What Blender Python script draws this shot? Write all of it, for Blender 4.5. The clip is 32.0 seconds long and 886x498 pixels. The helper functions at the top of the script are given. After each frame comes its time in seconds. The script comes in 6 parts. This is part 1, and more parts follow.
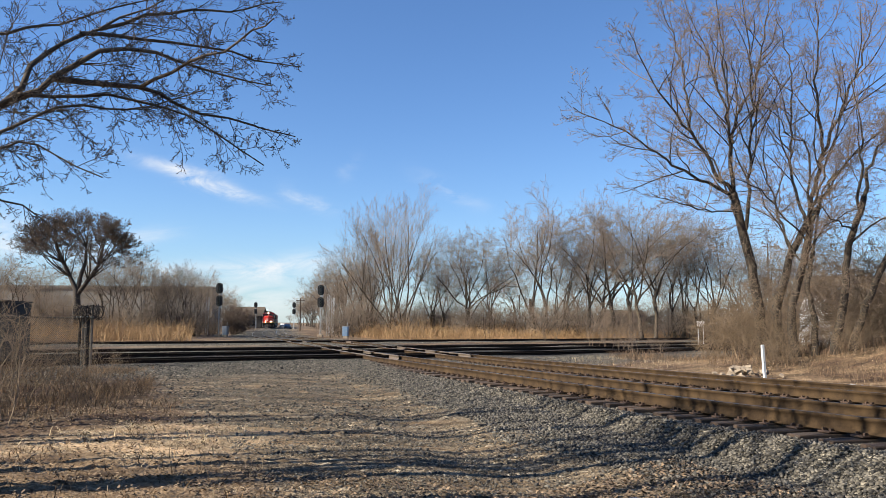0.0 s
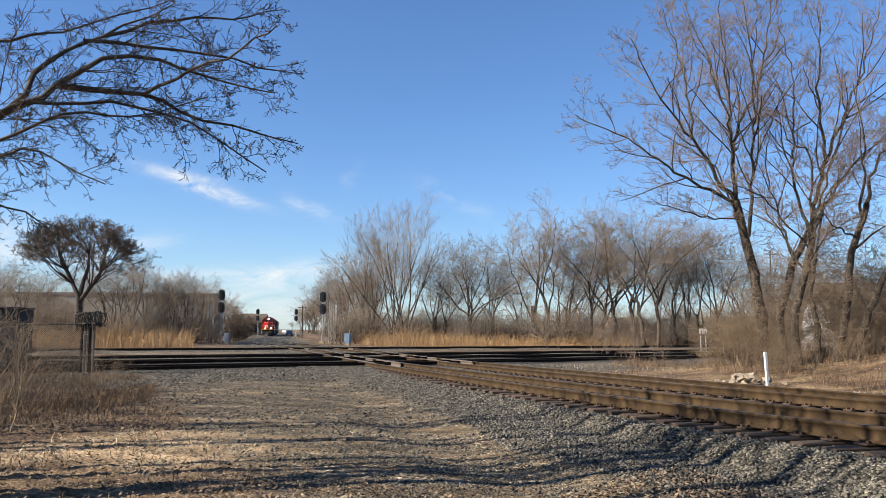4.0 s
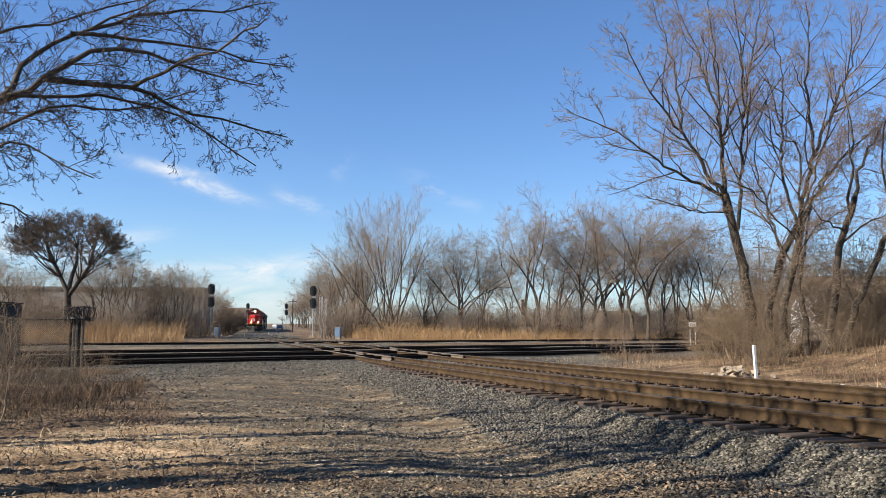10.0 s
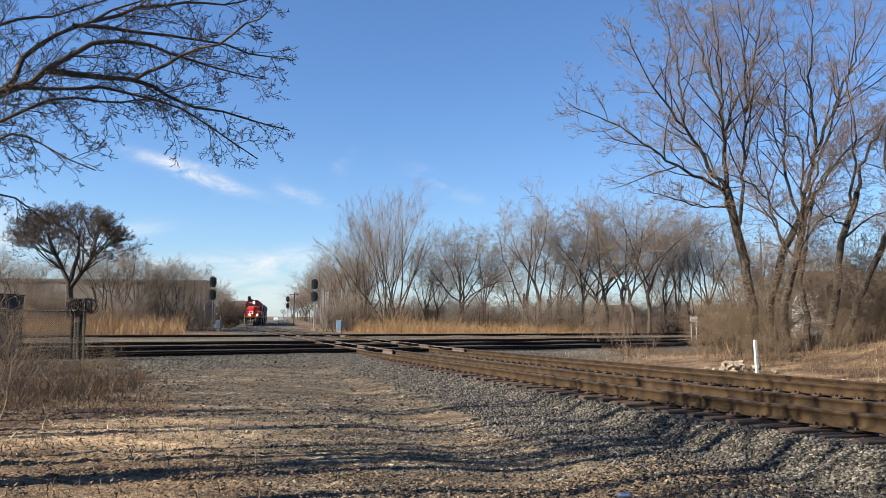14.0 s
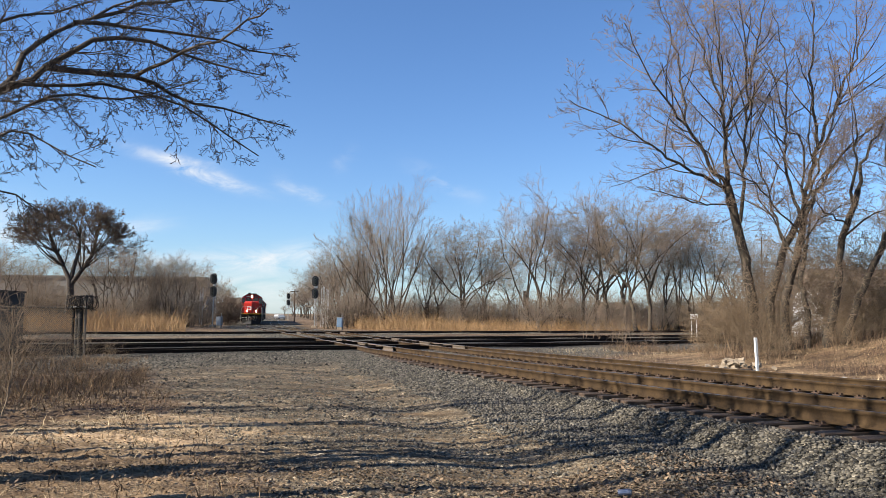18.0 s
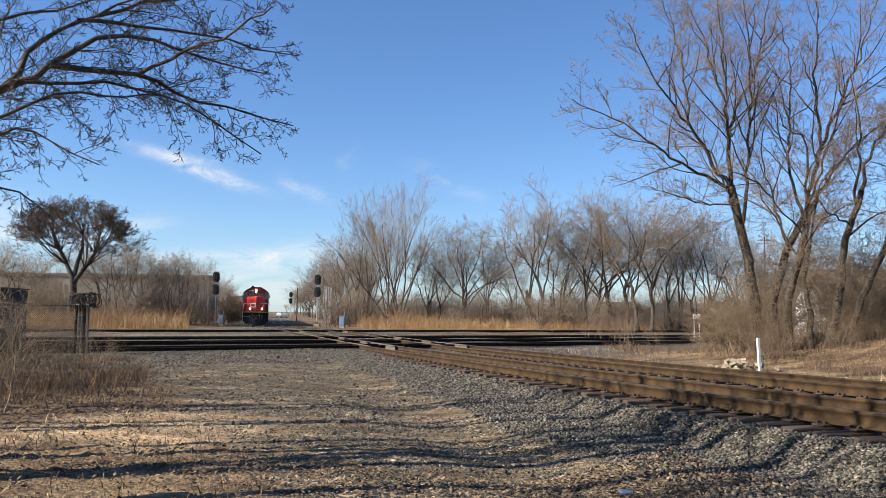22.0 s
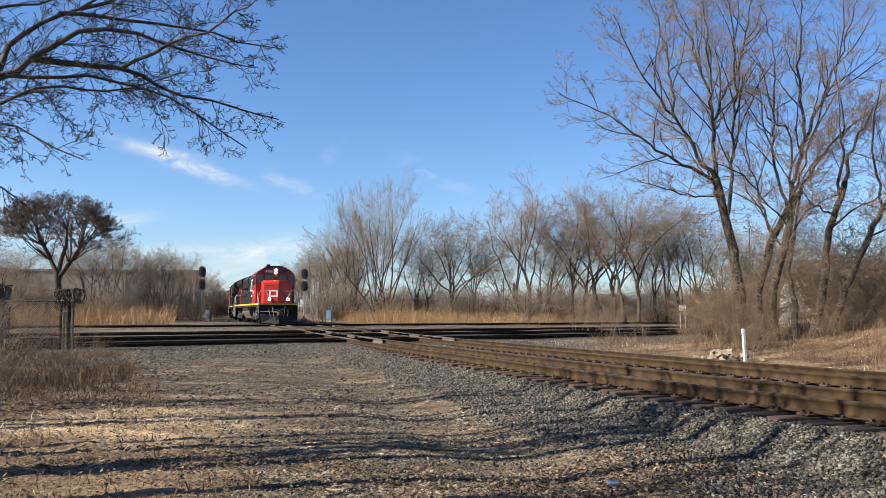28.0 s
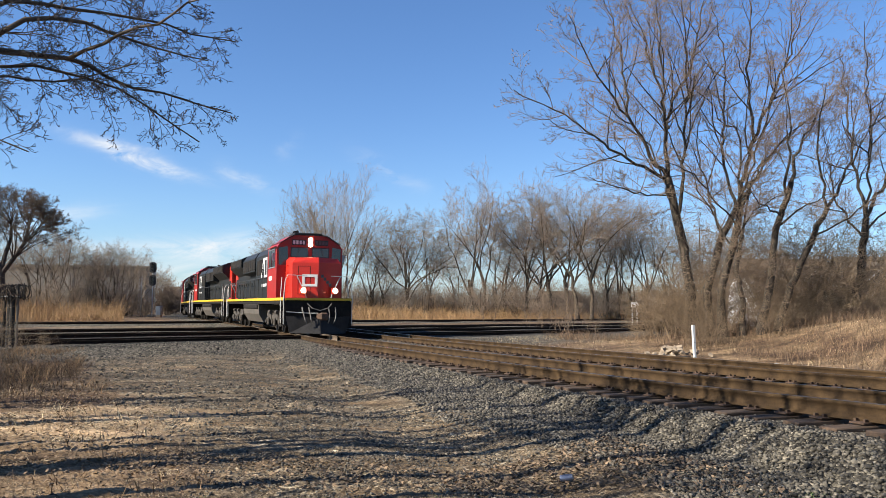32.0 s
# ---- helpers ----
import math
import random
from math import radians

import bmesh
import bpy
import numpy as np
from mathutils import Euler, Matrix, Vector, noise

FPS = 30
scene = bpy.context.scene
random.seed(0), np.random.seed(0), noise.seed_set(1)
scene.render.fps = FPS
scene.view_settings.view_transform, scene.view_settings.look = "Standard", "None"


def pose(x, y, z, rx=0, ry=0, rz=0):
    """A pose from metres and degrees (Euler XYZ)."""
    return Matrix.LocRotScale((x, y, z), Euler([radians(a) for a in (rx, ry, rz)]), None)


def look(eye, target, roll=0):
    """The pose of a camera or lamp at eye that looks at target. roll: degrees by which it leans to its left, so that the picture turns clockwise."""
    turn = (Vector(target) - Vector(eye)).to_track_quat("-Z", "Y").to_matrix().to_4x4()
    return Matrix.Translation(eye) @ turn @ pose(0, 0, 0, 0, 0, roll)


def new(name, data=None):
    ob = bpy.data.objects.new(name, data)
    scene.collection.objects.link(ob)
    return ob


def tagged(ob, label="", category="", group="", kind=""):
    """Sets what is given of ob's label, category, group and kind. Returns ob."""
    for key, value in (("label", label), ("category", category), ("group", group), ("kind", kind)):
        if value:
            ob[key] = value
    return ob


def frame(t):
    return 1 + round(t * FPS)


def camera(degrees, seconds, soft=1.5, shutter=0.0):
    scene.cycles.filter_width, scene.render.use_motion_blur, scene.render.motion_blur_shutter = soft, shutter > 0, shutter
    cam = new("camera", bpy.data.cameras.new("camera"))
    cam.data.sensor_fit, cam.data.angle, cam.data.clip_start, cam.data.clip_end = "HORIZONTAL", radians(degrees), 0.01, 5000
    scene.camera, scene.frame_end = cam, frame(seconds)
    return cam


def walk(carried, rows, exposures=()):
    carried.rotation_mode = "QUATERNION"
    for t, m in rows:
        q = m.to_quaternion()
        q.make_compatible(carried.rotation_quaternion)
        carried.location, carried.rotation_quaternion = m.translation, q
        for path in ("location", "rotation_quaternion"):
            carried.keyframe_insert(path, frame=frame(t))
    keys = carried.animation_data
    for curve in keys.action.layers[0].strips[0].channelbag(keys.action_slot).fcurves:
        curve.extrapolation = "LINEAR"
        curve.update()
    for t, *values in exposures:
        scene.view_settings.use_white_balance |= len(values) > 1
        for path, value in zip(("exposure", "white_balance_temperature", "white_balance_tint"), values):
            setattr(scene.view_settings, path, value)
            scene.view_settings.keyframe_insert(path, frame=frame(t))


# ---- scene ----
# camera: held by a standing person beside the line, turning slowly
EYE = (0.0, 0.0, 1.6)
cam = camera(57.81, 32.0, soft=0.7)


def aim(yaw, pitch, roll):
    return pose(*EYE, 90 + pitch, 0, yaw) @ pose(0, 0, 0, 0, 0, roll)


walk(cam, [(t, aim(a, b, c)) for t, a, b, c in (
    (0, 0.649, 5.302, 0.429), (0.5, 0.600, 5.378, 0.498), (1, 0.596, 5.467, 0.533), (1.5, 0.669, 5.524, 0.506),
    (2, 0.787, 5.611, 0.558), (2.5, 0.804, 5.617, 0.554), (3, 0.857, 5.646, 0.565), (3.5, 0.852, 5.734, 0.540),
    (5.5, 0.604, 5.850, 0.494), (6, 0.573, 5.796, 0.590), (6.5, 0.550, 5.697, 0.681), (7, 0.429, 5.629, 0.630),
    (7.5, 0.377, 5.600, 0.610), (8, 0.384, 5.672, 0.626), (8.5, 0.408, 5.707, 0.554), (9, 0.338, 5.605, 0.555),
    (9.5, 0.207, 5.458, 0.472), (10, 0.115, 5.366, 0.372), (10.5, 0.180, 5.325, 0.340), (11, 0.253, 5.277, 0.305),
    (11.5, 0.259, 5.130, 0.296), (12, 0.176, 5.074, 0.424), (12.5, 0.168, 5.031, 0.522), (13, 0.135, 4.953, 0.607),
    (13.5, 0.160, 4.896, 0.630), (14, 0.217, 4.915, 0.599), (14.5, 0.203, 4.895, 0.530), (16.5, 0.368, 4.637, 0.600),
    (17, 0.396, 4.713, 0.557), (17.5, 0.340, 4.770, 0.634), (18, 0.259, 4.713, 0.674), (18.5, 0.242, 4.788, 0.657),
    (19, 0.187, 4.908, 0.727), (19.5, 0.250, 4.842, 0.692), (20, 0.257, 4.708, 0.770), (20.5, 0.076, 4.598, 0.794),
    (21, 0.074, 4.483, 0.772), (21.5, 0.254, 4.536, 0.755), (22, 0.440, 4.640, 0.906), (22.5, 0.565, 4.565, 0.886),
    (23, 0.601, 4.507, 0.831), (23.5, 0.481, 4.587, 0.669), (24, 0.357, 4.717, 0.590), (24.5, 0.132, 4.782, 0.481),
    (25, -0.053, 4.716, 0.502), (25.5, -0.127, 4.567, 0.414), (27.5, -0.289, 4.407, 0.454), (28, -0.500, 4.175, 0.484),
    (28.5, -0.739, 4.079, 0.590), (29, -1.023, 4.173, 0.584), (29.5, -1.379, 4.227, 0.552), (30, -1.743, 4.171, 0.541),
    (30.5, -2.180, 4.056, 0.540), (31, -2.595, 3.880, 0.516), (31.5, -3.018, 3.898, 0.586), (32, -3.685, 3.964, 0.556))])

# world, sun, exposure
SUN_EL, SUN_DIR = 31.0, Vector((-0.95, -0.32, 0)).normalized()
world = bpy.data.worlds.new("sky")
scene.world = world
world.use_nodes = True
wn, wl = world.node_tree.nodes, world.node_tree.links
wn.clear()
sky = wn.new("ShaderNodeTexSky")
sky.sky_type, sky.sun_disc = "NISHITA", False
sky.sun_elevation, sky.sun_rotation = radians(SUN_EL), math.atan2(SUN_DIR.x, SUN_DIR.y)
sky.air_density, sky.dust_density, sky.ozone_density = 1.0, 0.2, 3.0
bg = wn.new("ShaderNodeBackground")
bg.inputs["Strength"].default_value = 0.056
out = wn.new("ShaderNodeOutputWorld")


def wmath(op, a, b=None):
    n = wn.new("ShaderNodeMath")
    n.operation = op
    for i, v in enumerate((a, b)):
        if v is None:
            continue
        if isinstance(v, (int, float)):
            n.inputs[i].default_value = v
        else:
            wl.new(v, n.inputs[i])
    return n.outputs[0]


def wmix(fac, a, b, mode="MIX"):
    n = wn.new("ShaderNodeMix")
    n.data_type, n.blend_type = "RGBA", mode
    for i, v in ((0, fac), (6, a), (7, b)):
        if isinstance(v, (int, float, tuple)):
            n.inputs[i].default_value = v
        else:
            wl.new(v, n.inputs[i])
    return n.outputs[2]


# thin cirrus streaks: across (x / y) and up (z / y) of each, half length, half width, slope, strength
geo = wn.new("ShaderNodeTexCoord")
sep = wn.new("ShaderNodeSeparateXYZ")
wl.new(geo.outputs["Generated"], sep.inputs[0])
ahead = wmath("MAXIMUM", sep.outputs[1], 0.05)
cu, cv = wmath("DIVIDE", sep.outputs[0], ahead), wmath("DIVIDE", sep.outputs[2], ahead)
comb = wn.new("ShaderNodeCombineXYZ")
wl.new(cu, comb.inputs[0])
wl.new(wmath("MULTIPLY", cv, 3.0), comb.inputs[1])


def wnoise(scale, detail, rough, distortion=0.0):
    t = wn.new("ShaderNodeTexNoise")
    t.inputs["Scale"].default_value, t.inputs["Detail"].default_value = scale, detail
    t.inputs["Roughness"].default_value, t.inputs["Distortion"].default_value = rough, distortion
    wl.new(comb.outputs[0], t.inputs["Vector"])
    return t.outputs[0]


warp = wmath("MULTIPLY", wmath("SUBTRACT", wnoise(5.0, 4.0, 0.55), 0.5), 0.10)
feather = wmath("MAXIMUM", wmath("MULTIPLY", wmath("SUBTRACT", wnoise(11.0, 8.0, 0.65, 0.8), 0.36), 3.2), 0.0)
cover = None
for u0, v0, la, lb, slope, amount in ((-0.335, 0.186, 0.055, 0.011, -0.28, 0.65), (-0.28, 0.168, 0.05, 0.009, -0.26, 0.45), (-0.18, 0.155, 0.022, 0.009, -0.5, 0.4), (-0.13, 0.195, 0.010, 0.014, 0.0, 0.10),
                                      (-0.005, 0.165, 0.035, 0.010, -0.45, 0.28), (-0.20, 0.070, 0.06, 0.012, 0.12, 0.55), (-0.30, 0.066, 0.10, 0.012, 0.02, 0.35), (-0.24, 0.030, 0.09, 0.020, 0.0, 0.45),
                                      (-0.465, 0.080, 0.03, 0.022, 0.1, 0.6), (-0.56, 0.10, 0.05, 0.03, 0.0, 0.5), (-0.38, 0.108, 0.035, 0.010, 0.1, 0.25)):
    du = wmath("SUBTRACT", wmath("ADD", cu, warp), u0)
    dv = wmath("SUBTRACT", wmath("SUBTRACT", cv, v0), wmath("MULTIPLY", du, slope))
    dv = wmath("ADD", dv, wmath("MULTIPLY", warp, 0.25))
    e = wmath("ADD", wmath("POWER", wmath("ABSOLUTE", wmath("DIVIDE", du, la)), 2.0), wmath("POWER", wmath("ABSOLUTE", wmath("DIVIDE", dv, lb)), 2.0))
    k = wmath("MULTIPLY", wmath("POWER", 2.718, wmath("MULTIPLY", e, -1.0)), amount)
    cover = k if cover is None else wmath("ADD", cover, k)
cover = wmath("MULTIPLY", wmath("MULTIPLY", cover, wmath("MULTIPLY", feather, 1.7)), wmath("GREATER_THAN", sep.outputs[1], 0.1))
veil = wmath("MULTIPLY", wmath("POWER", wmath("SUBTRACT", 1.0, wmath("MAXIMUM", sep.outputs[2], 0.0)), 14.0), 0.36)
blue = wmix(1.0, sky.outputs[0], (0.805, 1.03, 1.325, 1), "MULTIPLY")
blue = wmix(veil, blue, (5.6, 6.3, 7.0, 1))
mix = wmix(wmath("MINIMUM", cover, 0.85), blue, (7.2, 7.4, 7.6, 1))
wl.new(mix, bg.inputs["Color"])
wl.new(bg.outputs[0], out.inputs[0])

sun = new("sun", bpy.data.lights.new("sun", "SUN"))
sun.data.energy, sun.data.angle, sun.data.color = 5.0, radians(0.5), (1.0, 0.925, 0.81)
sd = Vector((SUN_DIR.x * math.cos(radians(SUN_EL)), SUN_DIR.y * math.cos(radians(SUN_EL)), math.sin(radians(SUN_EL))))
sun.matrix_world = look(sd * 50, (0, 0, 0))
scene.view_settings.exposure = 1.215


# materials
def material(name, colour, rough=0.8, metal=0.0, colour2=None, scale=8.0, scale2=60.0, bump=0.0, bump_scale=None, vary=0.0,
             island=0.0, spec=0.5, coords="Object", stretch=(1, 1, 1), detail=6.0, dirt=None, dirt_scale=1.2, dirt_amount=0.0):
    """Two scales of colour variation, a stain layer, and fine relief."""
    m = bpy.data.materials.new(name)
    m.use_nodes = True
    n, l = m.node_tree.nodes, m.node_tree.links
    p = n["Principled BSDF"]
    p.inputs["Roughness"].default_value, p.inputs["Metallic"].default_value = rough, metal
    p.inputs["Specular IOR Level"].default_value = spec
    tc = n.new("ShaderNodeTexCoord")
    mp = n.new("ShaderNodeMapping")
    mp.inputs["Scale"].default_value = stretch
    l.new(tc.outputs[coords], mp.inputs["Vector"])
    c2 = colour2 or tuple(c * 0.6 for c in colour)
    na = n.new("ShaderNodeTexNoise")
    na.inputs["Scale"].default_value, na.inputs["Detail"].default_value = scale, detail
    nb = n.new("ShaderNodeTexNoise")
    nb.inputs["Scale"].default_value, nb.inputs["Detail"].default_value = scale2, 4.0
    l.new(mp.outputs[0], na.inputs["Vector"])
    l.new(mp.outputs[0], nb.inputs["Vector"])
    add = n.new("ShaderNodeMath")
    add.operation = "MULTIPLY_ADD"
    l.new(nb.outputs[0], add.inputs[0])
    add.inputs[1].default_value = 0.45
    l.new(na.outputs[0], add.inputs[2])
    ramp = n.new("ShaderNodeValToRGB")
    ramp.color_ramp.elements[0].position, ramp.color_ramp.elements[1].position = 0.5, 0.95
    ramp.color_ramp.elements[0].color, ramp.color_ramp.elements[1].color = (*c2, 1), (*colour, 1)
    l.new(add.outputs[0], ramp.inputs[0])
    last = ramp.outputs[0]
    if dirt:
        nd = n.new("ShaderNodeTexNoise")
        nd.inputs["Scale"].default_value, nd.inputs["Detail"].default_value = dirt_scale, 8.0
        nd.inputs["Roughness"].default_value = 0.65
        l.new(tc.outputs[coords], nd.inputs["Vector"])
        rd = n.new("ShaderNodeMapRange")
        rd.inputs[1].default_value, rd.inputs[2].default_value, rd.inputs[4].default_value = 0.45, 0.75, dirt_amount
        l.new(nd.outputs[0], rd.inputs[0])
        mx = n.new("ShaderNodeMix")
        mx.data_type = "RGBA"
        l.new(rd.outputs[0], mx.inputs[0])
        l.new(last, mx.inputs[6])
        mx.inputs[7].default_value = (*dirt, 1)
        last = mx.outputs[2]
    if vary or island:
        src = n.new("ShaderNodeObjectInfo").outputs["Random"] if vary else n.new("ShaderNodeNewGeometry").outputs["Random Per Island"]
        mr = n.new("ShaderNodeMapRange")
        k = vary or island
        mr.inputs[3].default_value, mr.inputs[4].default_value = 1 - k, 1 + k
        l.new(src, mr.inputs[0])
        hs = n.new("ShaderNodeHueSaturation")
        l.new(mr.outputs[0], hs.inputs["Value"])
        l.new(last, hs.inputs["Color"])
        last = hs.outputs[0]
    l.new(last, p.inputs["Base Color"])
    if bump:
        nc = n.new("ShaderNodeTexNoise")
        nc.inputs["Scale"].default_value, nc.inputs["Detail"].default_value = bump_scale or scale2, 5.0
        l.new(mp.outputs[0], nc.inputs["Vector"])
        b = n.new("ShaderNodeBump")
        b.inputs["Strength"].default_value, b.inputs["Distance"].default_value = 1.0, bump
        l.new(nc.outputs[0], b.inputs["Height"])
        l.new(b.outputs[0], p.inputs["Normal"])
    return m


def glow(name, colour, strength):
    m = material(name, colour, 0.3)
    p = m.node_tree.nodes["Principled BSDF"]
    p.inputs["Emission Color"].default_value, p.inputs["Emission Strength"].default_value = (*colour, 1), strength
    return m


M_RAIL = material("rusty_rail", (0.064, 0.039, 0.018), 0.9, 0, (0.018, 0.011, 0.006), 3, 40, 0.001, spec=0.15)
M_RAILTOP = material("worn_rail_head", (0.255, 0.215, 0.172), 0.34, 0.85, (0.152, 0.113, 0.0807), 4, 60)
# rusty rail again, darker: shade on the crossing rails is put into the colour
M_SHADEDRAIL = material("shaded_rail", (0.0334, 0.0215, 0.0142), 0.9, 0, (0.0171, 0.0113, 0.00754), 3, 40, spec=0.15)
M_GUARD = material("grey_manganese_casting", (0.182, 0.141, 0.101), 0.6, 0.4, (0.103, 0.0735, 0.0505), 4, 30)
M_TIE = material("weathered_tie", (0.0909, 0.0565, 0.0333), 0.9, 0, (0.0304, 0.0193, 0.0121), 3, 30, 0.006, 30, vary=0.35, stretch=(1, 6, 6))
M_PLATE = material("rusty_plate", (0.0972, 0.0565, 0.0329), 0.8, 0.2, (0.0487, 0.0283, 0.0177), 8, 50)
M_STONE = material("ballast_stone", (0.13, 0.113, 0.086), 0.9, 0, (0.026, 0.023, 0.018), 5, 40, island=0.9)
M_BARK = material("grey_brown_bark", (0.085, 0.062, 0.04), 0.95, 0, (0.009, 0.007, 0.005), 9, 50, 0.03, 24, stretch=(1, 1, 0.35))
M_TWIG = material("bare_twig", (0.235, 0.165, 0.11), 0.9, 0, (0.10, 0.07, 0.047), 0.6, 5)
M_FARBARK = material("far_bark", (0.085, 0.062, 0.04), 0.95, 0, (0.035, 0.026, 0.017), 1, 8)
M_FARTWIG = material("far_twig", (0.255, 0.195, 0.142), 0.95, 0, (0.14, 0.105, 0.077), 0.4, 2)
M_DARKBARK = material("dark_bark", (0.0608, 0.0453, 0.0329), 0.95, 0, (0.0304, 0.0226, 0.0177), 2, 20, 0.008)
M_DARKTWIG = material("dark_twig", (0.115, 0.08, 0.055), 0.95, 0, (0.06, 0.042, 0.03), 1, 8)
M_REED = material("dry_reed", (0.37, 0.225, 0.10), 0.9, 0, (0.22, 0.13, 0.058), 0.5, 4, island=0.35)
M_STRAW = material("dry_straw", (0.50, 0.39, 0.24), 0.9, 0, (0.22, 0.16, 0.092), 1.4, 6, island=0.75)
M_WEED = material("dead_weed", (0.20, 0.122, 0.058), 0.9, 0, (0.058, 0.034, 0.017), 1.6, 6, island=0.8)
M_LEAF = material("fallen_leaf", (0.22, 0.15, 0.088), 0.85, 0, (0.07, 0.045, 0.026), 1, 9, island=0.75)
M_THICKET = material("far_thicket", (0.15, 0.105, 0.066), 0.95, 0, (0.07, 0.048, 0.03), 0.15, 1.5, island=0.4)
M_BRUSH = material("brown_brush_stem", (0.25, 0.175, 0.105), 0.9, 0, (0.10, 0.068, 0.04), 0.6, 5)
M_NEARBARK = material("near_limb_bark", (0.122, 0.0874, 0.0581), 0.95, 0, (0.0426, 0.0311, 0.0212), 5, 40, 0.006, 40)
M_NEARTWIG = material("near_twig", (0.054, 0.0368, 0.0251), 0.9, 0, (0.0288, 0.0201, 0.0144), 0.8, 6)
M_BANKWEED = material("rusty_weed", (0.19, 0.122, 0.07), 0.9, 0, (0.07, 0.043, 0.024), 1.2, 6, island=0.75)
M_GREEN = material("green_grass", (0.0608, 0.0958, 0.0202), 0.8, 0, (0.0365, 0.0622, 0.0151), 1, 8, island=0.4)
M_PALE = material("pale_grey_paint", (0.419, 0.419, 0.411), 0.55, 0.1, (0.332, 0.332, 0.326), 3, 20)
M_GREYBOX = material("grey_cabinet", (0.219, 0.243, 0.268), 0.55, 0.2, (0.171, 0.189, 0.207), 3, 20)
M_CAN = material("pale_blue_can", (0.158, 0.182, 0.243), 0.4, 0.5, (0.11, 0.128, 0.182), 10, 50)
M_ROOFEDGE = material("dark_roof_edge", (0.122, 0.107, 0.0913), 0.8, 0, (0.0909, 0.0793, 0.0682), 1, 10)
M_RED = material("red_paint", (0.56, 0.026, 0.012), 0.35, 0, (0.44, 0.018, 0.009), 1.5, 20, spec=0.5, dirt=(0.17, 0.04, 0.028), dirt_amount=0.35)
# the cab's red: darker than the nose's, with stronger dark blotches
M_CABRED = material("darker_red_paint", (0.33, 0.015, 0.010), 0.42, 0, (0.25, 0.011, 0.008), 1.2, 14, spec=0.4, dirt=(0.07, 0.02, 0.016), dirt_amount=0.55)
M_ORANGE = material("faded_orange_red_paint", (0.449, 0.0578, 0.0204), 0.5, 0, (0.354, 0.0374, 0.0136), 1.5, 20, dirt=(0.17, 0.068, 0.0408), dirt_amount=0.4)
M_BLACK = material("black_paint", (0.0121, 0.0135, 0.0121), 0.5, 0, (0.00743, 0.0081, 0.00743), 2, 20, spec=0.3, dirt=(0.0304, 0.027, 0.0216), dirt_amount=0.5)
M_YELLOW = material("yellow_stripe", (0.612, 0.383, 0.0153), 0.5, 0, (0.497, 0.291, 0.0153), 3, 20)
M_WHITE = material("white_paint", (0.634, 0.626, 0.602), 0.6, 0, (0.523, 0.507, 0.475), 3, 20)
M_GRIME = material("grimy_underframe", (0.022, 0.018, 0.014), 0.9, 0, (0.007, 0.006, 0.005), 3, 25, spec=0.2)
M_PLOUGH = material("dusty_black_plough", (0.022, 0.020, 0.018), 0.6, 0, (0.006, 0.005, 0.005), 2, 12, spec=0.3)
M_HOSE = material("pale_hose", (0.16, 0.15, 0.13), 0.7)
M_RAILING = material("pale_railing", (0.55, 0.54, 0.50), 0.5, 0.1)
M_DARKRAILING = material("dark_railing", (0.0365, 0.0339, 0.0303), 0.5, 0.1)
# shaded copy of the white paint, for the half turned from the sun
M_SHADEDWHITE = material("shaded_white", (0.073, 0.0669, 0.0669), 0.6)
M_TRUCK = material("dusty_truck", (0.0639, 0.052, 0.0383), 0.85, 0, (0.0213, 0.0169, 0.0131), 3, 20)
M_TANK = material("dusty_tank", (0.103, 0.0874, 0.0682), 0.7, 0.1, (0.0547, 0.0453, 0.0354), 2, 20)
M_GLASS = material("dark_window_glass", (0.02, 0.025, 0.03), 0.06, 0, (0.015, 0.02, 0.022), 2, 9, spec=0.8)
M_LAMP = glow("headlight_lens", (1.0, 0.78, 0.45), 14.0)
M_GREY = material("galvanised_steel", (0.34, 0.348, 0.348), 0.5, 0.6, (0.243, 0.251, 0.251), 6, 40)
M_BLUEBOX = material("blue_grey_cabinet", (0.146, 0.219, 0.304), 0.55, 0.2, (0.11, 0.171, 0.243), 3, 20)
M_SIGNAL = material("black_signal", (0.015, 0.015, 0.016), 0.6, 0, (0.01, 0.01, 0.01), 4, 20)
M_CONC = material("rubble_concrete", (0.33, 0.26, 0.18), 0.95, 0, (0.17, 0.13, 0.09), 4, 30, 0.01, island=0.25)
M_ROOF = material("brown_shingle", (0.12, 0.088, 0.058), 0.95, 0, (0.075, 0.055, 0.037), 2, 40, 0.01)
M_SIDING = material("grey_siding", (0.0456, 0.0407, 0.0364), 0.85, 0, (0.0304, 0.0272, 0.0242), 2, 30)
M_WAREHOUSE = material("pale_grey_cladding", (0.185, 0.165, 0.14), 0.85, 0, (0.14, 0.125, 0.105), 0.3, 8)
M_BRICKWALL = material("tan_brick", (0.255, 0.169, 0.106), 0.9, 0, (0.194, 0.125, 0.0754), 1, 20)
M_CONTAINER = material("dark_steel_box", (0.0274, 0.0237, 0.0192), 0.8, 0.0, (0.0152, 0.013, 0.0106), 1, 12)
M_WIRE = material("fence_wire", (0.075, 0.062, 0.045), 0.7, 0.3, (0.04, 0.033, 0.025), 6, 30)
M_POSTGREY = material("weathered_post", (0.122, 0.104, 0.083), 0.7, 0.2, (0.073, 0.0622, 0.0505), 5, 30)
M_FENCEPOST = material("dark_fence_post", (0.0194, 0.0153, 0.0111), 0.9, 0.0, (0.00972, 0.00793, 0.00606), 4, 30)


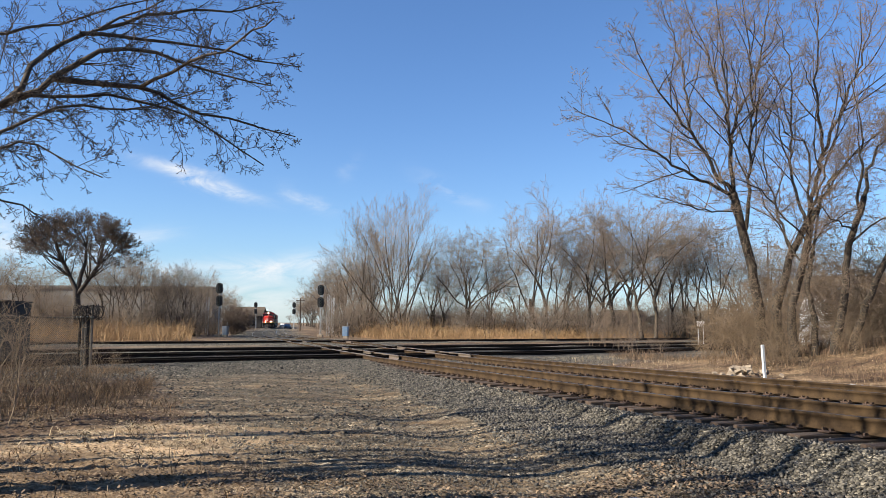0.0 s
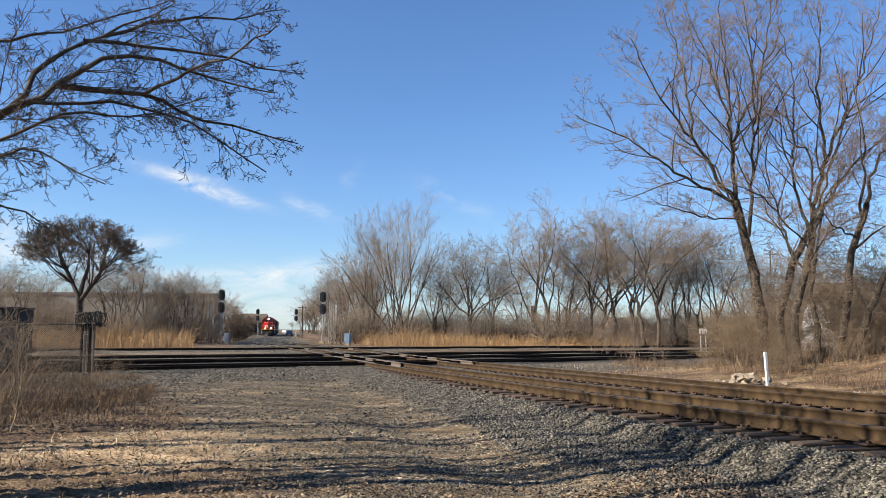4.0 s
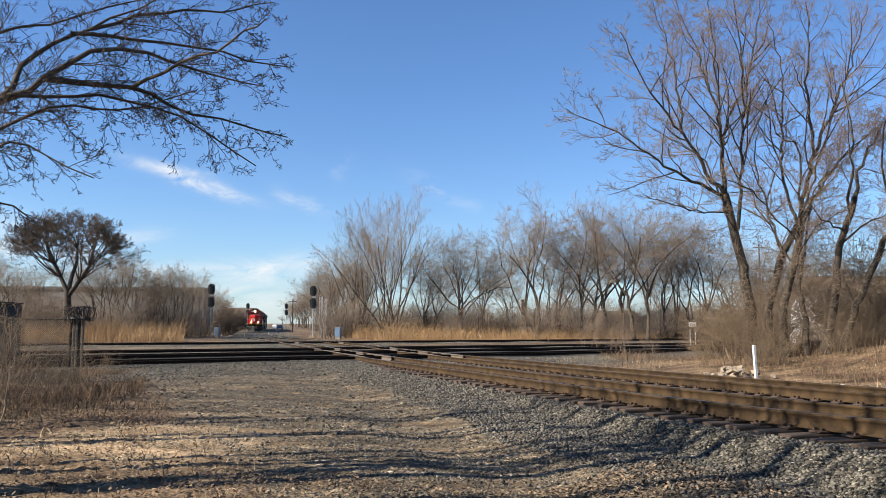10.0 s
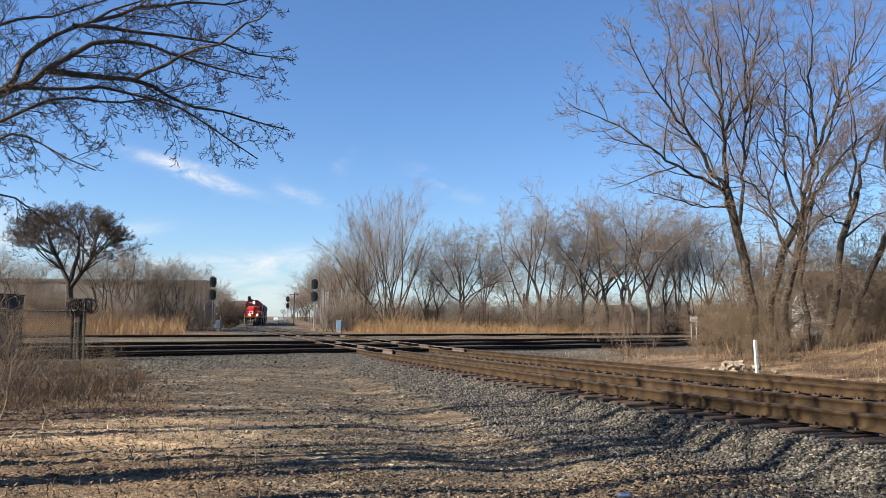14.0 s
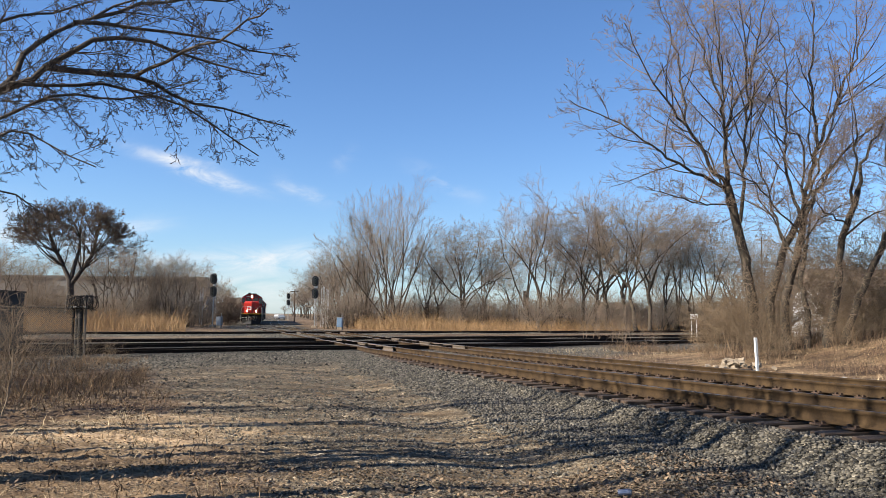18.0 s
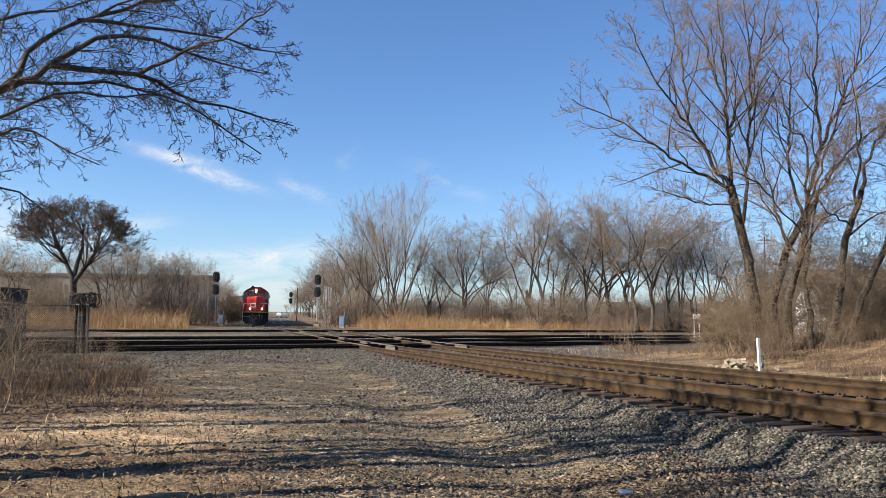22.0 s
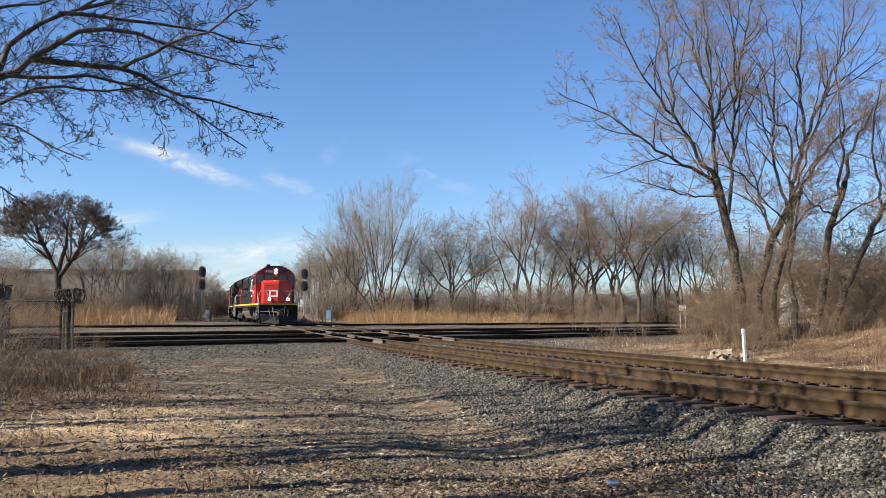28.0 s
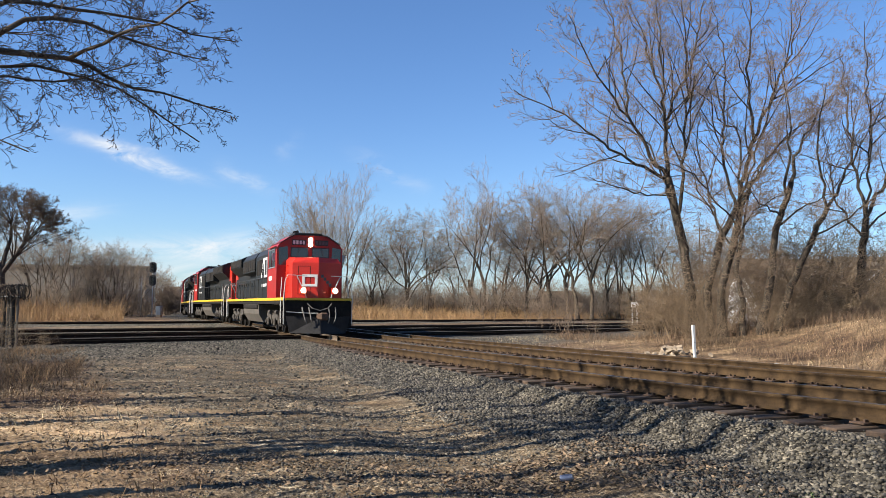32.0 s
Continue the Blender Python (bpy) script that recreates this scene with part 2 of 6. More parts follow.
# mesh helpers
class Shape:
    """Collects plain solids into one mesh."""

    def __init__(self):
        self.v, self.f = [], []

    def add(self, verts, faces):
        o = len(self.v)
        self.v.extend(tuple(p) for p in verts)
        self.f.extend(tuple(i + o for i in q) for q in faces)
        return self

    def box(self, c, s, m=None, bevel=0.0):
        x, y, z = (k / 2 for k in s)
        b = min(bevel, x * 0.9, y * 0.9, z * 0.9)
        if b <= 0:
            v = [(i * x, j * y, k * z) for k in (-1, 1) for j in (-1, 1) for i in (-1, 1)]
            f = [(0, 2, 3, 1), (4, 5, 7, 6), (0, 1, 5, 4), (2, 6, 7, 3), (0, 4, 6, 2), (1, 3, 7, 5)]
        else:
            ring = [(x - b, y), (-x + b, y), (-x, y - b), (-x, -y + b), (-x + b, -y), (x - b, -y), (x, -y + b), (x, y - b)]
            inner = [(px * (x - b) / x, py * (y - b) / y) for px, py in ring]
            v = [(px, py, zz) for (rr, zz) in ((inner, -z), (ring, -z + b), (ring, z - b), (inner, z)) for px, py in rr]
            f = [tuple(range(7, -1, -1)), tuple(range(24, 32))]
            for k in range(3):
                f += [(k * 8 + i, k * 8 + (i + 1) % 8, k * 8 + 8 + (i + 1) % 8, k * 8 + 8 + i) for i in range(8)]
        mm = Matrix.Translation(c) @ (m or Matrix())
        return self.add([mm @ Vector(p) for p in v], f)

    def rod(self, a, b, r, r2=None, n=8, caps=True):
        a, b = Vector(a), Vector(b)
        r2 = r if r2 is None else r2
        q = (b - a).to_track_quat("Z", "Y")
        ring = [Vector((math.cos(i * 2 * math.pi / n), math.sin(i * 2 * math.pi / n), 0)) for i in range(n)]
        v = [a + q @ (p * r) for p in ring] + [b + q @ (p * r2) for p in ring]
        f = [(i, (i + 1) % n, n + (i + 1) % n, n + i) for i in range(n)]
        if caps:
            f += [tuple(range(n - 1, -1, -1)), tuple(range(n, 2 * n))]
        return self.add(v, f)

    def pipe(self, pts, r, n=6):
        for a, b in zip(pts, pts[1:]):
            self.rod(a, b, r, n=n)
        return self

    def prism(self, outline, a, b, axis="y"):
        """A flat outline drawn out along an axis from a to b; the outline is in the two other axes, in order."""
        def at(p, k):
            return {"x": (k, p[0], p[1]), "y": (p[0], k, p[1]), "z": (p[0], p[1], k)}[axis]
        n = len(outline)
        v = [at(p, a) for p in outline] + [at(p, b) for p in outline]
        f = [(i, (i + 1) % n, n + (i + 1) % n, n + i) for i in range(n)] + [tuple(range(n - 1, -1, -1)), tuple(range(n, 2 * n))]
        return self.add(v, f)

    def disc(self, c, d, r, h, n=16):
        c, d = Vector(c), Vector(d).normalized()
        return self.rod(c - d * h / 2, c + d * h / 2, r, n=n)

    def mesh(self, name, mat, smooth=False):
        me = bpy.data.meshes.new(name)
        me.from_pydata(self.v, [], self.f)
        bm = bmesh.new()
        bm.from_mesh(me)
        bmesh.ops.recalc_face_normals(bm, faces=bm.faces)
        bm.to_mesh(me)
        bm.free()
        me.materials.append(mat)
        if smooth:
            me.shade_smooth()
        return me


def part(name, shape, mat, parent, label="", smooth=False, m=None):
    ob = new(name, shape.mesh(name, mat, smooth) if isinstance(shape, Shape) else shape)
    ob.parent = parent
    if m is not None:
        ob.matrix_basis = m
    if label:
        ob["label"] = label
    return ob


def thing(name, label, category, m=None, group="", kind=""):
    ob = tagged(new(name), label, category, group, kind)
    ob.empty_display_size = 0.2
    if m is not None:
        ob.matrix_basis = m
    return ob


def raw_mesh(name, v, f, mat, smooth=False):
    """A mesh from numpy arrays of vertices and of equal-sided faces."""
    v, f = np.asarray(v, np.float32), np.asarray(f, np.int32)
    me = bpy.data.meshes.new(name)
    me.vertices.add(len(v))
    me.vertices.foreach_set("co", v.ravel())
    k = f.shape[1]
    me.loops.add(f.size)
    me.loops.foreach_set("vertex_index", f.ravel())
    me.polygons.add(len(f))
    me.polygons.foreach_set("loop_start", np.arange(0, f.size, k, dtype=np.int32))
    me.polygons.foreach_set("loop_total", np.full(len(f), k, np.int32))
    me.update(calc_edges=True)
    me.materials.append(mat)
    if smooth:
        me.shade_smooth()
    return me


# the plan: train line (two tracks), three crossing tracks and one beyond
def spline(knots, y):
    k, v = np.array(knots, float).T
    n, h = len(k), np.diff(k)
    a, b = np.zeros((n, n)), np.zeros(n)
    a[0, 0] = a[-1, -1] = 1
    for i in range(1, n - 1):
        a[i, i - 1:i + 2] = h[i - 1], 2 * (h[i - 1] + h[i]), h[i]
        b[i] = 6 * ((v[i + 1] - v[i]) / h[i] - (v[i] - v[i - 1]) / h[i - 1])
    m = np.linalg.solve(a, b)
    y = np.asarray(y, float)
    i = np.clip(np.searchsorted(k, y) - 1, 0, n - 2)
    c = (y - k[i]) / h[i]
    d = 1 - c
    return d * v[i] + c * v[i + 1] + ((d ** 3 - d) * m[i] + (c ** 3 - c) * m[i + 1]) * h[i] ** 2 / 6


LINE = ((-60, 27.3), (0, 8.53), (8, 6.02), (16, 3.52), (25, 0.73), (36, -2.83), (45, -5.68), (60, -10.65), (80, -17.65), (110, -26.45),
        (166, -39.3), (300, -66.5), (1200, -250))
RISE = ((-60, 1.3), (0, 0.73), (8, 0.612), (12, 0.486), (16, 0.406), (20, 0.341), (25, 0.266), (30, 0.198), (36, 0.135), (45, 0.08), (70, 0.06), (105, -0.20), (160, -0.27), (1200, -0.3))
GAP = 3.88
_y = np.concatenate([np.arange(-60, 160, 0.5), np.arange(160, 1200, 8.0)])
_x = spline(LINE, _y)
_s = np.concatenate([[0], np.cumsum(np.hypot(np.diff(_x), np.diff(_y)))])
_s -= np.interp(0, _y, _s)


def line_at(s, off=0.0):
    """Place and heading (unit vector away from the camera) at s metres along track 1, off metres to its far side."""
    x, y = np.interp(s, _s, _x), np.interp(s, _s, _y)
    x1, y1 = np.interp(s + 1, _s, _x), np.interp(s + 1, _s, _y)
    x0, y0 = np.interp(s - 1, _s, _x), np.interp(s - 1, _s, _y)
    d = np.array([x1 - x0, y1 - y0]) / math.hypot(x1 - x0, y1 - y0)
    z = np.interp(y, *np.array(RISE).T)
    return Vector((x + off * d[1], y - off * d[0], z)), Vector((d[0], d[1], 0))


CROSS_ANGLE = 36.2
CROSS_O, CROSS_D = Vector((-5.95, 36.2, 0.09)), Vector((math.cos(radians(CROSS_ANGLE)), math.sin(radians(CROSS_ANGLE)), 0))
CROSS_N = Vector((-CROSS_D.y, CROSS_D.x, 0))
CROSS_TRACKS = (0.75, 6.6, 12.9, 28.8)


def cross_at(s, off):
    return CROSS_O + CROSS_D * s + CROSS_N * off


def line_uv(x, y):
    """Distance along and across the train line (track 1 centre), for arrays."""
    xc = np.interp(y, _y, _x)
    slope = np.interp(y, _y, np.gradient(_x, _y))
    return (x - xc) / np.hypot(1, slope), np.interp(y, *np.array(RISE).T)


def cross_uv(x, y):
    dx, dy = x - CROSS_O.x, y - CROSS_O.y
    return dx * CROSS_D.x + dy * CROSS_D.y, dx * CROSS_N.x + dy * CROSS_N.y


def smooth01(a, b, x):
    t = np.clip((x - a) / (b - a), 0, 1)
    return t * t * (3 - 2 * t)


def ground_z(x, y):
    x, y = np.asarray(x, float), np.asarray(y, float)
    u, rz = line_uv(x, y)
    s, w = cross_uv(x, y)
    base = 0.02 * np.sin(x * 0.35 + 1) * np.cos(y * 0.27) - 0.05 * smooth01(14, 32, y) - 0.24 * smooth01(74, 105, y)
    base = base + 0.2 * smooth01(7.0, 14.0, u) * (1 - smooth01(24, 40, y)) + 0.03 * np.sin(x * 0.9) * smooth01(4, 8, np.abs(u + 6))
    # mound by the tree clump
    base = base + 1.05 * np.exp(-(((x - 16.5) / 3.0) ** 2 + ((y - 25.0) / 4.0) ** 2)) + 0.6 * np.exp(-(((x - 13.0) / 3.5) ** 2 + ((y - 30.0) / 4.0) ** 2))
    base = base - 0.10 * np.exp(-((u + 4.6) / 0.8) ** 2) * (1 - smooth01(20, 32, y))
    top = rz - 0.285
    inside = np.minimum(u + 1.62, GAP + 1.62 - u)
    bank = top + np.minimum(0.0, inside) * 0.55
    z = np.maximum(base, bank)
    ctop = 0.09 - 0.235
    cin = np.minimum(w + 1.3, 15.5 - w)
    z = np.maximum(z, ctop + np.minimum(0.0, cin) * 0.35)
    cin = np.minimum(w - 26.9, 30.8 - w)
    z = np.maximum(z, ctop + np.minimum(0.0, cin) * 0.35)
    return z


# ground: one sheet to the horizon
def ground_material():
    m = bpy.data.materials.new("ground_gravel_grass")
    m.use_nodes = True
    n, l = m.node_tree.nodes, m.node_tree.links
    p = n["Principled BSDF"]
    p.inputs["Roughness"].default_value, p.inputs["Specular IOR Level"].default_value = 0.95, 0.2
    tc = n.new("ShaderNodeTexCoord")

    def noise_at(scale, detail=6.0, rough=0.6, stretch=(1, 1, 1)):
        mp = n.new("ShaderNodeMapping")
        mp.inputs["Scale"].default_value = stretch
        l.new(tc.outputs["Object"], mp.inputs["Vector"])
        t = n.new("ShaderNodeTexNoise")
        t.inputs["Scale"].default_value, t.inputs["Detail"].default_value, t.inputs["Roughness"].default_value = scale, detail, rough
        l.new(mp.outputs[0], t.inputs["Vector"])
        return t.outputs[0]

    def ramp(src, *stops):
        r = n.new("ShaderNodeValToRGB")
        e = r.color_ramp.elements
        while len(e) < len(stops):
            e.new(0.5)
        for k, (pos, c) in zip(e, stops):
            k.position, k.color = pos, (*c, 1)
        l.new(src, r.inputs[0])
        return r.outputs[0]

    def mixed(fac, a, b):
        x = n.new("ShaderNodeMix")
        x.data_type = "RGBA"
        l.new(fac, x.inputs[0])
        l.new(a, x.inputs[6])
        l.new(b, x.inputs[7])
        return x.outputs[2]

    def stones(scale):
        v = n.new("ShaderNodeTexVoronoi")
        v.inputs["Scale"].default_value = scale
        l.new(tc.outputs["Object"], v.inputs["Vector"])
        sp = n.new("ShaderNodeSeparateColor")
        l.new(v.outputs["Color"], sp.inputs[0])
        return sp.outputs[0], v.outputs["Distance"]

    st, dist = stones(30.0)
    ballast = ramp(st, (0.0, (0.0174, 0.0154, 0.0118)), (0.45, (0.063, 0.055, 0.042)), (0.85, (0.158, 0.137, 0.101)), (1.0, (0.316, 0.272, 0.203)))
    st2, dist2 = stones(24.0)
    st3, _ = stones(75.0)
    pebble = ramp(st2, (0.0, (0.0198, 0.0156, 0.00984)), (0.5, (0.129, 0.0991, 0.0639)), (0.85, (0.266, 0.211, 0.139)), (1.0, (0.494, 0.405, 0.279)))
    grit = ramp(st3, (0.0, (0.0217, 0.0156, 0.00901)), (0.5, (0.114, 0.0808, 0.0475)), (0.85, (0.208, 0.155, 0.0943)), (1.0, (0.415, 0.321, 0.205)))
    coarse = n.new("ShaderNodeMapRange")
    coarse.inputs[1].default_value, coarse.inputs[2].default_value = 0.44, 0.60
    l.new(noise_at(3.2, 6, 0.7, (1, 1.6, 1)), coarse.inputs[0])
    fine = mixed(coarse.outputs[0], grit, pebble)
    earth = ramp(noise_at(7.0, 12, 0.8), (0.34, (0.0296, 0.0175, 0.0082)), (0.5, (0.144, 0.09, 0.0442)), (0.66, (0.326, 0.225, 0.119)))
    fac = n.new("ShaderNodeMapRange")
    fac.inputs[1].default_value, fac.inputs[2].default_value, fac.inputs[4].default_value = 0.48, 0.66, 0.9
    l.new(noise_at(0.75, 9, 0.68, (0.7, 1.5, 1)), fac.inputs[0])
    road = mixed(fac.outputs[0], fine, earth)
    straw = ramp(noise_at(9.0, 10, 0.8, (1, 2.2, 1)), (0.34, (0.0237, 0.0139, 0.00787)), (0.5, (0.15, 0.0985, 0.0535)), (0.64, (0.363, 0.257, 0.154)))
    thatch = ramp(noise_at(12.0, 10, 0.8), (0.34, (0.0174, 0.0102, 0.00708)), (0.52, (0.0869, 0.0524, 0.0314)), (0.68, (0.221, 0.142, 0.0865)))
    fac2 = n.new("ShaderNodeMapRange")
    fac2.inputs[1].default_value, fac2.inputs[2].default_value = 0.44, 0.58
    l.new(noise_at(0.4, 4, 0.6), fac2.inputs[0])
    grass = mixed(fac2.outputs[0], thatch, straw)
    za = n.new("ShaderNodeAttribute")
    za.attribute_name = "zone"
    zs = n.new("ShaderNodeSeparateXYZ")
    l.new(za.outputs["Vector"], zs.inputs[0])
    lying = ramp(noise_at(14.0, 9, 0.8, (0.6, 3.0, 1)), (0.32, (0.0711, 0.0422, 0.022)), (0.47, (0.332, 0.226, 0.126)), (0.62, (0.537, 0.393, 0.248)))
    c = mixed(zs.outputs[1], road, grass)
    c = mixed(zs.outputs[2], c, lying)
    oa = n.new("ShaderNodeAttribute")
    oa.attribute_name = "oil"
    oily = ramp(st, (0.0, (0.008, 0.007, 0.006)), (0.5, (0.026, 0.022, 0.018)), (1.0, (0.09, 0.078, 0.062)))
    ballast = mixed(oa.outputs["Fac"], ballast, oily)
    c = mixed(zs.outputs[0], c, ballast)
    big = noise_at(0.13, 4, 0.5)
    mr = n.new("ShaderNodeMapRange")
    mr.inputs[1].default_value, mr.inputs[2].default_value = 0.3, 0.7
    mr.inputs[3].default_value, mr.inputs[4].default_value = 0.82, 1.15
    l.new(big, mr.inputs[0])
    hs = n.new("ShaderNodeHueSaturation")
    l.new(mr.outputs[0], hs.inputs["Value"])
    l.new(c, hs.inputs["Color"])
    worn = n.new("ShaderNodeMapRange")
    worn.inputs[1].default_value, worn.inputs[2].default_value = 0.36, 0.62
    worn.inputs[3].default_value, worn.inputs[4].default_value = 0.42, 1.34
    l.new(noise_at(1.15, 10, 0.72, (0.45, 1.5, 1)), worn.inputs[0])
    hs2 = n.new("ShaderNodeHueSaturation")
    l.new(worn.outputs[0], hs2.inputs["Value"])
    l.new(hs.outputs[0], hs2.inputs["Color"])
    l.new(hs2.outputs[0], p.inputs["Base Color"])
    b = n.new("ShaderNodeBump")
    b.inputs["Strength"].default_value, b.inputs["Distance"].default_value, b.invert = 0.9, 0.035, True
    hm = n.new("ShaderNodeMix")
    half = n.new("ShaderNodeMath")
    half.operation = "MULTIPLY"
    l.new(dist2, half.inputs[0])
    half.inputs[1].default_value = 0.4
    l.new(zs.outputs[0], hm.inputs[0])
    l.new(half.outputs[0], hm.inputs[2])
    l.new(dist, hm.inputs[3])
    l.new(hm.outputs[0], b.inputs["Height"])
    b2 = n.new("ShaderNodeBump")
    b2.inputs["Strength"].default_value, b2.inputs["Distance"].default_value = 0.7, 0.02
    l.new(noise_at(30.0, 8, 0.7), b2.inputs["Height"])
    l.new(b.outputs[0], b2.inputs["Normal"])
    l.new(b2.outputs[0], p.inputs["Normal"])
    return m


def spaced(stops):
    """Coordinates from (start, step) rows up to the last start."""
    vals = []
    for (a, st), (b, _) in zip(stops, stops[1:]):
        vals.append(np.arange(a, b - 1e-6, st))
    return np.concatenate(vals + [[stops[-1][0]]])


def wobble(x, y, k, seed=0):
    r = np.random.RandomState(seed)
    z = np.zeros_like(x)
    for _ in range(6):
        a, ph = r.uniform(0, 6.28), r.uniform(0, 6.28)
        f = k * r.uniform(0.6, 1.8)
        z += np.sin((x * math.cos(a) + y * math.sin(a)) * f + ph)
    return z / 6


gx = spaced(((-2600, 400), (-600, 60), (-120, 6), (-40, 1.0), (-16, 0.14), (-8, 0.075), (8, 0.14), (14, 0.25), (26, 1.0), (60, 6), (120, 60), (600, 400), (2600, 1)))
gy = spaced(((-400, 60), (-40, 4), (0, 0.5), (3.5, 0.3), (5.6, 0.055), (12, 0.09), (20, 0.16), (34, 0.4), (64, 1.5), (130, 8), (250, 50), (700, 400), (3900, 1)))
GX, GY = np.meshgrid(gx, gy)
GZ = ground_z(GX, GY)
near = (1 - smooth01(30, 60, np.hypot(GX, GY)))
GZ += near * (0.012 * wobble(GX, GY, 5.0, 1) + 0.012 * wobble(GX, GY, 14.0, 2) + np.random.RandomState(3).normal(0, 0.008, GX.shape))
# tufts and hollows in the dead verge beside the drive
tuft = (1 - smooth01(-0.9, 0.3, GX + 1.6 + 0.45 * np.maximum(GY - 7.5, 0) + 0.5 * wobble(GX, GY, 1.5, 71))) * near
GZ += tuft * (0.022 * wobble(GX, GY, 22.0, 72) + 0.02 * wobble(GX, GY, 45.0, 73) + 0.03 * wobble(GX, GY, 6.0, 74))
u_, rz_ = line_uv(GX, GY)
s_, w_ = cross_uv(GX, GY)
edge = 0.35 * wobble(GX, GY, 1.3, 4) + 0.2 * wobble(GX, GY, 4.0, 5)
bal = smooth01(-4.0, -2.9, u_ + edge) * (1 - smooth01(GAP + 2.6, GAP + 3.4, u_ + edge))
bal = np.maximum(bal, smooth01(-11.0, -6.5, w_ + edge * 3) * (1 - smooth01(17.0, 19.0, w_ + edge)) * smooth01(-22, -17, s_ + edge))
bal = np.maximum(bal, smooth01(22.0, 24.0, w_ + edge) * (1 - smooth01(32, 33, w_ + edge)))
# the dirt drive runs from the camera to the crossing; grass on both sides
xd = -1.6 - 0.45 * np.maximum(GY - 7.5, 0)
gr = 1 - smooth01(-0.7, 0.6, GX - xd + edge)
gr = np.maximum(gr, smooth01(GAP + 2.4, GAP + 3.6, u_ + edge))
gr = np.maximum(gr, smooth01(32, 34, w_ + edge))
gr = np.maximum(gr, 0.75 * smooth01(3.1, 3.9, 0.5 * GX - 0.02 * GY + edge) * (u_ < -3.4))
pale = np.clip(1.25 - ((GX + 4.1) / 2.0) ** 2 - ((GY - 11.0) / 1.8) ** 2 + 0.7 * wobble(GX, GY, 1.8, 32) + 0.4 * wobble(GX, GY, 5.0, 34), 0, 1)
zone = np.stack([bal, gr, np.maximum(pale, 0.3 * smooth01(0.1, 0.5, wobble(GX, GY, 1.1, 35)) * gr)], -1)
NX, NY = len(gx), len(gy)
idx = np.arange(NX * NY).reshape(NY, NX)
quads = np.stack([idx[:-1, :-1], idx[:-1, 1:], idx[1:, 1:], idx[1:, :-1]], -1).reshape(-1, 4)
gme = raw_mesh("ground", np.stack([GX, GY, GZ], -1).reshape(-1, 3), quads, ground_material(), True)
at = gme.attributes.new("zone", "FLOAT_VECTOR", "POINT")
at.data.foreach_set("vector", zone.reshape(-1).astype(np.float32))
oil = smooth01(-1.6, -0.9, w_ + 0.5 * edge) * (1 - smooth01(7.6, 8.6, w_ + edge)) * smooth01(-60, -50, s_)
gme.attributes.new("oil", "FLOAT", "POINT").data.foreach_set("value", oil.reshape(-1).astype(np.float32))
tagged(new("ground", gme), "gravel drive, ballast and dry winter grass", "ground", kind="structure")

# tracks
PROFILE = ((-0.0375, 0), (0.0375, 0), (0.0375, -0.038), (0.011, -0.052), (0.011, -0.158), (0.075, -0.178), (0.075, -0.192), (-0.075, -0.192),
           (-0.075, -0.178), (-0.011, -0.158), (-0.011, -0.052), (-0.0375, -0.038))


def rail_mesh(points, side, mat, top):
    """Sweep the rail's profile along points; side gives the unit vector across at each."""
    k, v = len(PROFILE), []
    for p, a in zip(points, side):
        v += [(p.x + a.x * q, p.y + a.y * q, p.z + h) for q, h in PROFILE]
    f = []
    for i in range(len(points) - 1):
        f += [(i * k + j, i * k + (j + 1) % k, (i + 1) * k + (j + 1) % k, (i + 1) * k + j) for j in range(k)]
    me = raw_mesh("rail", v, f, mat)
    me.materials.append(top)
    me.polygons.foreach_set("material_index", np.array([1 if j % k == 0 else 0 for j in range(len(f))], np.int32))
    me.flip_normals()
    return me


def line_samples():
    return [float(s) for s in np.concatenate([np.arange(-30, 60, 1.5), np.arange(60, 320, 10), [360, 420, 500, 650, 900]])]


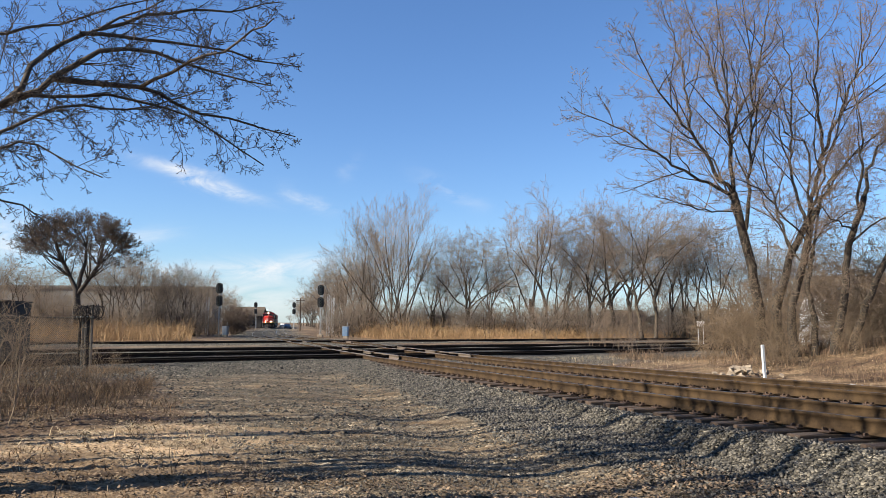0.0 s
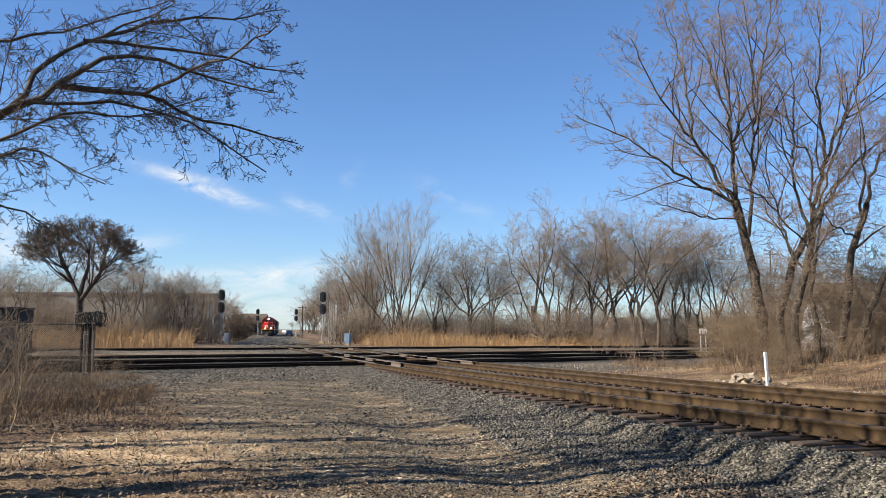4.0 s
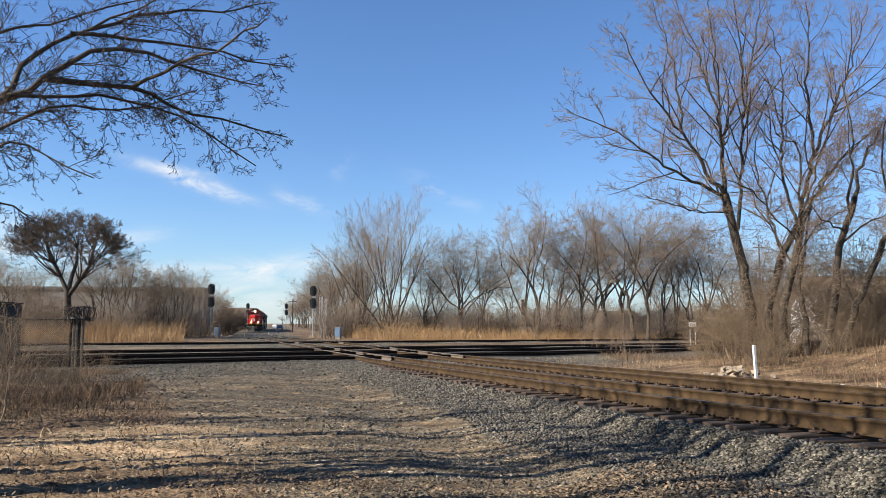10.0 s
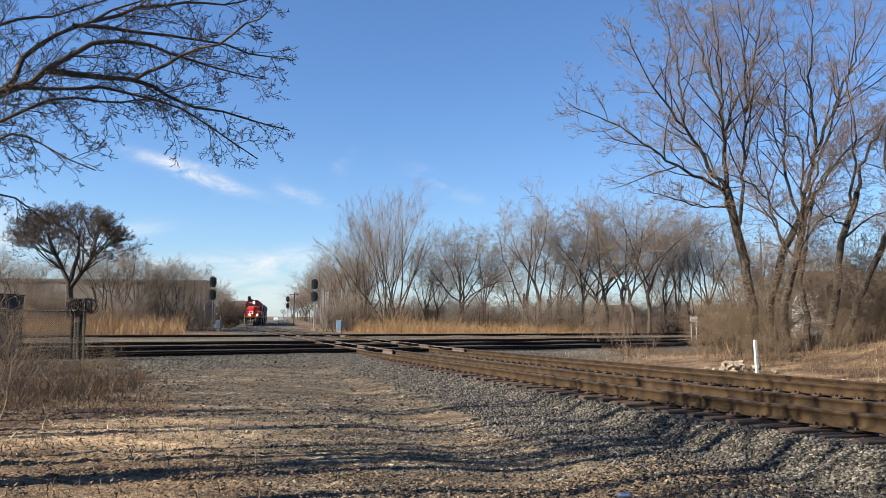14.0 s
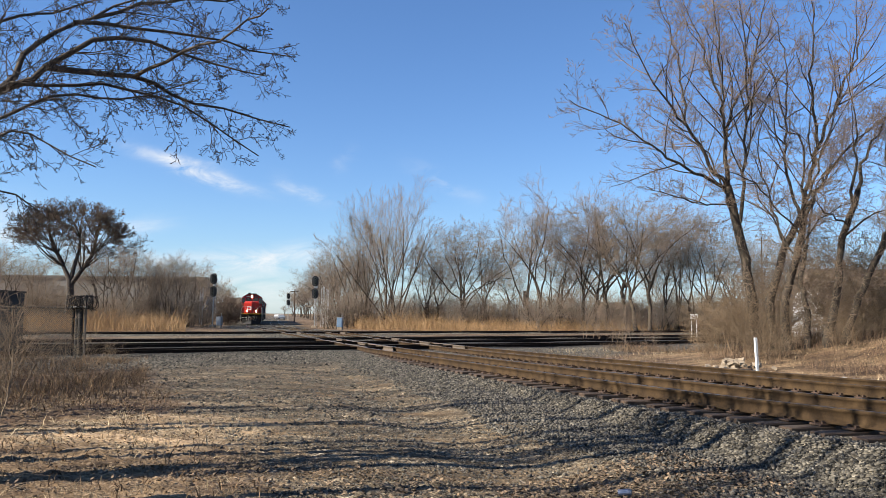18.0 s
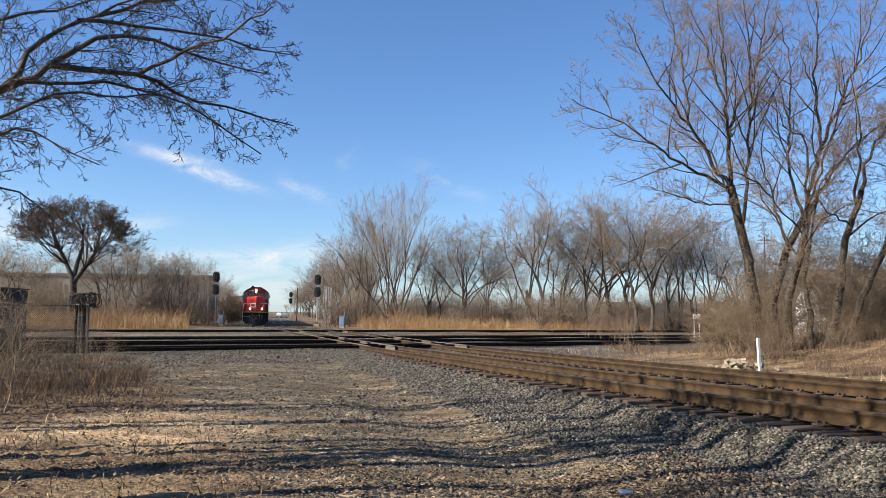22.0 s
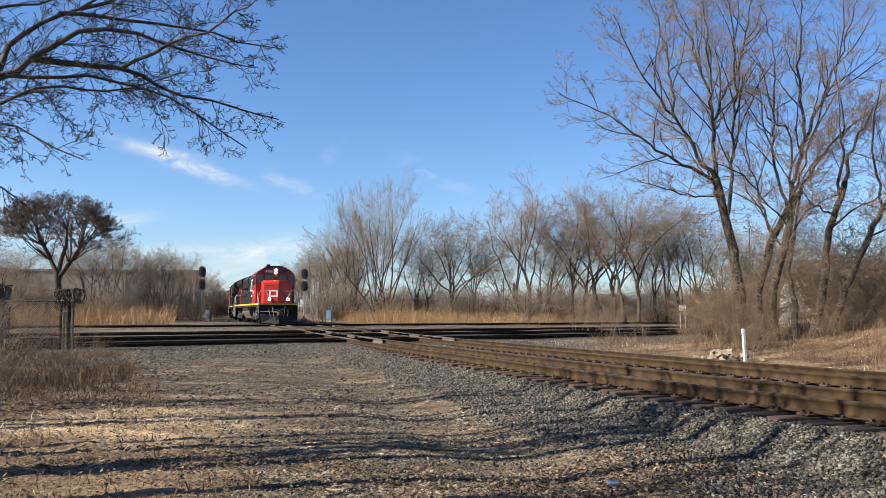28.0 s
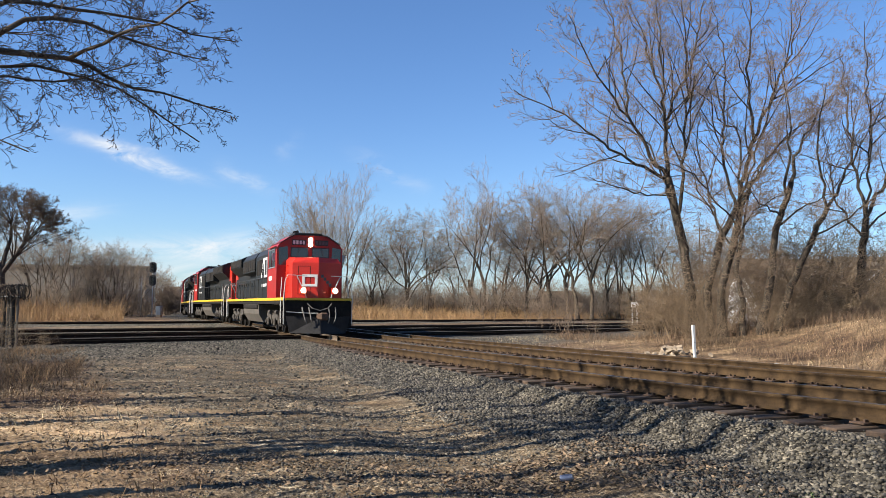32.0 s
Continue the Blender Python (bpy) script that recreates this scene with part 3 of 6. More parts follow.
TIE = Shape().box((0, 0, -0.09), (2.6, 0.23, 0.18), bevel=0.012).mesh("tie", M_TIE)
PLATE = Shape().box((0, 0, 0.0), (0.36, 0.19, 0.024), bevel=0.006)
for sx in (-0.115, 0.115):
    for sy in (-0.06, 0.06):
        PLATE.box((sx * 0.95, sy, 0.026), (0.045, 0.028, 0.034))
PLATE_ME = PLATE.mesh("tie_plate", M_PLATE)
rr = random.Random(5)
for off, label in ((0.0, "rusty rails on weathered timber ties, the train's own track"), (GAP, "rusty rails on weathered timber ties beside the train's track")):
    tr = thing("railway_track", label, "railway track", group="tracks of the train line", kind="structure")
    ss = line_samples()
    for o in (-0.752, 0.752):
        pts = [line_at(s, off + o) for s in ss]
        part("rail", rail_mesh([p for p, d in pts], [Vector((d.y, -d.x, 0)) for p, d in pts], M_RAIL, M_RAILTOP), M_RAIL, tr)
    far_ties = Shape()
    s = -12.0
    while s < 130:
        p, d = line_at(s, off)
        turn = math.atan2(-d.x, d.y) + rr.uniform(-0.03, 0.03)
        q = Vector((d.y, -d.x, 0)) * rr.uniform(-0.06, 0.06)
        m = Matrix.Translation((p.x + q.x, p.y + q.y, p.z - 0.216 + rr.uniform(-0.012, 0.004))) @ Matrix.Rotation(turn, 4, "Z") @ Matrix.Rotation(rr.uniform(-0.012, 0.012), 4, "Y")
        if s < 48:
            part("tie", TIE, M_TIE, tr, m=m)
            for o in (-0.752, 0.752):
                pp, _ = line_at(s, off + o)
                part("tie_plate", PLATE_ME, M_PLATE, tr, m=Matrix.Translation((pp.x, pp.y, pp.z - 0.204)) @ Matrix.Rotation(turn, 4, "Z"))
        else:
            far_ties.box(m.translation - Vector((0, 0, 0.09)), (2.6, 0.23, 0.18), Matrix.Rotation(turn, 4, "Z"))
        s += 0.535 + rr.uniform(-0.03, 0.03)
    tagged(part("far_ties", far_ties, M_TIE, tr), kind="stuff")

for off in CROSS_TRACKS:
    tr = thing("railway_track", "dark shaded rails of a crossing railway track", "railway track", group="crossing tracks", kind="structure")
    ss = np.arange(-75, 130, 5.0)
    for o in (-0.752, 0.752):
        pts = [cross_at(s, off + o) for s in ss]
        part("rail", rail_mesh(pts, [-CROSS_N] * len(pts), M_SHADEDRAIL, M_SHADEDRAIL if off < 20 else M_RAIL), M_SHADEDRAIL, tr)
    ties = Shape()
    for k in range(330):
        p = cross_at(-72 + k * 0.6, off)
        ties.box((p.x, p.y, p.z - 0.29 + rr.uniform(-0.01, 0.01)), (0.23, 2.6, 0.18), Matrix.Rotation(radians(CROSS_ANGLE) + rr.uniform(-0.03, 0.03), 4, "Z"))
    tagged(part("ties", ties, M_TIE, tr), kind="stuff")

# guard rails and joint bars of the diamonds
diamond = thing("diamond_crossing", "steel diamond crossing with guard rails where the tracks meet", "railway crossing", kind="structure")
for base in (0.0, GAP):
    for o in (-0.60, 0.60):
        for off in CROSS_TRACKS:
            mid = min((s for s in np.arange(25, 95, 0.1)), key=lambda s: abs(cross_uv(*line_at(s, base)[0][:2])[1] - off))
            pts = [line_at(float(s), base + o) for s in np.arange(mid - 2.6, mid + 2.7, 1.3)]
            part("guard_rail", rail_mesh([p + Vector((0, 0, 0.004)) for p, d in pts], [Vector((d.y, -d.x, 0)) for p, d in pts], M_GUARD, M_GUARD), M_GUARD, diamond)


# diesel locomotives: x forward, z up from the rail head
def loco(label, cab_mat, hood_mat, nose_front=True, tail_mat=None):
    L = 10.75
    t = thing("locomotive", label, "locomotive", group="locomotives of the train")
    # frame and walkway
    s = Shape().box((0, 0, 1.50), (20.9, 3.0, 0.22), bevel=0.02)
    part("underframe", s, M_GRIME, t)
    part("walkway", Shape().box((0, 0, 1.645), (21.1, 3.06, 0.06), bevel=0.01), M_BLACK, t)
    for y in (-1.54, 1.54):
        part("sill_stripe", Shape().box((0, y, 1.62), (21.0, 0.03, 0.13)), M_YELLOW, t, "yellow stripe along the sill")
    part("sill_stripe", Shape().box((L - 0.17, 0, 1.615), (0.04, 2.96, 0.10)), M_YELLOW, t, "yellow stripe along the sill")
    part("sill_stripe", Shape().box((-L + 0.17, 0, 1.60), (0.04, 2.96, 0.16)), M_YELLOW, t, "yellow stripe along the sill")
    # pilot and plough
    for e, sg in ((L, 1), (-L, -1)):
        pl = Shape().prism([(-1.5, 0.42), (-1.5, 1.52), (1.5, 1.52), (1.5, 0.42)], e - sg * 0.30, e - sg * 0.22, "x")
        part("pilot", pl, M_GRIME, t)
        if sg > 0:
            pw = Shape()
            for a in (-1, 1):
                pw.add([(e - 0.20, a * 1.28, 0.12), (e + 0.34, 0, 0.10), (e + 0.12, 0, 0.80), (e - 0.22, a * 1.46, 0.86), (e - 0.25, a * 1.28, 0.12), (e + 0.28, 0, 0.10), (e + 0.06, 0, 0.80), (e - 0.28, a * 1.46, 0.86)],
                       [(0, 1, 2, 3), (4, 7, 6, 5), (0, 4, 5, 1), (3, 2, 6, 7), (0, 3, 7, 4)])
            part("snow_plough", pw, M_PLOUGH, t, "dusty black plough blade")
        part("coupler", Shape().box((e + sg * 0.25, 0, 0.86), (0.75, 0.24, 0.26), bevel=0.04).box((e + sg * 0.62, 0.06, 0.86), (0.26, 0.36, 0.34), bevel=0.06), M_PLATE, t, "rusty knuckle coupler")
        ho = Shape()
        for y in (-0.75, -0.45, 0.45, 0.75):
            ho.pipe([(e - sg * 0.15, y, 1.25), (e + sg * 0.12, y * 0.97, 0.95), (e + sg * 0.2, y * 0.9, 0.7), (e + sg * 0.16, y * 0.8, 0.56)], 0.025)
        ho.pipe([(e, -0.55, 1.42), (e + sg * 0.1, -0.35, 1.22), (e + sg * 0.12, 0, 1.12), (e + sg * 0.1, 0.35, 1.22), (e, 0.55, 1.42)], 0.022)
        part("brake_hoses", ho, M_HOSE, t, "pale looped hoses and chain")
        for y in (-1, 1):
            for z in (0.45, 0.75, 1.05, 1.35):
                part("step", Shape().box((e - sg * 0.62, y * 1.42, z), (0.62, 0.26, 0.035)), M_GRIME, t)
            for dx in (0.30, 0.94):
                part("step_hanger", Shape().box((e - sg * dx, y * 1.5, 0.95), (0.03, 0.06, 1.15)), M_GRIME, t)
            rail = Shape().pipe([(e - sg * 0.26, y * 1.54, 0.5), (e - sg * 0.24, y * 1.56, 1.6), (e - sg * 0.24, y * 1.5, 2.45), (e - sg * 0.26, y * 1.38, 2.68), (e - sg * 0.3, y * 1.02, 2.68)], 0.022)
            rail2 = Shape().pipe([(e - sg * 0.98, y * 1.54, 0.55), (e - sg * 0.98, y * 1.56, 1.7), (e - sg * 0.98, y * 1.52, 2.6)], 0.022)
            part("handrail", rail, M_RAILING, t, "pale grey handrail")
            part("handrail", rail2, M_RAILING, t, "pale grey handrail")
        for y in (-1, 1):
            fr = Shape().pipe([(e - sg * 0.2, y * 0.55, 2.66), (e - sg * 0.22, y * 1.0, 2.66), (e - sg * 0.2, y * 0.62, 1.9), (e - sg * 0.2, y * 0.56, 1.68)], 0.02)
            part("end_railing", fr, M_RAILING, t, "pale grey end railing")
        part("uncoupling_lever", Shape().pipe([(e - sg * 0.1, -1.45, 1.05), (e, -0.5, 1.0), (e + sg * 0.2, -0.1, 1.0)], 0.018), M_RAILING, t)
    # long hood
    hood = Shape().prism([(-0.98, 1.67), (-0.98, 3.98), (-0.86, 4.16), (-0.5, 4.26), (0.5, 4.26), (0.86, 4.16), (0.98, 3.98), (0.98, 1.67)], 6.1, -9.25, "x")
    hood_ob = part("long_hood", hood, hood_mat, t, "black long hood")
    rear = part("hood_end", Shape().prism([(-0.99, 1.67), (-0.99, 3.98), (-0.87, 4.17), (-0.5, 4.27), (0.5, 4.27), (0.87, 4.17), (0.99, 3.98), (0.99, 1.67)], -9.25, -10.4, "x"), tail_mat or cab_mat, t)
    # equipment blocks behind the cab and the flared radiator section
    for y in (-1, 1):
        part("blower_housing", Shape().prism([(y * 0.95, 1.68), (y * 1.43, 1.68), (y * 1.43, 3.90), (y * 1.22, 4.22), (y * 0.90, 4.27)], 6.1, 1.5, "x"), hood_mat, t)
        part("radiator_flare", Shape().prism([(y * 0.97, 3.15), (y * 1.48, 3.62), (y * 1.50, 4.12), (y * 1.05, 4.32), (y * 0.9, 4.3)], -4.0, -9.2, "x"), hood_mat, t)
        part("dynamic_brake_housing", Shape().prism([(y * 0.97, 3.05), (y * 1.43, 3.18), (y * 1.43, 3.92), (y * 1.2, 4.24), (y * 0.9, 4.28)], 1.1, -3.7, "x"), hood_mat, t)
        for k in range(6):
            part("brake_grille", Shape().box((0.7 - k * 0.78, y * 1.436, 3.55), (0.66, 0.02, 0.6)), M_GRIME, t)
        for k in range(10):
            x = -4.3 - k * 0.52
            part("radiator_grille", Shape().box((x, y * 1.505, 3.87), (0.48, 0.02, 0.42)), M_GRIME, t)
        for k in range(14):
            x = 1.05 - k * 0.82
            hi = 3.0
            d = part("hood_door", Shape().box((x, y * 0.992, (1.8 + hi) / 2), (0.9, 0.03, hi - 1.8), bevel=0.008), hood_mat, t)
            part("door_latch", Shape().box((x + 0.36, y * 1.02, 2.55), (0.05, 0.04, 0.16)), M_GRIME, d)
        for k in range(5):
            part("intake_louver", Shape().box((2.0 + k * 0.42, y * 1.44, 3.3), (0.34, 0.03, 0.8), bevel=0.008), M_GRIME, t)
        hr = Shape()
        for k in range(12):
            x = 5.6 - k * 1.4
            hr.rod((x, y * 1.5, 1.68), (x, y * 1.5, 2.72), 0.018, n=6)
        hr.pipe([(5.6, y * 1.5, 2.72), (-9.9, y * 1.5, 2.72)], 0.018)
        part("side_railing", hr, M_DARKRAILING, t)
    # roof gear
    for x in (-5.0, -6.7, -8.4):
        f = part("radiator_fan", Shape().disc((x, 0, 4.34), (0, 0, 1), 0.68, 0.2, 20), M_BLACK, t)
        part("fan_grille", Shape().disc((x, 0, 4.46), (0, 0, 1), 0.6, 0.03, 20), M_GRIME, f)
    for x in (2.3, 1.0):
        part("brake_fan", Shape().disc((x, 0, 4.36), (0, 0, 1), 0.6, 0.24, 20), M_BLACK, t)
    part("exhaust_stack", Shape().box((-1.6, 0, 4.4), (0.9, 0.35, 0.3), bevel=0.03), M_GRIME, t)
    part("roof_hatch", Shape().box((4.9, 0, 4.36), (1.9, 1.6, 0.22), bevel=0.05), M_BLACK, t)
    # cab
    C0, C1 = 8.55, 6.1
    side = [(-1.56, 1.68), (-1.56, 4.02), (-1.42, 4.24), (-0.92, 4.60), (-0.5, 4.66), (0.5, 4.66), (0.92, 4.60), (1.42, 4.24), (1.56, 4.02), (1.56, 1.68)]
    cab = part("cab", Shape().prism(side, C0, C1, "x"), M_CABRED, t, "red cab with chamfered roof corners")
    part("cab_roof", Shape().prism([(-1.44, 4.25), (-0.78, 4.645), (-0.5, 4.665), (0.5, 4.665), (0.78, 4.645), (1.44, 4.25), (1.40, 4.235), (0.76, 4.61), (0.5, 4.63), (-0.5, 4.63), (-0.76, 4.61), (-1.40, 4.235)], C0 + 0.1, C1 - 0.05, "x"), M_BLACK, cab)
    part("air_conditioner", Shape().box((7.4, 0, 4.72), (1.5, 1.35, 0.14), bevel=0.03), M_BLACK, cab)
    part("horn", Shape().rod((6.9, -0.5, 4.84), (7.35, -0.5, 4.86), 0.04, 0.09, 10).rod((6.9, -0.36, 4.84), (7.25, -0.36, 4.9), 0.04, 0.08, 10).box((6.9, -0.43, 4.79), (0.1, 0.25, 0.12)), M_GRIME, cab)
    x = C0 + 0.005
    for a in (-1, 1):
        w = part("windshield", Shape().prism([(a * 0.12, 3.62), (a * 0.88, 3.62), (a * 0.88, 4.02), (a * 0.12, 4.02)], x, x + 0.012, "x"), M_GLASS, cab, "dark windshield")
        part("window_gasket", Shape().prism([(a * 0.08, 3.58), (a * 0.92, 3.58), (a * 0.92, 4.06), (a * 0.08, 4.06)], x - 0.004, x + 0.006, "x"), M_SIGNAL, cab)
        part("wiper", Shape().pipe([(x + 0.03, a * 0.5, 4.05), (x + 0.03, a * 0.62, 3.7)], 0.01), M_SIGNAL, w)
        part("corner_window", Shape().prism([(a * 1.02, 3.22), (a * 1.46, 3.22), (a * 1.48, 4.02), (a * 1.06, 4.10)], x, x + 0.012, "x"), M_GLASS, cab, "dark corner window")
        nb = part("number_board", Shape().prism([(a * 0.22, 4.16), (a * 0.86, 4.16), (a * 0.86, 4.42), (a * 0.22, 4.42)], x, x + 0.05, "x"), M_SIGNAL, cab, "black number board")
        for k in range(4):
            c = a * (0.30 + 0.15 * k)
            # bars on the +y board are painted dim, as if in shade
            part("number_bar", Shape().box((x + 0.056, c + a * 0.02, 4.29), (0.012, 0.10, 0.17)), M_WHITE if a < 0 else M_SHADEDWHITE, nb, "plain pale bar in place of a number")
        for k in (0, 1):
            fr = part("side_window", Shape().prism([(C0 - 0.35 - k * 0.95, 3.15), (C0 - 1.15 - k * 0.95, 3.15), (C0 - 1.15 - k * 0.95, 3.95), (C0 - 0.35 - k * 0.95, 3.95)], a * 1.563, a * 1.58, "y"), M_GLASS, cab, "dark cab side window")
            for z in (3.12, 3.98):
                part("window_frame", Shape().box((C0 - 0.75 - k * 0.95, a * 1.575, z), (0.9, 0.04, 0.05)), M_GREY, fr)
        part("awning", Shape().box((C0 - 0.95, a * 1.62, 4.06), (1.9, 0.14, 0.03)), cab_mat, cab)
        part("mirror", Shape().box((C0 - 0.2, a * 1.66, 3.6), (0.03, 0.14, 0.36)), M_GREY, cab)
        part("cab_number", Shape().box((C0 - 1.6, a * 1.566, 2.62), (0.85, 0.012, 0.2)), M_WHITE, cab, "plain white bar in place of a number")
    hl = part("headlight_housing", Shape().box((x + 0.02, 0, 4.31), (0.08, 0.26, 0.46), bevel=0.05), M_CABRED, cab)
    for z in (4.2, 4.42):
        part("headlight", Shape().disc((x + 0.07, 0, z), (1, 0, 0), 0.105, 0.03, 16), M_LAMP if nose_front else M_GLASS, hl, "lit headlight" if nose_front else "")
    # nose: front folded to a slight ridge, top sloped down forward, corners cut
    N0, N1 = 10.45, 8.5
    W, R = 1.12, 0.34
    low, high = 1.68, 3.56
    v = [(N1, -W, low), (N0 - R, -W, low), (N0, 0, low), (N0 - R, W, low), (N1, W, low),
         (N1, -W, high - 0.14), (N0 - R, -W, high - 0.30), (N0 - R - 0.1, -W + 0.16, high - 0.08), (N0 - 0.08, 0, high - 0.06), (N0 - R - 0.1, W - 0.16, high - 0.08), (N0 - R, W, high - 0.30), (N1, W, high - 0.14),
         (N1, -W + 0.16, high + 0.02), (N1, 0, high + 0.04), (N1, W - 0.16, high + 0.02), (N0, 0, high - 0.30)]
    f = [(0, 1, 6, 5), (1, 2, 15, 6), (2, 3, 10, 15), (3, 4, 11, 10), (5, 6, 7, 12), (6, 15, 8, 7), (15, 10, 9, 8), (10, 11, 14, 9), (12, 7, 8, 13), (13, 8, 9, 14), (0, 4, 3, 2, 1)]
    nose = part("nose", Shape().add(v, f), cab_mat, t, "red nose folded to a centre ridge")
    sl = R / W
    for a in (-1, 1):
        dl = part("ditch_light_mount", Shape().box((N0 + 0.02, a * 0.72, 1.98), (0.34, 0.26, 0.3), bevel=0.04), cab_mat, nose)
        part("ditch_light", Shape().disc((N0 + 0.21, a * 0.72, 2.0), (1, 0, 0), 0.11, 0.04, 16), M_LAMP if nose_front else M_GLASS, dl, "lit ditch light" if nose_front else "")
        part("lamp_ring", Shape().rod((N0 + 0.19, a * 0.72, 2.0), (N0 + 0.25, a * 0.72, 2.0), 0.12, 0.125, 16, False), M_GREY, dl)
        gr = Shape()
        for k in range(5):
            yy = a * (W + 0.01)
            gr.pipe([(N1 + 0.4, yy, 1.95 + k * 0.3), (N1 + 0.4, yy + a * 0.06, 1.95 + k * 0.3), (N1 + 0.8, yy + a * 0.06, 1.95 + k * 0.3), (N1 + 0.8, yy, 1.95 + k * 0.3)], 0.014)
        part("grab_irons", gr, cab_mat, nose)
    for y0, y1, z0, z1 in ((0.34, 0.36, 1.85, 3.1), (0.86, 0.88, 1.85, 3.1), (0.34, 0.88, 3.09, 3.11), (0.34, 0.88, 1.84, 1.86)):
        q = [(N0 - abs(yy) * R / W + d, -yy, zz) for d in (-0.004, 0.006) for yy, zz in ((y0, z0), (y1, z0), (y1, z1), (y0, z1))]
        part("door_seam", Shape().add(q, [(0, 3, 2, 1), (4, 5, 6, 7), (0, 1, 5, 4), (1, 2, 6, 5), (2, 3, 7, 6), (3, 0, 4, 7)]), M_GRIME, nose)
    # emblem on the nose and the hood: plain angular strokes
    def on_nose(y0, y1, z0, z1, mat):
        sh = Shape()
        q = []
        for d in (0.012, 0.024):
            q += [(N0 - abs(yy) * sl + d, yy, zz) for yy, zz in ((y0, z0), (y1, z0), (y1, z1), (y0, z1))]
        sh.add(q, [(0, 3, 2, 1), (4, 5, 6, 7), (0, 1, 5, 4), (1, 2, 6, 5), (2, 3, 7, 6), (3, 0, 4, 7)])
        part("emblem_stroke", sh, mat, nose, "plain white stroke of the emblem")
    for y0, y1, z0, z1 in ((-0.70, -0.05, 2.62, 2.73), (-0.70, -0.59, 2.30, 2.62), (-0.70, -0.05, 2.19, 2.30), (-0.16, -0.05, 2.30, 2.62)):
        on_nose(y0, y1, z0, z1, M_WHITE)
    # strokes on the shaded half of the nose: shade painted into their white
    for k in range(4):
        on_nose(0.12 + 0.13 * k, 0.25 + 0.13 * k, 2.59 - 0.13 * k, 2.73 - 0.13 * k, M_SHADEDWHITE)
    for a in (-1, 1):
        for x0, x1, z0, z1 in ((5.25, 5.13, 2.75, 3.75), (5.13, 4.47, 3.63, 3.75), (5.13, 4.47, 2.75, 2.87), (4.47, 4.35, 2.75, 3.75), (4.17, 4.0, 3.45, 3.75), (4.0, 3.83, 3.2, 3.5), (3.83, 3.66, 2.95, 3.25), (3.66, 3.49, 2.72, 3.0)):
            part("emblem_stroke", Shape().box(((x0 + x1) / 2, a * 1.44, (z0 + z1) / 2), (abs(x1 - x0), 0.03, z1 - z0)), M_WHITE, t, "plain white stroke of the emblem")
        part("lettering_bar", Shape().box((4.4, a * 1.44, 2.35), (1.5, 0.03, 0.14)), M_WHITE, t, "plain white bar in place of writing")
    # fuel tank, air tanks, trucks
    tank = [(-1.40, 0.85), (-1.45, 1.36), (1.45, 1.36), (1.40, 0.85), (1.15, 0.42), (-1.15, 0.42)]
    tk = part("fuel_tank", Shape().prism(tank, 2.7, -3.0, "x"), M_TANK, t, "dusty grey fuel tank")
    for a in (-1, 1):
        part("air_reservoir", Shape().rod((2.5, a * 1.36, 1.24), (-2.6, a * 1.36, 1.24), 0.15, n=12), M_GRIME, tk)
    for cx in (6.75, -6.75):
        tr = part("truck", Shape().box((cx, 0, 0.85), (3.4, 1.7, 0.22), bevel=0.03), M_GRIME, t)
        for a in (-1, 1):
            fr = Shape().prism([(cx - 2.35, 0.78), (cx - 2.3, 0.95), (cx - 1.2, 1.08), (cx - 0.5, 0.92), (cx + 0.5, 0.92), (cx + 1.2, 1.08), (cx + 2.3, 0.95), (cx + 2.35, 0.78), (cx + 1.2, 0.62), (cx - 1.2, 0.62)], a * 1.12, a * 1.26, "y")
            part("side_frame", fr, M_TRUCK, tr, "dusty truck side frame")
            for dx in (-1.75, 0, 1.75):
                part("axle_box", Shape().box((cx + dx, a * 1.28, 0.55), (0.42, 0.16, 0.4), bevel=0.05).disc((cx + dx, a * 1.37, 0.55), (0, 1, 0), 0.13, 0.08, 12), M_TRUCK, tr)
            for dx in (-0.9, 0.9):
                part("spring", Shape().rod((cx + dx, a * 1.2, 0.5), (cx + dx, a * 1.2, 0.9), 0.1, n=8), M_GRIME, tr)
                part("brake_cylinder", Shape().rod((cx + dx - 0.25, a * 1.33, 1.0), (cx + dx + 0.2, a * 1.33, 1.0), 0.1, n=10), M_TRUCK, tr)
        for dx in (-1.75, 0, 1.75):
            ws = Shape()
            for a in (-1, 1):
                ws.disc((0, a * 0.76, 0), (0, 1, 0), 0.52, 0.13, 24).disc((0, a * 0.69, 0), (0, 1, 0), 0.55, 0.03, 24)
            ws.rod((0, -1.2, 0), (0, 1.2, 0), 0.09, n=10)
            part("wheelset", ws, M_GRIME, t, m=Matrix.Translation((cx + dx, 0, 0.525)))
    return t


LOCO_1 = loco("red and black diesel locomotive with lit headlights and yellow sill stripe", M_RED, M_BLACK)
LOCO_2 = loco("red and black diesel locomotive coupled backwards behind the leading one", M_RED, M_BLACK, False, M_RED)
LOCO_3 = loco("orange-red and black diesel locomotive running backwards in third place", M_RED, M_BLACK, False, M_ORANGE)
for ob in (LOCO_1, LOCO_2, LOCO_3):
    ob.scale = (1.04, 1.04, 1.04)
TRAIN = ((LOCO_1, 11.4, 1), (LOCO_2, 34.7, -1), (LOCO_3, 58.0, -1))


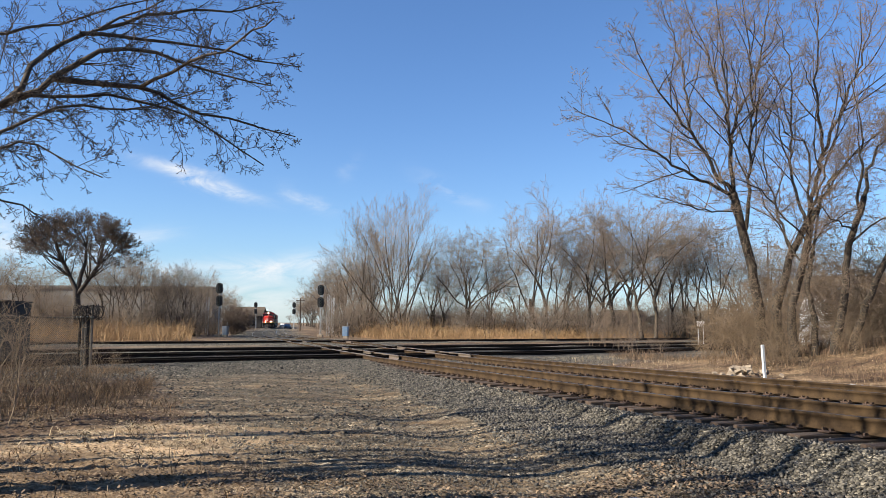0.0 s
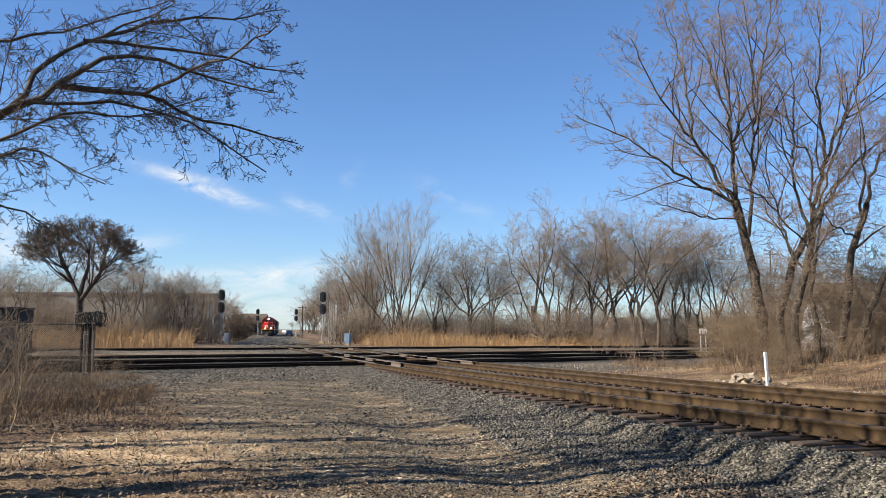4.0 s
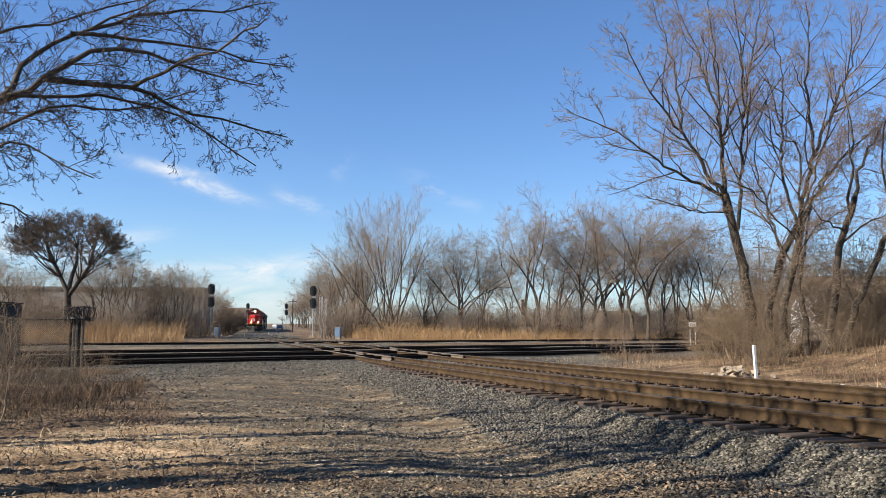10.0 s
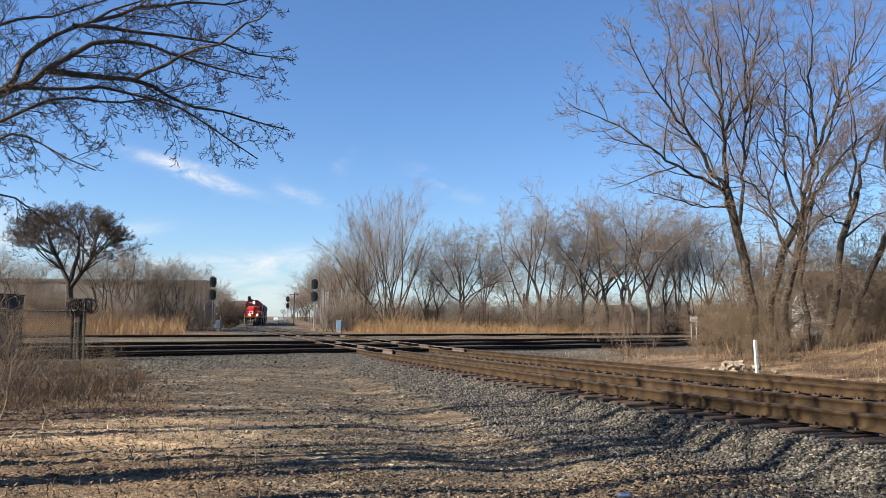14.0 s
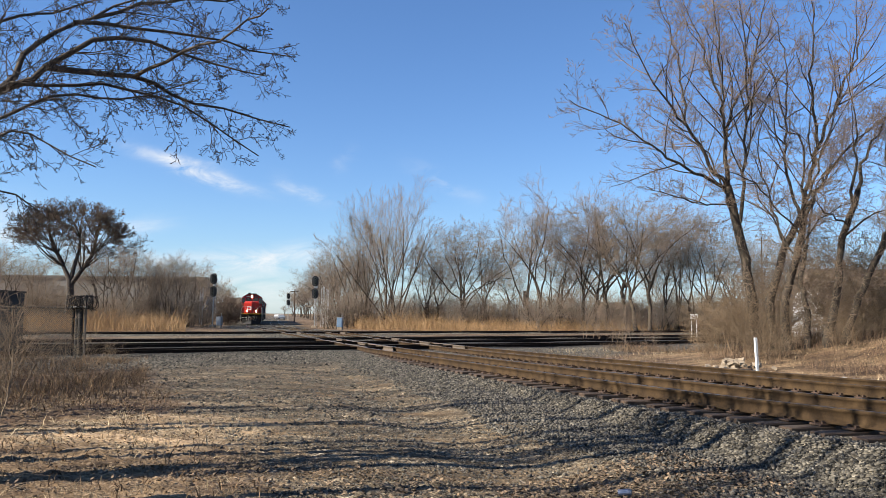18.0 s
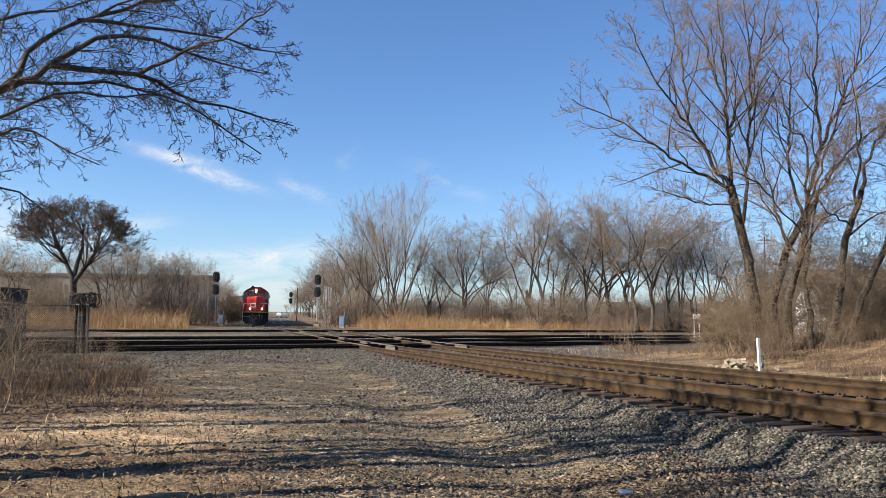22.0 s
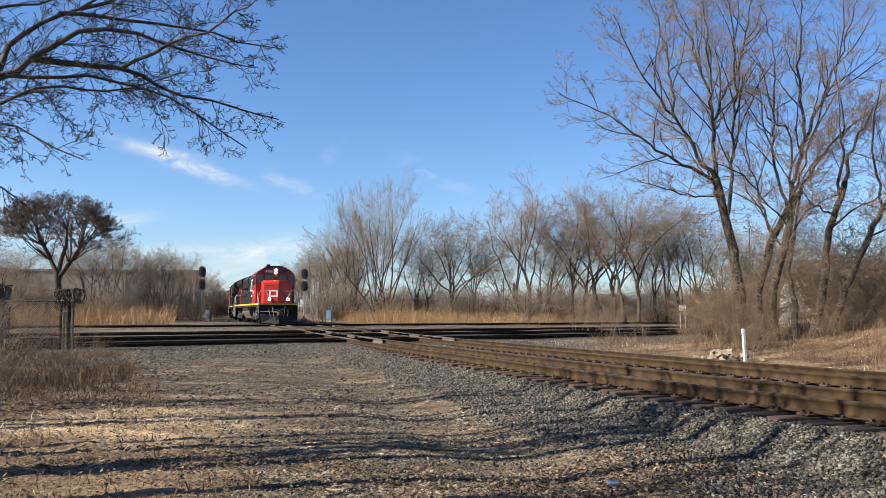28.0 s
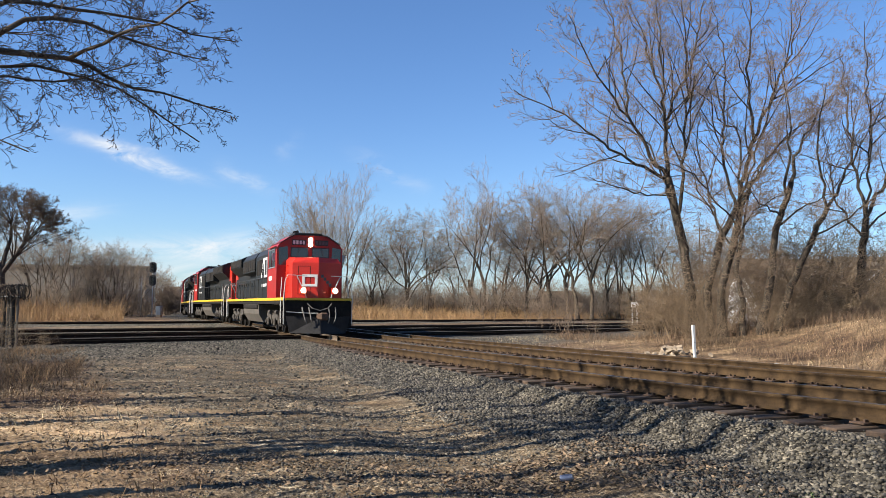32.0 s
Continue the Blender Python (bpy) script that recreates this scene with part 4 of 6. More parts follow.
# bare trees
class Grower:
    """Grows branches as tapered tubes; thick ones go into wood, thin ones into twigs."""

    def __init__(self, seed, split=0.03, thick=1.0, least=0.0022):
        self.r, self.split, self.thick, self.least = random.Random(seed), split, thick, least
        self.wood, self.twig = {}, {}

    def tube(self, pts, radii, sides, store):
        store.setdefault((len(pts), sides), []).append((pts, radii))

    def branch(self, p, d, length, r0, level, spec):
        r, gauss = self.r, self.r.gauss

        def at(key):
            v = spec[key]
            return v[min(level, len(v) - 1)]
        k, bend, up = at("steps"), at("bend"), at("up")
        dx, dy, dz = d
        x, y, z = p
        pts, dirs, st = [(x, y, z)], [(dx, dy, dz)], length / k
        for _ in range(k):
            dx, dy, dz = dx + gauss(0, bend), dy + gauss(0, bend), dz + gauss(0, bend) + up
            n = math.sqrt(dx * dx + dy * dy + dz * dz)
            dx, dy, dz = dx / n, dy / n, dz / n
            x, y, z = x + dx * st, y + dy * st, z + dz * st
            pts.append((x, y, z))
            dirs.append((dx, dy, dz))
        tip = spec["tip"] if level < spec["levels"] else 0.45
        radii = [r0 * (1 + (tip - 1) * i / k) for i in range(k + 1)]
        sides = 10 if r0 > 0.12 else 7 if r0 > 0.05 else 5 if r0 > 0.02 else 3
        self.tube(pts, [max(q, self.least) * self.thick for q in radii] if r0 < 0.03 else radii, sides, self.wood if r0 > self.split else self.twig)
        if level >= spec["levels"]:
            return
        n = max(1, round(at("kids") * r.uniform(0.75, 1.25)))
        lo, turn = at("from"), r.uniform(0, 6.28)
        for c in range(n):
            t = lo + (1 - lo) * (c + r.uniform(0.1, 0.9)) / n
            i = min(int(t * k), k - 1)
            w = t * k - i
            q = [a + (b - a) * w for a, b in zip(pts[i], pts[i + 1])]
            ax = Vector(dirs[i + 1])
            side = ax.cross(Vector((0.13, 0.2, 0.97))).normalized()
            turn += 2.4 + r.uniform(-0.5, 0.5)
            ang = radians(r.uniform(*at("angle")))
            nd = ax * math.cos(ang) + (side * math.cos(turn) + ax.cross(side) * math.sin(turn)) * math.sin(ang)
            if level > 0 and nd.z < -0.35 and not spec.get("droop"):
                nd.z *= -0.3
            nd.normalize()
            even = spec.get("even", 0.25) if level == 0 else 0.25
            ratio = at("ratio") * r.uniform(0.95 - even, 0.95 + even) * (1.1 - 0.45 * t * (level > 0))
            here = radii[i] + (radii[i + 1] - radii[i]) * w
            self.branch(q, nd, length * ratio, min(here * 0.92, max(0.0035, here * spec["thin"])), level + 1, spec)

    def limb(self, joints, r0, r1, spec, count, reach, wave=0.05, first=0.2):
        """A limb that bends through its joints, with side branches of about reach metres along it."""
        js = [Vector(j) for j in joints]
        js = [js[0] * 2 - js[1]] + js + [js[-1] * 2 - js[-2]]
        pts = []
        for a, b, c, d in zip(js, js[1:], js[2:], js[3:]):
            n = max(3, int((c - b).length / 0.35))
            for i in range(n):
                t = i / n
                q = 0.5 * (2 * b + (c - a) * t + (2 * a - 5 * b + 4 * c - d) * t * t + (3 * b - a - 3 * c + d) * t ** 3)
                pts.append(q + Vector([self.r.gauss(0, wave) for _ in range(3)]) * (len(pts) > 0))
        pts.append(js[-2])
        k = len(pts) - 1
        radii = [r0 + (r1 - r0) * (i / k) ** 0.8 for i in range(k + 1)]
        self.tube([tuple(p) for p in pts], radii, 9 if r0 > 0.05 else 6, self.wood)
        turn = self.r.uniform(0, 6.28)
        for c in range(count):
            t = first + (1 - first) * (c + self.r.uniform(0.2, 0.9)) / count
            i = min(int(t * k), k - 1)
            ax = (pts[i + 1] - pts[i]).normalized()
            side = ax.cross(Vector((0.13, 0.2, 0.97))).normalized()
            turn += 2.4 + self.r.uniform(-0.6, 0.6)
            ang = radians(self.r.uniform(*spec["angle"][0]))
            nd = ax * math.cos(ang) + (side * math.cos(turn) + ax.cross(side) * math.sin(turn)) * math.sin(ang) + Vector((0, 0, spec.get("lift", 0.0)))
            size = reach * self.r.uniform(0.55, 1.25) * (1.15 - 0.6 * t)
            self.branch(tuple(pts[i]), nd.normalized(), size, min(radii[i] * 0.7, max(0.006, 0.011 * size)), 1, spec)

    def meshes(self, bark, twig):
        out = []
        for store, mat, nm in ((self.wood, bark, "trunk"), (self.twig, twig, "twigs")):
            vs, fs, o = [], [], 0
            for (n, sides), items in store.items():
                pts, rad = np.array([i[0] for i in items], float), np.array([i[1] for i in items], float)
                d = np.gradient(pts, axis=1)
                d /= np.linalg.norm(d, axis=2, keepdims=True) + 1e-9
                ref = np.where(np.abs(d[:, :1, 2:3]) < 0.8, np.array([0.0, 0, 1]), np.array([1.0, 0, 0]))
                a = np.cross(d, np.broadcast_to(ref, d.shape))
                a /= np.linalg.norm(a, axis=2, keepdims=True) + 1e-9
                b = np.cross(d, a)
                th = np.arange(sides) * 2 * np.pi / sides
                ring = a[:, :, None] * np.cos(th)[:, None] + b[:, :, None] * np.sin(th)[:, None]
                v = pts[:, :, None] + ring * rad[:, :, None, None]
                m = len(items)
                i = (np.arange(m) * n * sides)[:, None, None] + (np.arange(n - 1) * sides)[None, :, None]
                j = np.arange(sides)[None, None]
                j2 = (j + 1) % sides
                fs.append(np.stack([i + j, i + j2, i + sides + j2, i + sides + j], -1).reshape(-1, 4) + o)
                vs.append(v.reshape(-1, 3))
                o += m * n * sides
            out.append(raw_mesh(nm, np.concatenate(vs), np.concatenate(fs), mat, True) if vs else None)
        return out


def habit(base=None, **kw):
    """A tree's habit: one number a level for each property."""
    d = dict(base or {})
    for k, v in kw.items():
        d["from" if k == "start" else k] = v
    return d


SHRUB = habit(levels=3, steps=(5, 4, 2, 1), bend=(0.14, 0.18, 0.22, 0.25), up=(0.02, 0.02, 0.01), tip=0.3, kids=(6, 5, 4), thin=0.55,
              angle=((20, 60), (25, 65), (30, 70)), ratio=(0.55, 0.5, 0.5), start=(0.1, 0.15, 0.15))

def tree_mesh(seed, spec, height, girth, bark, twig, thick=1.0, stems=1, split=0.03, least=0.005):
    g = Grower(seed, split, thick, least)
    trunk = height / (1 + spec["ratio"][0] * 0.82)
    for k in range(stems):
        a = k * 2.4 + seed
        lean = 0.04 if stems == 1 else 0.32
        d = Vector((math.cos(a) * lean, math.sin(a) * lean, 1.0)).normalized()
        g.branch((0.3 * math.cos(a) * (stems > 1), 0.3 * math.sin(a) * (stems > 1), -0.15), d, trunk * g.r.uniform(0.85, 1.1), girth, 0, spec)
    return g.meshes(bark, twig)


def tall(meshes):
    """The height of a grown tree."""
    return max(max(v.co.z for v in me.vertices) for me in meshes if me)


def plant(meshes, label, category, m, name="tree", group="", scale=1.0):
    t = thing(name, label, category, m @ Matrix.Scale(scale, 4), group)
    for me in meshes:
        if me:
            part("trunk" if me.name.startswith("trunk") else "crown", me, None, t)
    return t


def at_ground(x, y, turn=0.0, drop=0.0):
    return Matrix.Translation((x, y, float(ground_z(x, y)) - drop)) @ Matrix.Rotation(turn, 4, "Z")


def sight(col, dist):
    """Metres across at dist metres ahead, for a bearing given in steps of 1/1420 from 786.5."""
    return (col - 786.5) / 1420 * dist


def height(row, col, dist):
    """Height above the ground datum for a bearing row (steps of 1/1420 down) at dist metres."""
    return 1.6 + (564 + 0.0106 * (col - 784) - row) / 1420 * dist


rt = random.Random(11)


def crown_tree(seed, high, wide, fork, limbs, girth, spec, bark, twig, stems=1, drop=0.35, lean=0.1, tops=1.0, least=0.011):
    """A tree whose limbs rise from low forks to fill a rounded crown."""
    g = Grower(seed, 0.03, 1.0, least)
    for s in range(stems):
        a = s * 2.4 + seed
        off = Vector((math.cos(a), math.sin(a), 0)) * (0.05 * wide if stems > 1 else 0)
        fz = fork * high * g.r.uniform(0.85, 1.15)
        top = off * 1.8 + Vector((g.r.gauss(0, 0.3), g.r.gauss(0, 0.3), fz))
        pts = [tuple(off + (top - off) * t + Vector((g.r.gauss(0, 0.12), g.r.gauss(0, 0.12), 0)) * (0 < t < 1)) for t in (0, 0.25, 0.5, 0.75, 1)]
        pts[0] = (off.x, off.y, -0.3)
        g.tube(pts, [girth * q for q in (1.4, 1.05, 0.95, 0.9, 0.8)], 10, g.wood)
        n = limbs // stems
        for k in range(n):
            rho, az = math.sqrt((k + 0.6) / n), k * 2.4 + s
            goal = Vector((0.5 * wide * rho * math.cos(az), 0.5 * wide * rho * math.sin(az), high * (1 - drop * rho * rho) * g.r.uniform(0.92, 1.0) * tops)) + off
            p = Vector(pts[1]) + (top - Vector(pts[1])) * g.r.uniform(0.1, 1) ** 0.7
            v = goal - p
            g.branch(tuple(p), (v.normalized() + Vector((0, 0, lean * rho))).normalized(), v.length * 0.94, girth * g.r.uniform(0.38, 0.62), 0, spec)
    return g.meshes(bark, twig)


FAN = habit(levels=3, steps=(8, 5, 2, 1), bend=(0.045, 0.07, 0.12, 0.16), up=(-0.004, 0.03, 0.04, 0.03), tip=0.18, kids=(9, 7, 5), thin=0.5,
            angle=((10, 32), (14, 36), (20, 48)), ratio=(0.34, 0.46, 0.46), start=(0.36, 0.12, 0.1))
OAK = habit(levels=3, steps=(9, 5, 3, 1), bend=(0.13, 0.16, 0.2, 0.24), up=(0.0, 0.035, 0.03, 0.02), tip=0.2, kids=(11, 8, 6), thin=0.5,
            angle=((22, 52), (25, 56), (28, 62)), ratio=(0.36, 0.48, 0.46), start=(0.34, 0.12, 0.1))
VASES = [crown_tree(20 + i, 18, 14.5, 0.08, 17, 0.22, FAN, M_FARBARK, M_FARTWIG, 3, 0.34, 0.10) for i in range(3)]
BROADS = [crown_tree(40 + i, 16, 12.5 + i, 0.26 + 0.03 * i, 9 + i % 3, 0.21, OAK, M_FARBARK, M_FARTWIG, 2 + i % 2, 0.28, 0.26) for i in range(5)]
HIGH = {id(k): tall(k) for k in VASES + BROADS}
SHRUBS = [tree_mesh(60 + i, habit(SHRUB, kids=(7, 5, 4)), 4.0, 0.04, M_FARBARK, M_FARTWIG, 1.3, 7) for i in range(3)]
TALL = "tall leafless grey-brown tree behind the reeds"
# tall grey trees behind the reeds: bearing, distance, height, kind
for col, dist, h, kind in ((688, 110, 19.6, 0), (640, 116, 16.5, 0), (606, 122, 12.5, 0), (590, 142, 13, 1), (812, 110, 14.6, 1), (852, 114, 14.8, 1), (760, 118, 12.5, 1),
                           (938, 106, 19.6, 1), (985, 113, 15, 1), (1035, 110, 17.6, 1), (1088, 108, 19.0, 1), (1135, 104, 18.0, 1), (1185, 110, 17, 1), (1235, 106, 16, 1),
                           (1290, 112, 14, 1), (1350, 112, 14, 0), (1420, 124, 13, 1), (1500, 126, 13, 1), (1590, 120, 13, 1), (1680, 124, 13, 1),
                           (575, 175, 13, 1), (562, 215, 13, 0), (551, 255, 13, 1), (544, 300, 14, 1), (538, 345, 15, 0), (530, 410, 15, 1), (523, 480, 15, 1), (517, 560, 15, 0), (640, 148, 13, 1), (780, 146, 12, 1), (900, 148, 13, 1), (1010, 143, 13, 1), (1160, 142, 14, 1)):
    k = rt.choice(BROADS if kind else VASES)
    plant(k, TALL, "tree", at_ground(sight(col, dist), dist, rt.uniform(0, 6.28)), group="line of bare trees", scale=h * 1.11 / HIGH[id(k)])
for k in range(60):
    col, dist = 580 + k * 18.5 + rt.uniform(-8, 8), rt.uniform(104, 120)
    plant(SHRUBS[rt.randrange(3)], "tangled leafless bush behind the reeds", "bush", at_ground(sight(col, dist), dist, rt.uniform(0, 6.28)), "bush", "bushes behind the reeds", rt.uniform(0.9, 1.7))
for k in range(54):
    col, dist = 575 + k * 20 + rt.uniform(-8, 8), rt.uniform(118, 142)
    plant(SHRUBS[rt.randrange(3)], "tall leafless thicket among the far trees", "bush", at_ground(sight(col, dist), dist, rt.uniform(0, 6.28)), "bush", "thicket among the far trees", rt.uniform(1.0, 1.8))
# wooded skyline at the end of the line
for k in range(34):
    col, dist = 300 + k * 42 + rt.uniform(-14, 14), rt.uniform(480, 640)
    k2 = rt.choice(BROADS)
    plant(k2, "hazy leafless tree on the far skyline", "tree", at_ground(sight(col, dist), dist, rt.uniform(0, 6.28)), group="trees on the skyline", scale=rt.uniform(8, 12) / HIGH[id(k2)])
# left bank
for col, dist, h in ((10, 92, 10), (60, 105, 10), (170, 100, 12), (205, 98, 12), (240, 108, 12), (270, 104, 10.5), (300, 100, 10), (330, 108, 10), (355, 118, 9), (-40, 80, 10),
                     (398, 240, 12), (380, 190, 10)):
    k = rt.choice(BROADS)
    plant(k, "leafless grey tree before the long warehouse", "tree", at_ground(sight(col, dist), dist, rt.uniform(0, 6.28)), group="trees before the warehouse", scale=h / HIGH[id(k)])
for k in range(27):
    col, dist = -60 + k * 16 + rt.uniform(-6, 6), rt.uniform(94, 112)
    plant(SHRUBS[rt.randrange(3)], "tangled leafless bush on the far bank", "bush", at_ground(sight(col, dist), dist, rt.uniform(0, 6.28)), "bush", "bushes before the warehouse", rt.uniform(0.9, 1.5))
HEDGE = [tree_mesh(70 + i, habit(SHRUB, kids=(8, 6, 6)), 3.6, 0.05, M_DARKBARK, M_DARKTWIG, 2.4, 8) for i in range(2)]
for col, dist, sc in ((398, 124, 1.2), (406, 130, 1.2), (413, 142, 1.2), (392, 134, 1.3), (418, 165, 1.3), (424, 200, 1.3), (402, 118, 0.9)):
    plant(rt.choice(HEDGE), "dense dark reddish-brown thicket beside the line", "bush", at_ground(sight(col, dist), dist, rt.uniform(0, 6.28)), "bush", "dark thicket", sc)
# dark tree with a wide domed crown
DOME = habit(levels=4, steps=(9, 6, 4, 3, 1), bend=(0.10, 0.15, 0.18, 0.22, 0.25), up=(-0.01, 0.03, 0.05, 0.05, 0.04), tip=0.25, kids=(7, 6, 5, 4), thin=0.5,
             angle=((22, 60), (28, 60), (30, 62), (30, 65)), ratio=(0.30, 0.5, 0.48, 0.45), start=(0.62, 0.1, 0.1, 0.1))
g = Grower(77, 0.03, 1.0, 0.0105)
g.tube([(0, 0, -0.3), (0.1, 0, 1.6), (0.2, 0, 3.2), (0.1, 0, 5.0)], [0.50, 0.40, 0.37, 0.34], 10, g.wood)
LEADS = (((0.1, 0, 4.8), (-0.8, 0.3, 6.4), (-1.6, 0.4, 7.9), (-2.4, 0.2, 9.4)), ((0.15, 0, 4.4), (1.4, -0.3, 6.0), (2.4, -0.2, 7.6), (2.7, 0.1, 9.4)), ((0.1, 0.1, 4.9), (0.1, 0.8, 6.6), (0.3, 1.4, 8.2), (0.2, 1.6, 9.8)))
for lead in LEADS:
    g.tube(lead, [0.26, 0.22, 0.18, 0.10], 8, g.wood)
for k in range(66):
    rho, az = math.sqrt((k + 0.5) / 66), k * 2.4
    goal = Vector((6.9 * rho * math.cos(az), 5.8 * rho * math.sin(az), (13.3 - 3.9 * rho ** 2.2) * g.r.uniform(0.94, 1.02)))
    lead = LEADS[2 if rho < 0.35 else 0 if goal.x < 0 else 1]
    p = Vector(lead[1 if rho > 0.85 else 2 if rho > 0.5 else 3])
    v = goal - p
    g.branch(tuple(p), (v.normalized() + Vector((0, 0, 0.05))).normalized(), v.length * 0.95, 0.045 + 0.035 * g.r.random(), 0, DOME)
plant(g.meshes(M_DARKBARK, M_DARKTWIG), "dark spreading tree with a dense fine domed crown", "tree", at_ground(sight(118, 86), 86, 0.0))

SHOOT = habit(levels=2, steps=(5, 3, 2), bend=(0.16, 0.2, 0.25), up=(0.02, 0.0, 0.0), tip=0.3, kids=(7, 5), thin=0.55, angle=((25, 65), (30, 70)), ratio=(0.5, 0.5), start=(0.1, 0.1))
# clump of ash trees across the tracks: for each its base, girth, the joints of its stem, and of its limbs with their thickness
ASH = habit(levels=4, steps=(10, 6, 4, 2, 1), bend=(0.1, 0.13, 0.17, 0.2, 0.22), up=(0.03, 0.045, 0.04, 0.03, 0.02), tip=0.3, kids=(12, 6, 5, 2), thin=0.58,
            angle=((28, 58), (26, 56), (28, 62), (30, 70)), ratio=(0.38, 0.5, 0.48, 0.5), start=(0.16, 0.15, 0.12, 0.2), lift=0.12)
CLUMP = (
    (3, (11.36, 29.5), 0.205, ((-0.2, 0, 2.1), (-0.4, 0.1, 3.6), (-0.9, 0.2, 6.0)), (
        (0.085, (-0.9, 0.2, 5.9), (-3.0, -0.5, 6.7), (-5.1, -0.8, 8.1), (-7.0, -1.0, 8.9)), (0.10, (-0.9, 0.2, 6.0), (-2.7, -0.6, 8.1), (-4.2, -1.4, 9.7), (-5.2, -2.0, 11.4)),
        (0.11, (-0.9, 0.2, 5.9), (-0.8, 0.4, 8.4), (0.3, 0.8, 10.6), (1.2, 1.4, 14.5)), (0.07, (-0.8, 0.3, 7.9), (-1.2, 0.9, 10.5), (-2.2, 1.8, 14.4)),
        (0.09, (-0.5, 0.1, 4.6), (-0.45, -0.6, 9.0), (-1.0, -1.5, 13.5)), (0.06, (-2.7, -0.6, 8.1), (-2.8, -0.2, 10.6), (-3.4, 0.4, 13.5)),
        (0.045, (-0.8, 0.2, 5.3), (-2.6, -1.0, 5.2), (-4.5, -2.0, 5.6)), (0.07, (-0.6, 0.2, 4.5), (-1.2, 1.5, 7.4), (-3.5, 2.6, 9.5)), (0.07, (-0.85, 0.2, 5.9), (-1.7, -1.5, 9.9), (-2.2, -2.2, 13.5)))),
    (4, (11.69, 28.8), 0.165, ((-0.1, 0, 1.7), (0.4, 0, 3.5), (1.1, 0.1, 4.7)), (
        (0.12, (1.1, 0.1, 4.6), (1.9, 0.3, 7.4), (3.2, 0.6, 10.0), (4.5, 1.0, 13.3)), (0.07, (1.2, 0.1, 5.0), (1.0, -0.4, 7.2), (0.1, -0.8, 7.9), (-0.8, -1.0, 8.8)),
        (0.08, (1.9, 0.3, 7.4), (1.4, -0.5, 9.8), (1.3, -1.0, 13.0)), (0.08, (1.1, 0.1, 4.7), (2.3, -0.6, 6.9), (3.7, -1.0, 8.2)),
        (0.06, (0.5, 0, 3.7), (0.2, 1.2, 6.4), (0.4, 2.0, 9.3)), (0.08, (1.1, 0.1, 4.7), (1.0, 1.0, 6.9), (1.4, 1.6, 10.7), (1.0, 2.0, 13.3)))),
    (5, (11.84, 28.1), 0.16, ((0.0, 0, 1.8), (0.45, 0, 3.3), (0.75, 0, 4.6)), (
        (0.09, (0.75, 0, 4.6), (2.1, 0.4, 6.8), (4.6, 0.8, 8.8)), (0.05, (0.6, 0, 4.0), (-1.0, -0.6, 5.5), (-2.6, -1.2, 6.2)), (0.07, (0.75, 0, 4.6), (0.7, -1.0, 6.1), (1.2, -1.6, 8.2)),
        (0.045, (0.45, 0, 3.3), (0.9, -0.8, 4.5), (1.8, -1.4, 5.0)))),
    (9, (12.49, 27.9), 0.11, ((0.05, 0, 1.2), (-0.2, 0, 2.2), (0.1, 0.1, 3.6)), (
        (0.06, (0.1, 0.1, 3.6), (0.6, 0.4, 5.4), (1.5, 0.6, 7.0)), (0.05, (-0.1, 0, 2.8), (-0.9, 0.7, 4.6), (-1.8, 1.2, 6.8)))),
    (6, (13.03, 27.6), 0.145, ((0.4, 0, 2.0), (0.6, 0, 3.7), (1.2, 0, 5.4)), (
        (0.09, (1.2, 0, 5.4), (1.9, 0.5, 7.0), (3.4, 1.0, 9.0)), (0.05, (0.8, 0, 4.2), (-0.3, -0.8, 4.6), (-1.3, -1.3, 5.1)), (0.07, (1.0, 0, 5.0), (0.8, -0.8, 7.1), (0.4, -1.0, 9.4)),
        (0.05, (0.7, 0, 3.8), (1.2, -1.0, 4.5), (2.0, -1.6, 4.8)))),
    (7, (13.65, 27.6), 0.13, ((0.5, 0, 1.6), (1.2, 0, 3.0), (1.9, 0, 4.4)), (
        (0.08, (1.9, 0, 4.4), (3.1, 0.5, 6.2), (3.7, 1.0, 8.6)), (0.05, (1.4, 0, 3.4), (2.3, -0.8, 4.0), (3.3, -1.2, 4.9)), (0.07, (1.9, 0, 4.4), (1.2, -0.8, 6.6), (1.3, -1.2, 8.6)))),
    (8, (18.78, 31.5), 0.19, ((0.1, 0, 2.1), (0.4, 0, 3.6), (0.6, 0, 5.2)), (
        (0.10, (0.6, 0, 5.1), (0.4, 0.6, 8.6), (0.3, 1.0, 12.6)), (0.10, (0.6, 0, 5.2), (2.3, 0.6, 8.1), (3.2, 1.0, 12.0)), (0.06, (0.5, 0, 4.6), (1.8, -0.8, 6.2), (3.1, -1.2, 7.4)),
        (0.07, (0.5, 0, 4.3), (-0.1, 1.0, 6.2), (-0.4, 1.5, 9.8)), (0.07, (0.6, 0, 5.2), (0.4, -0.8, 8.8), (0.0, -1.2, 13.0)))))
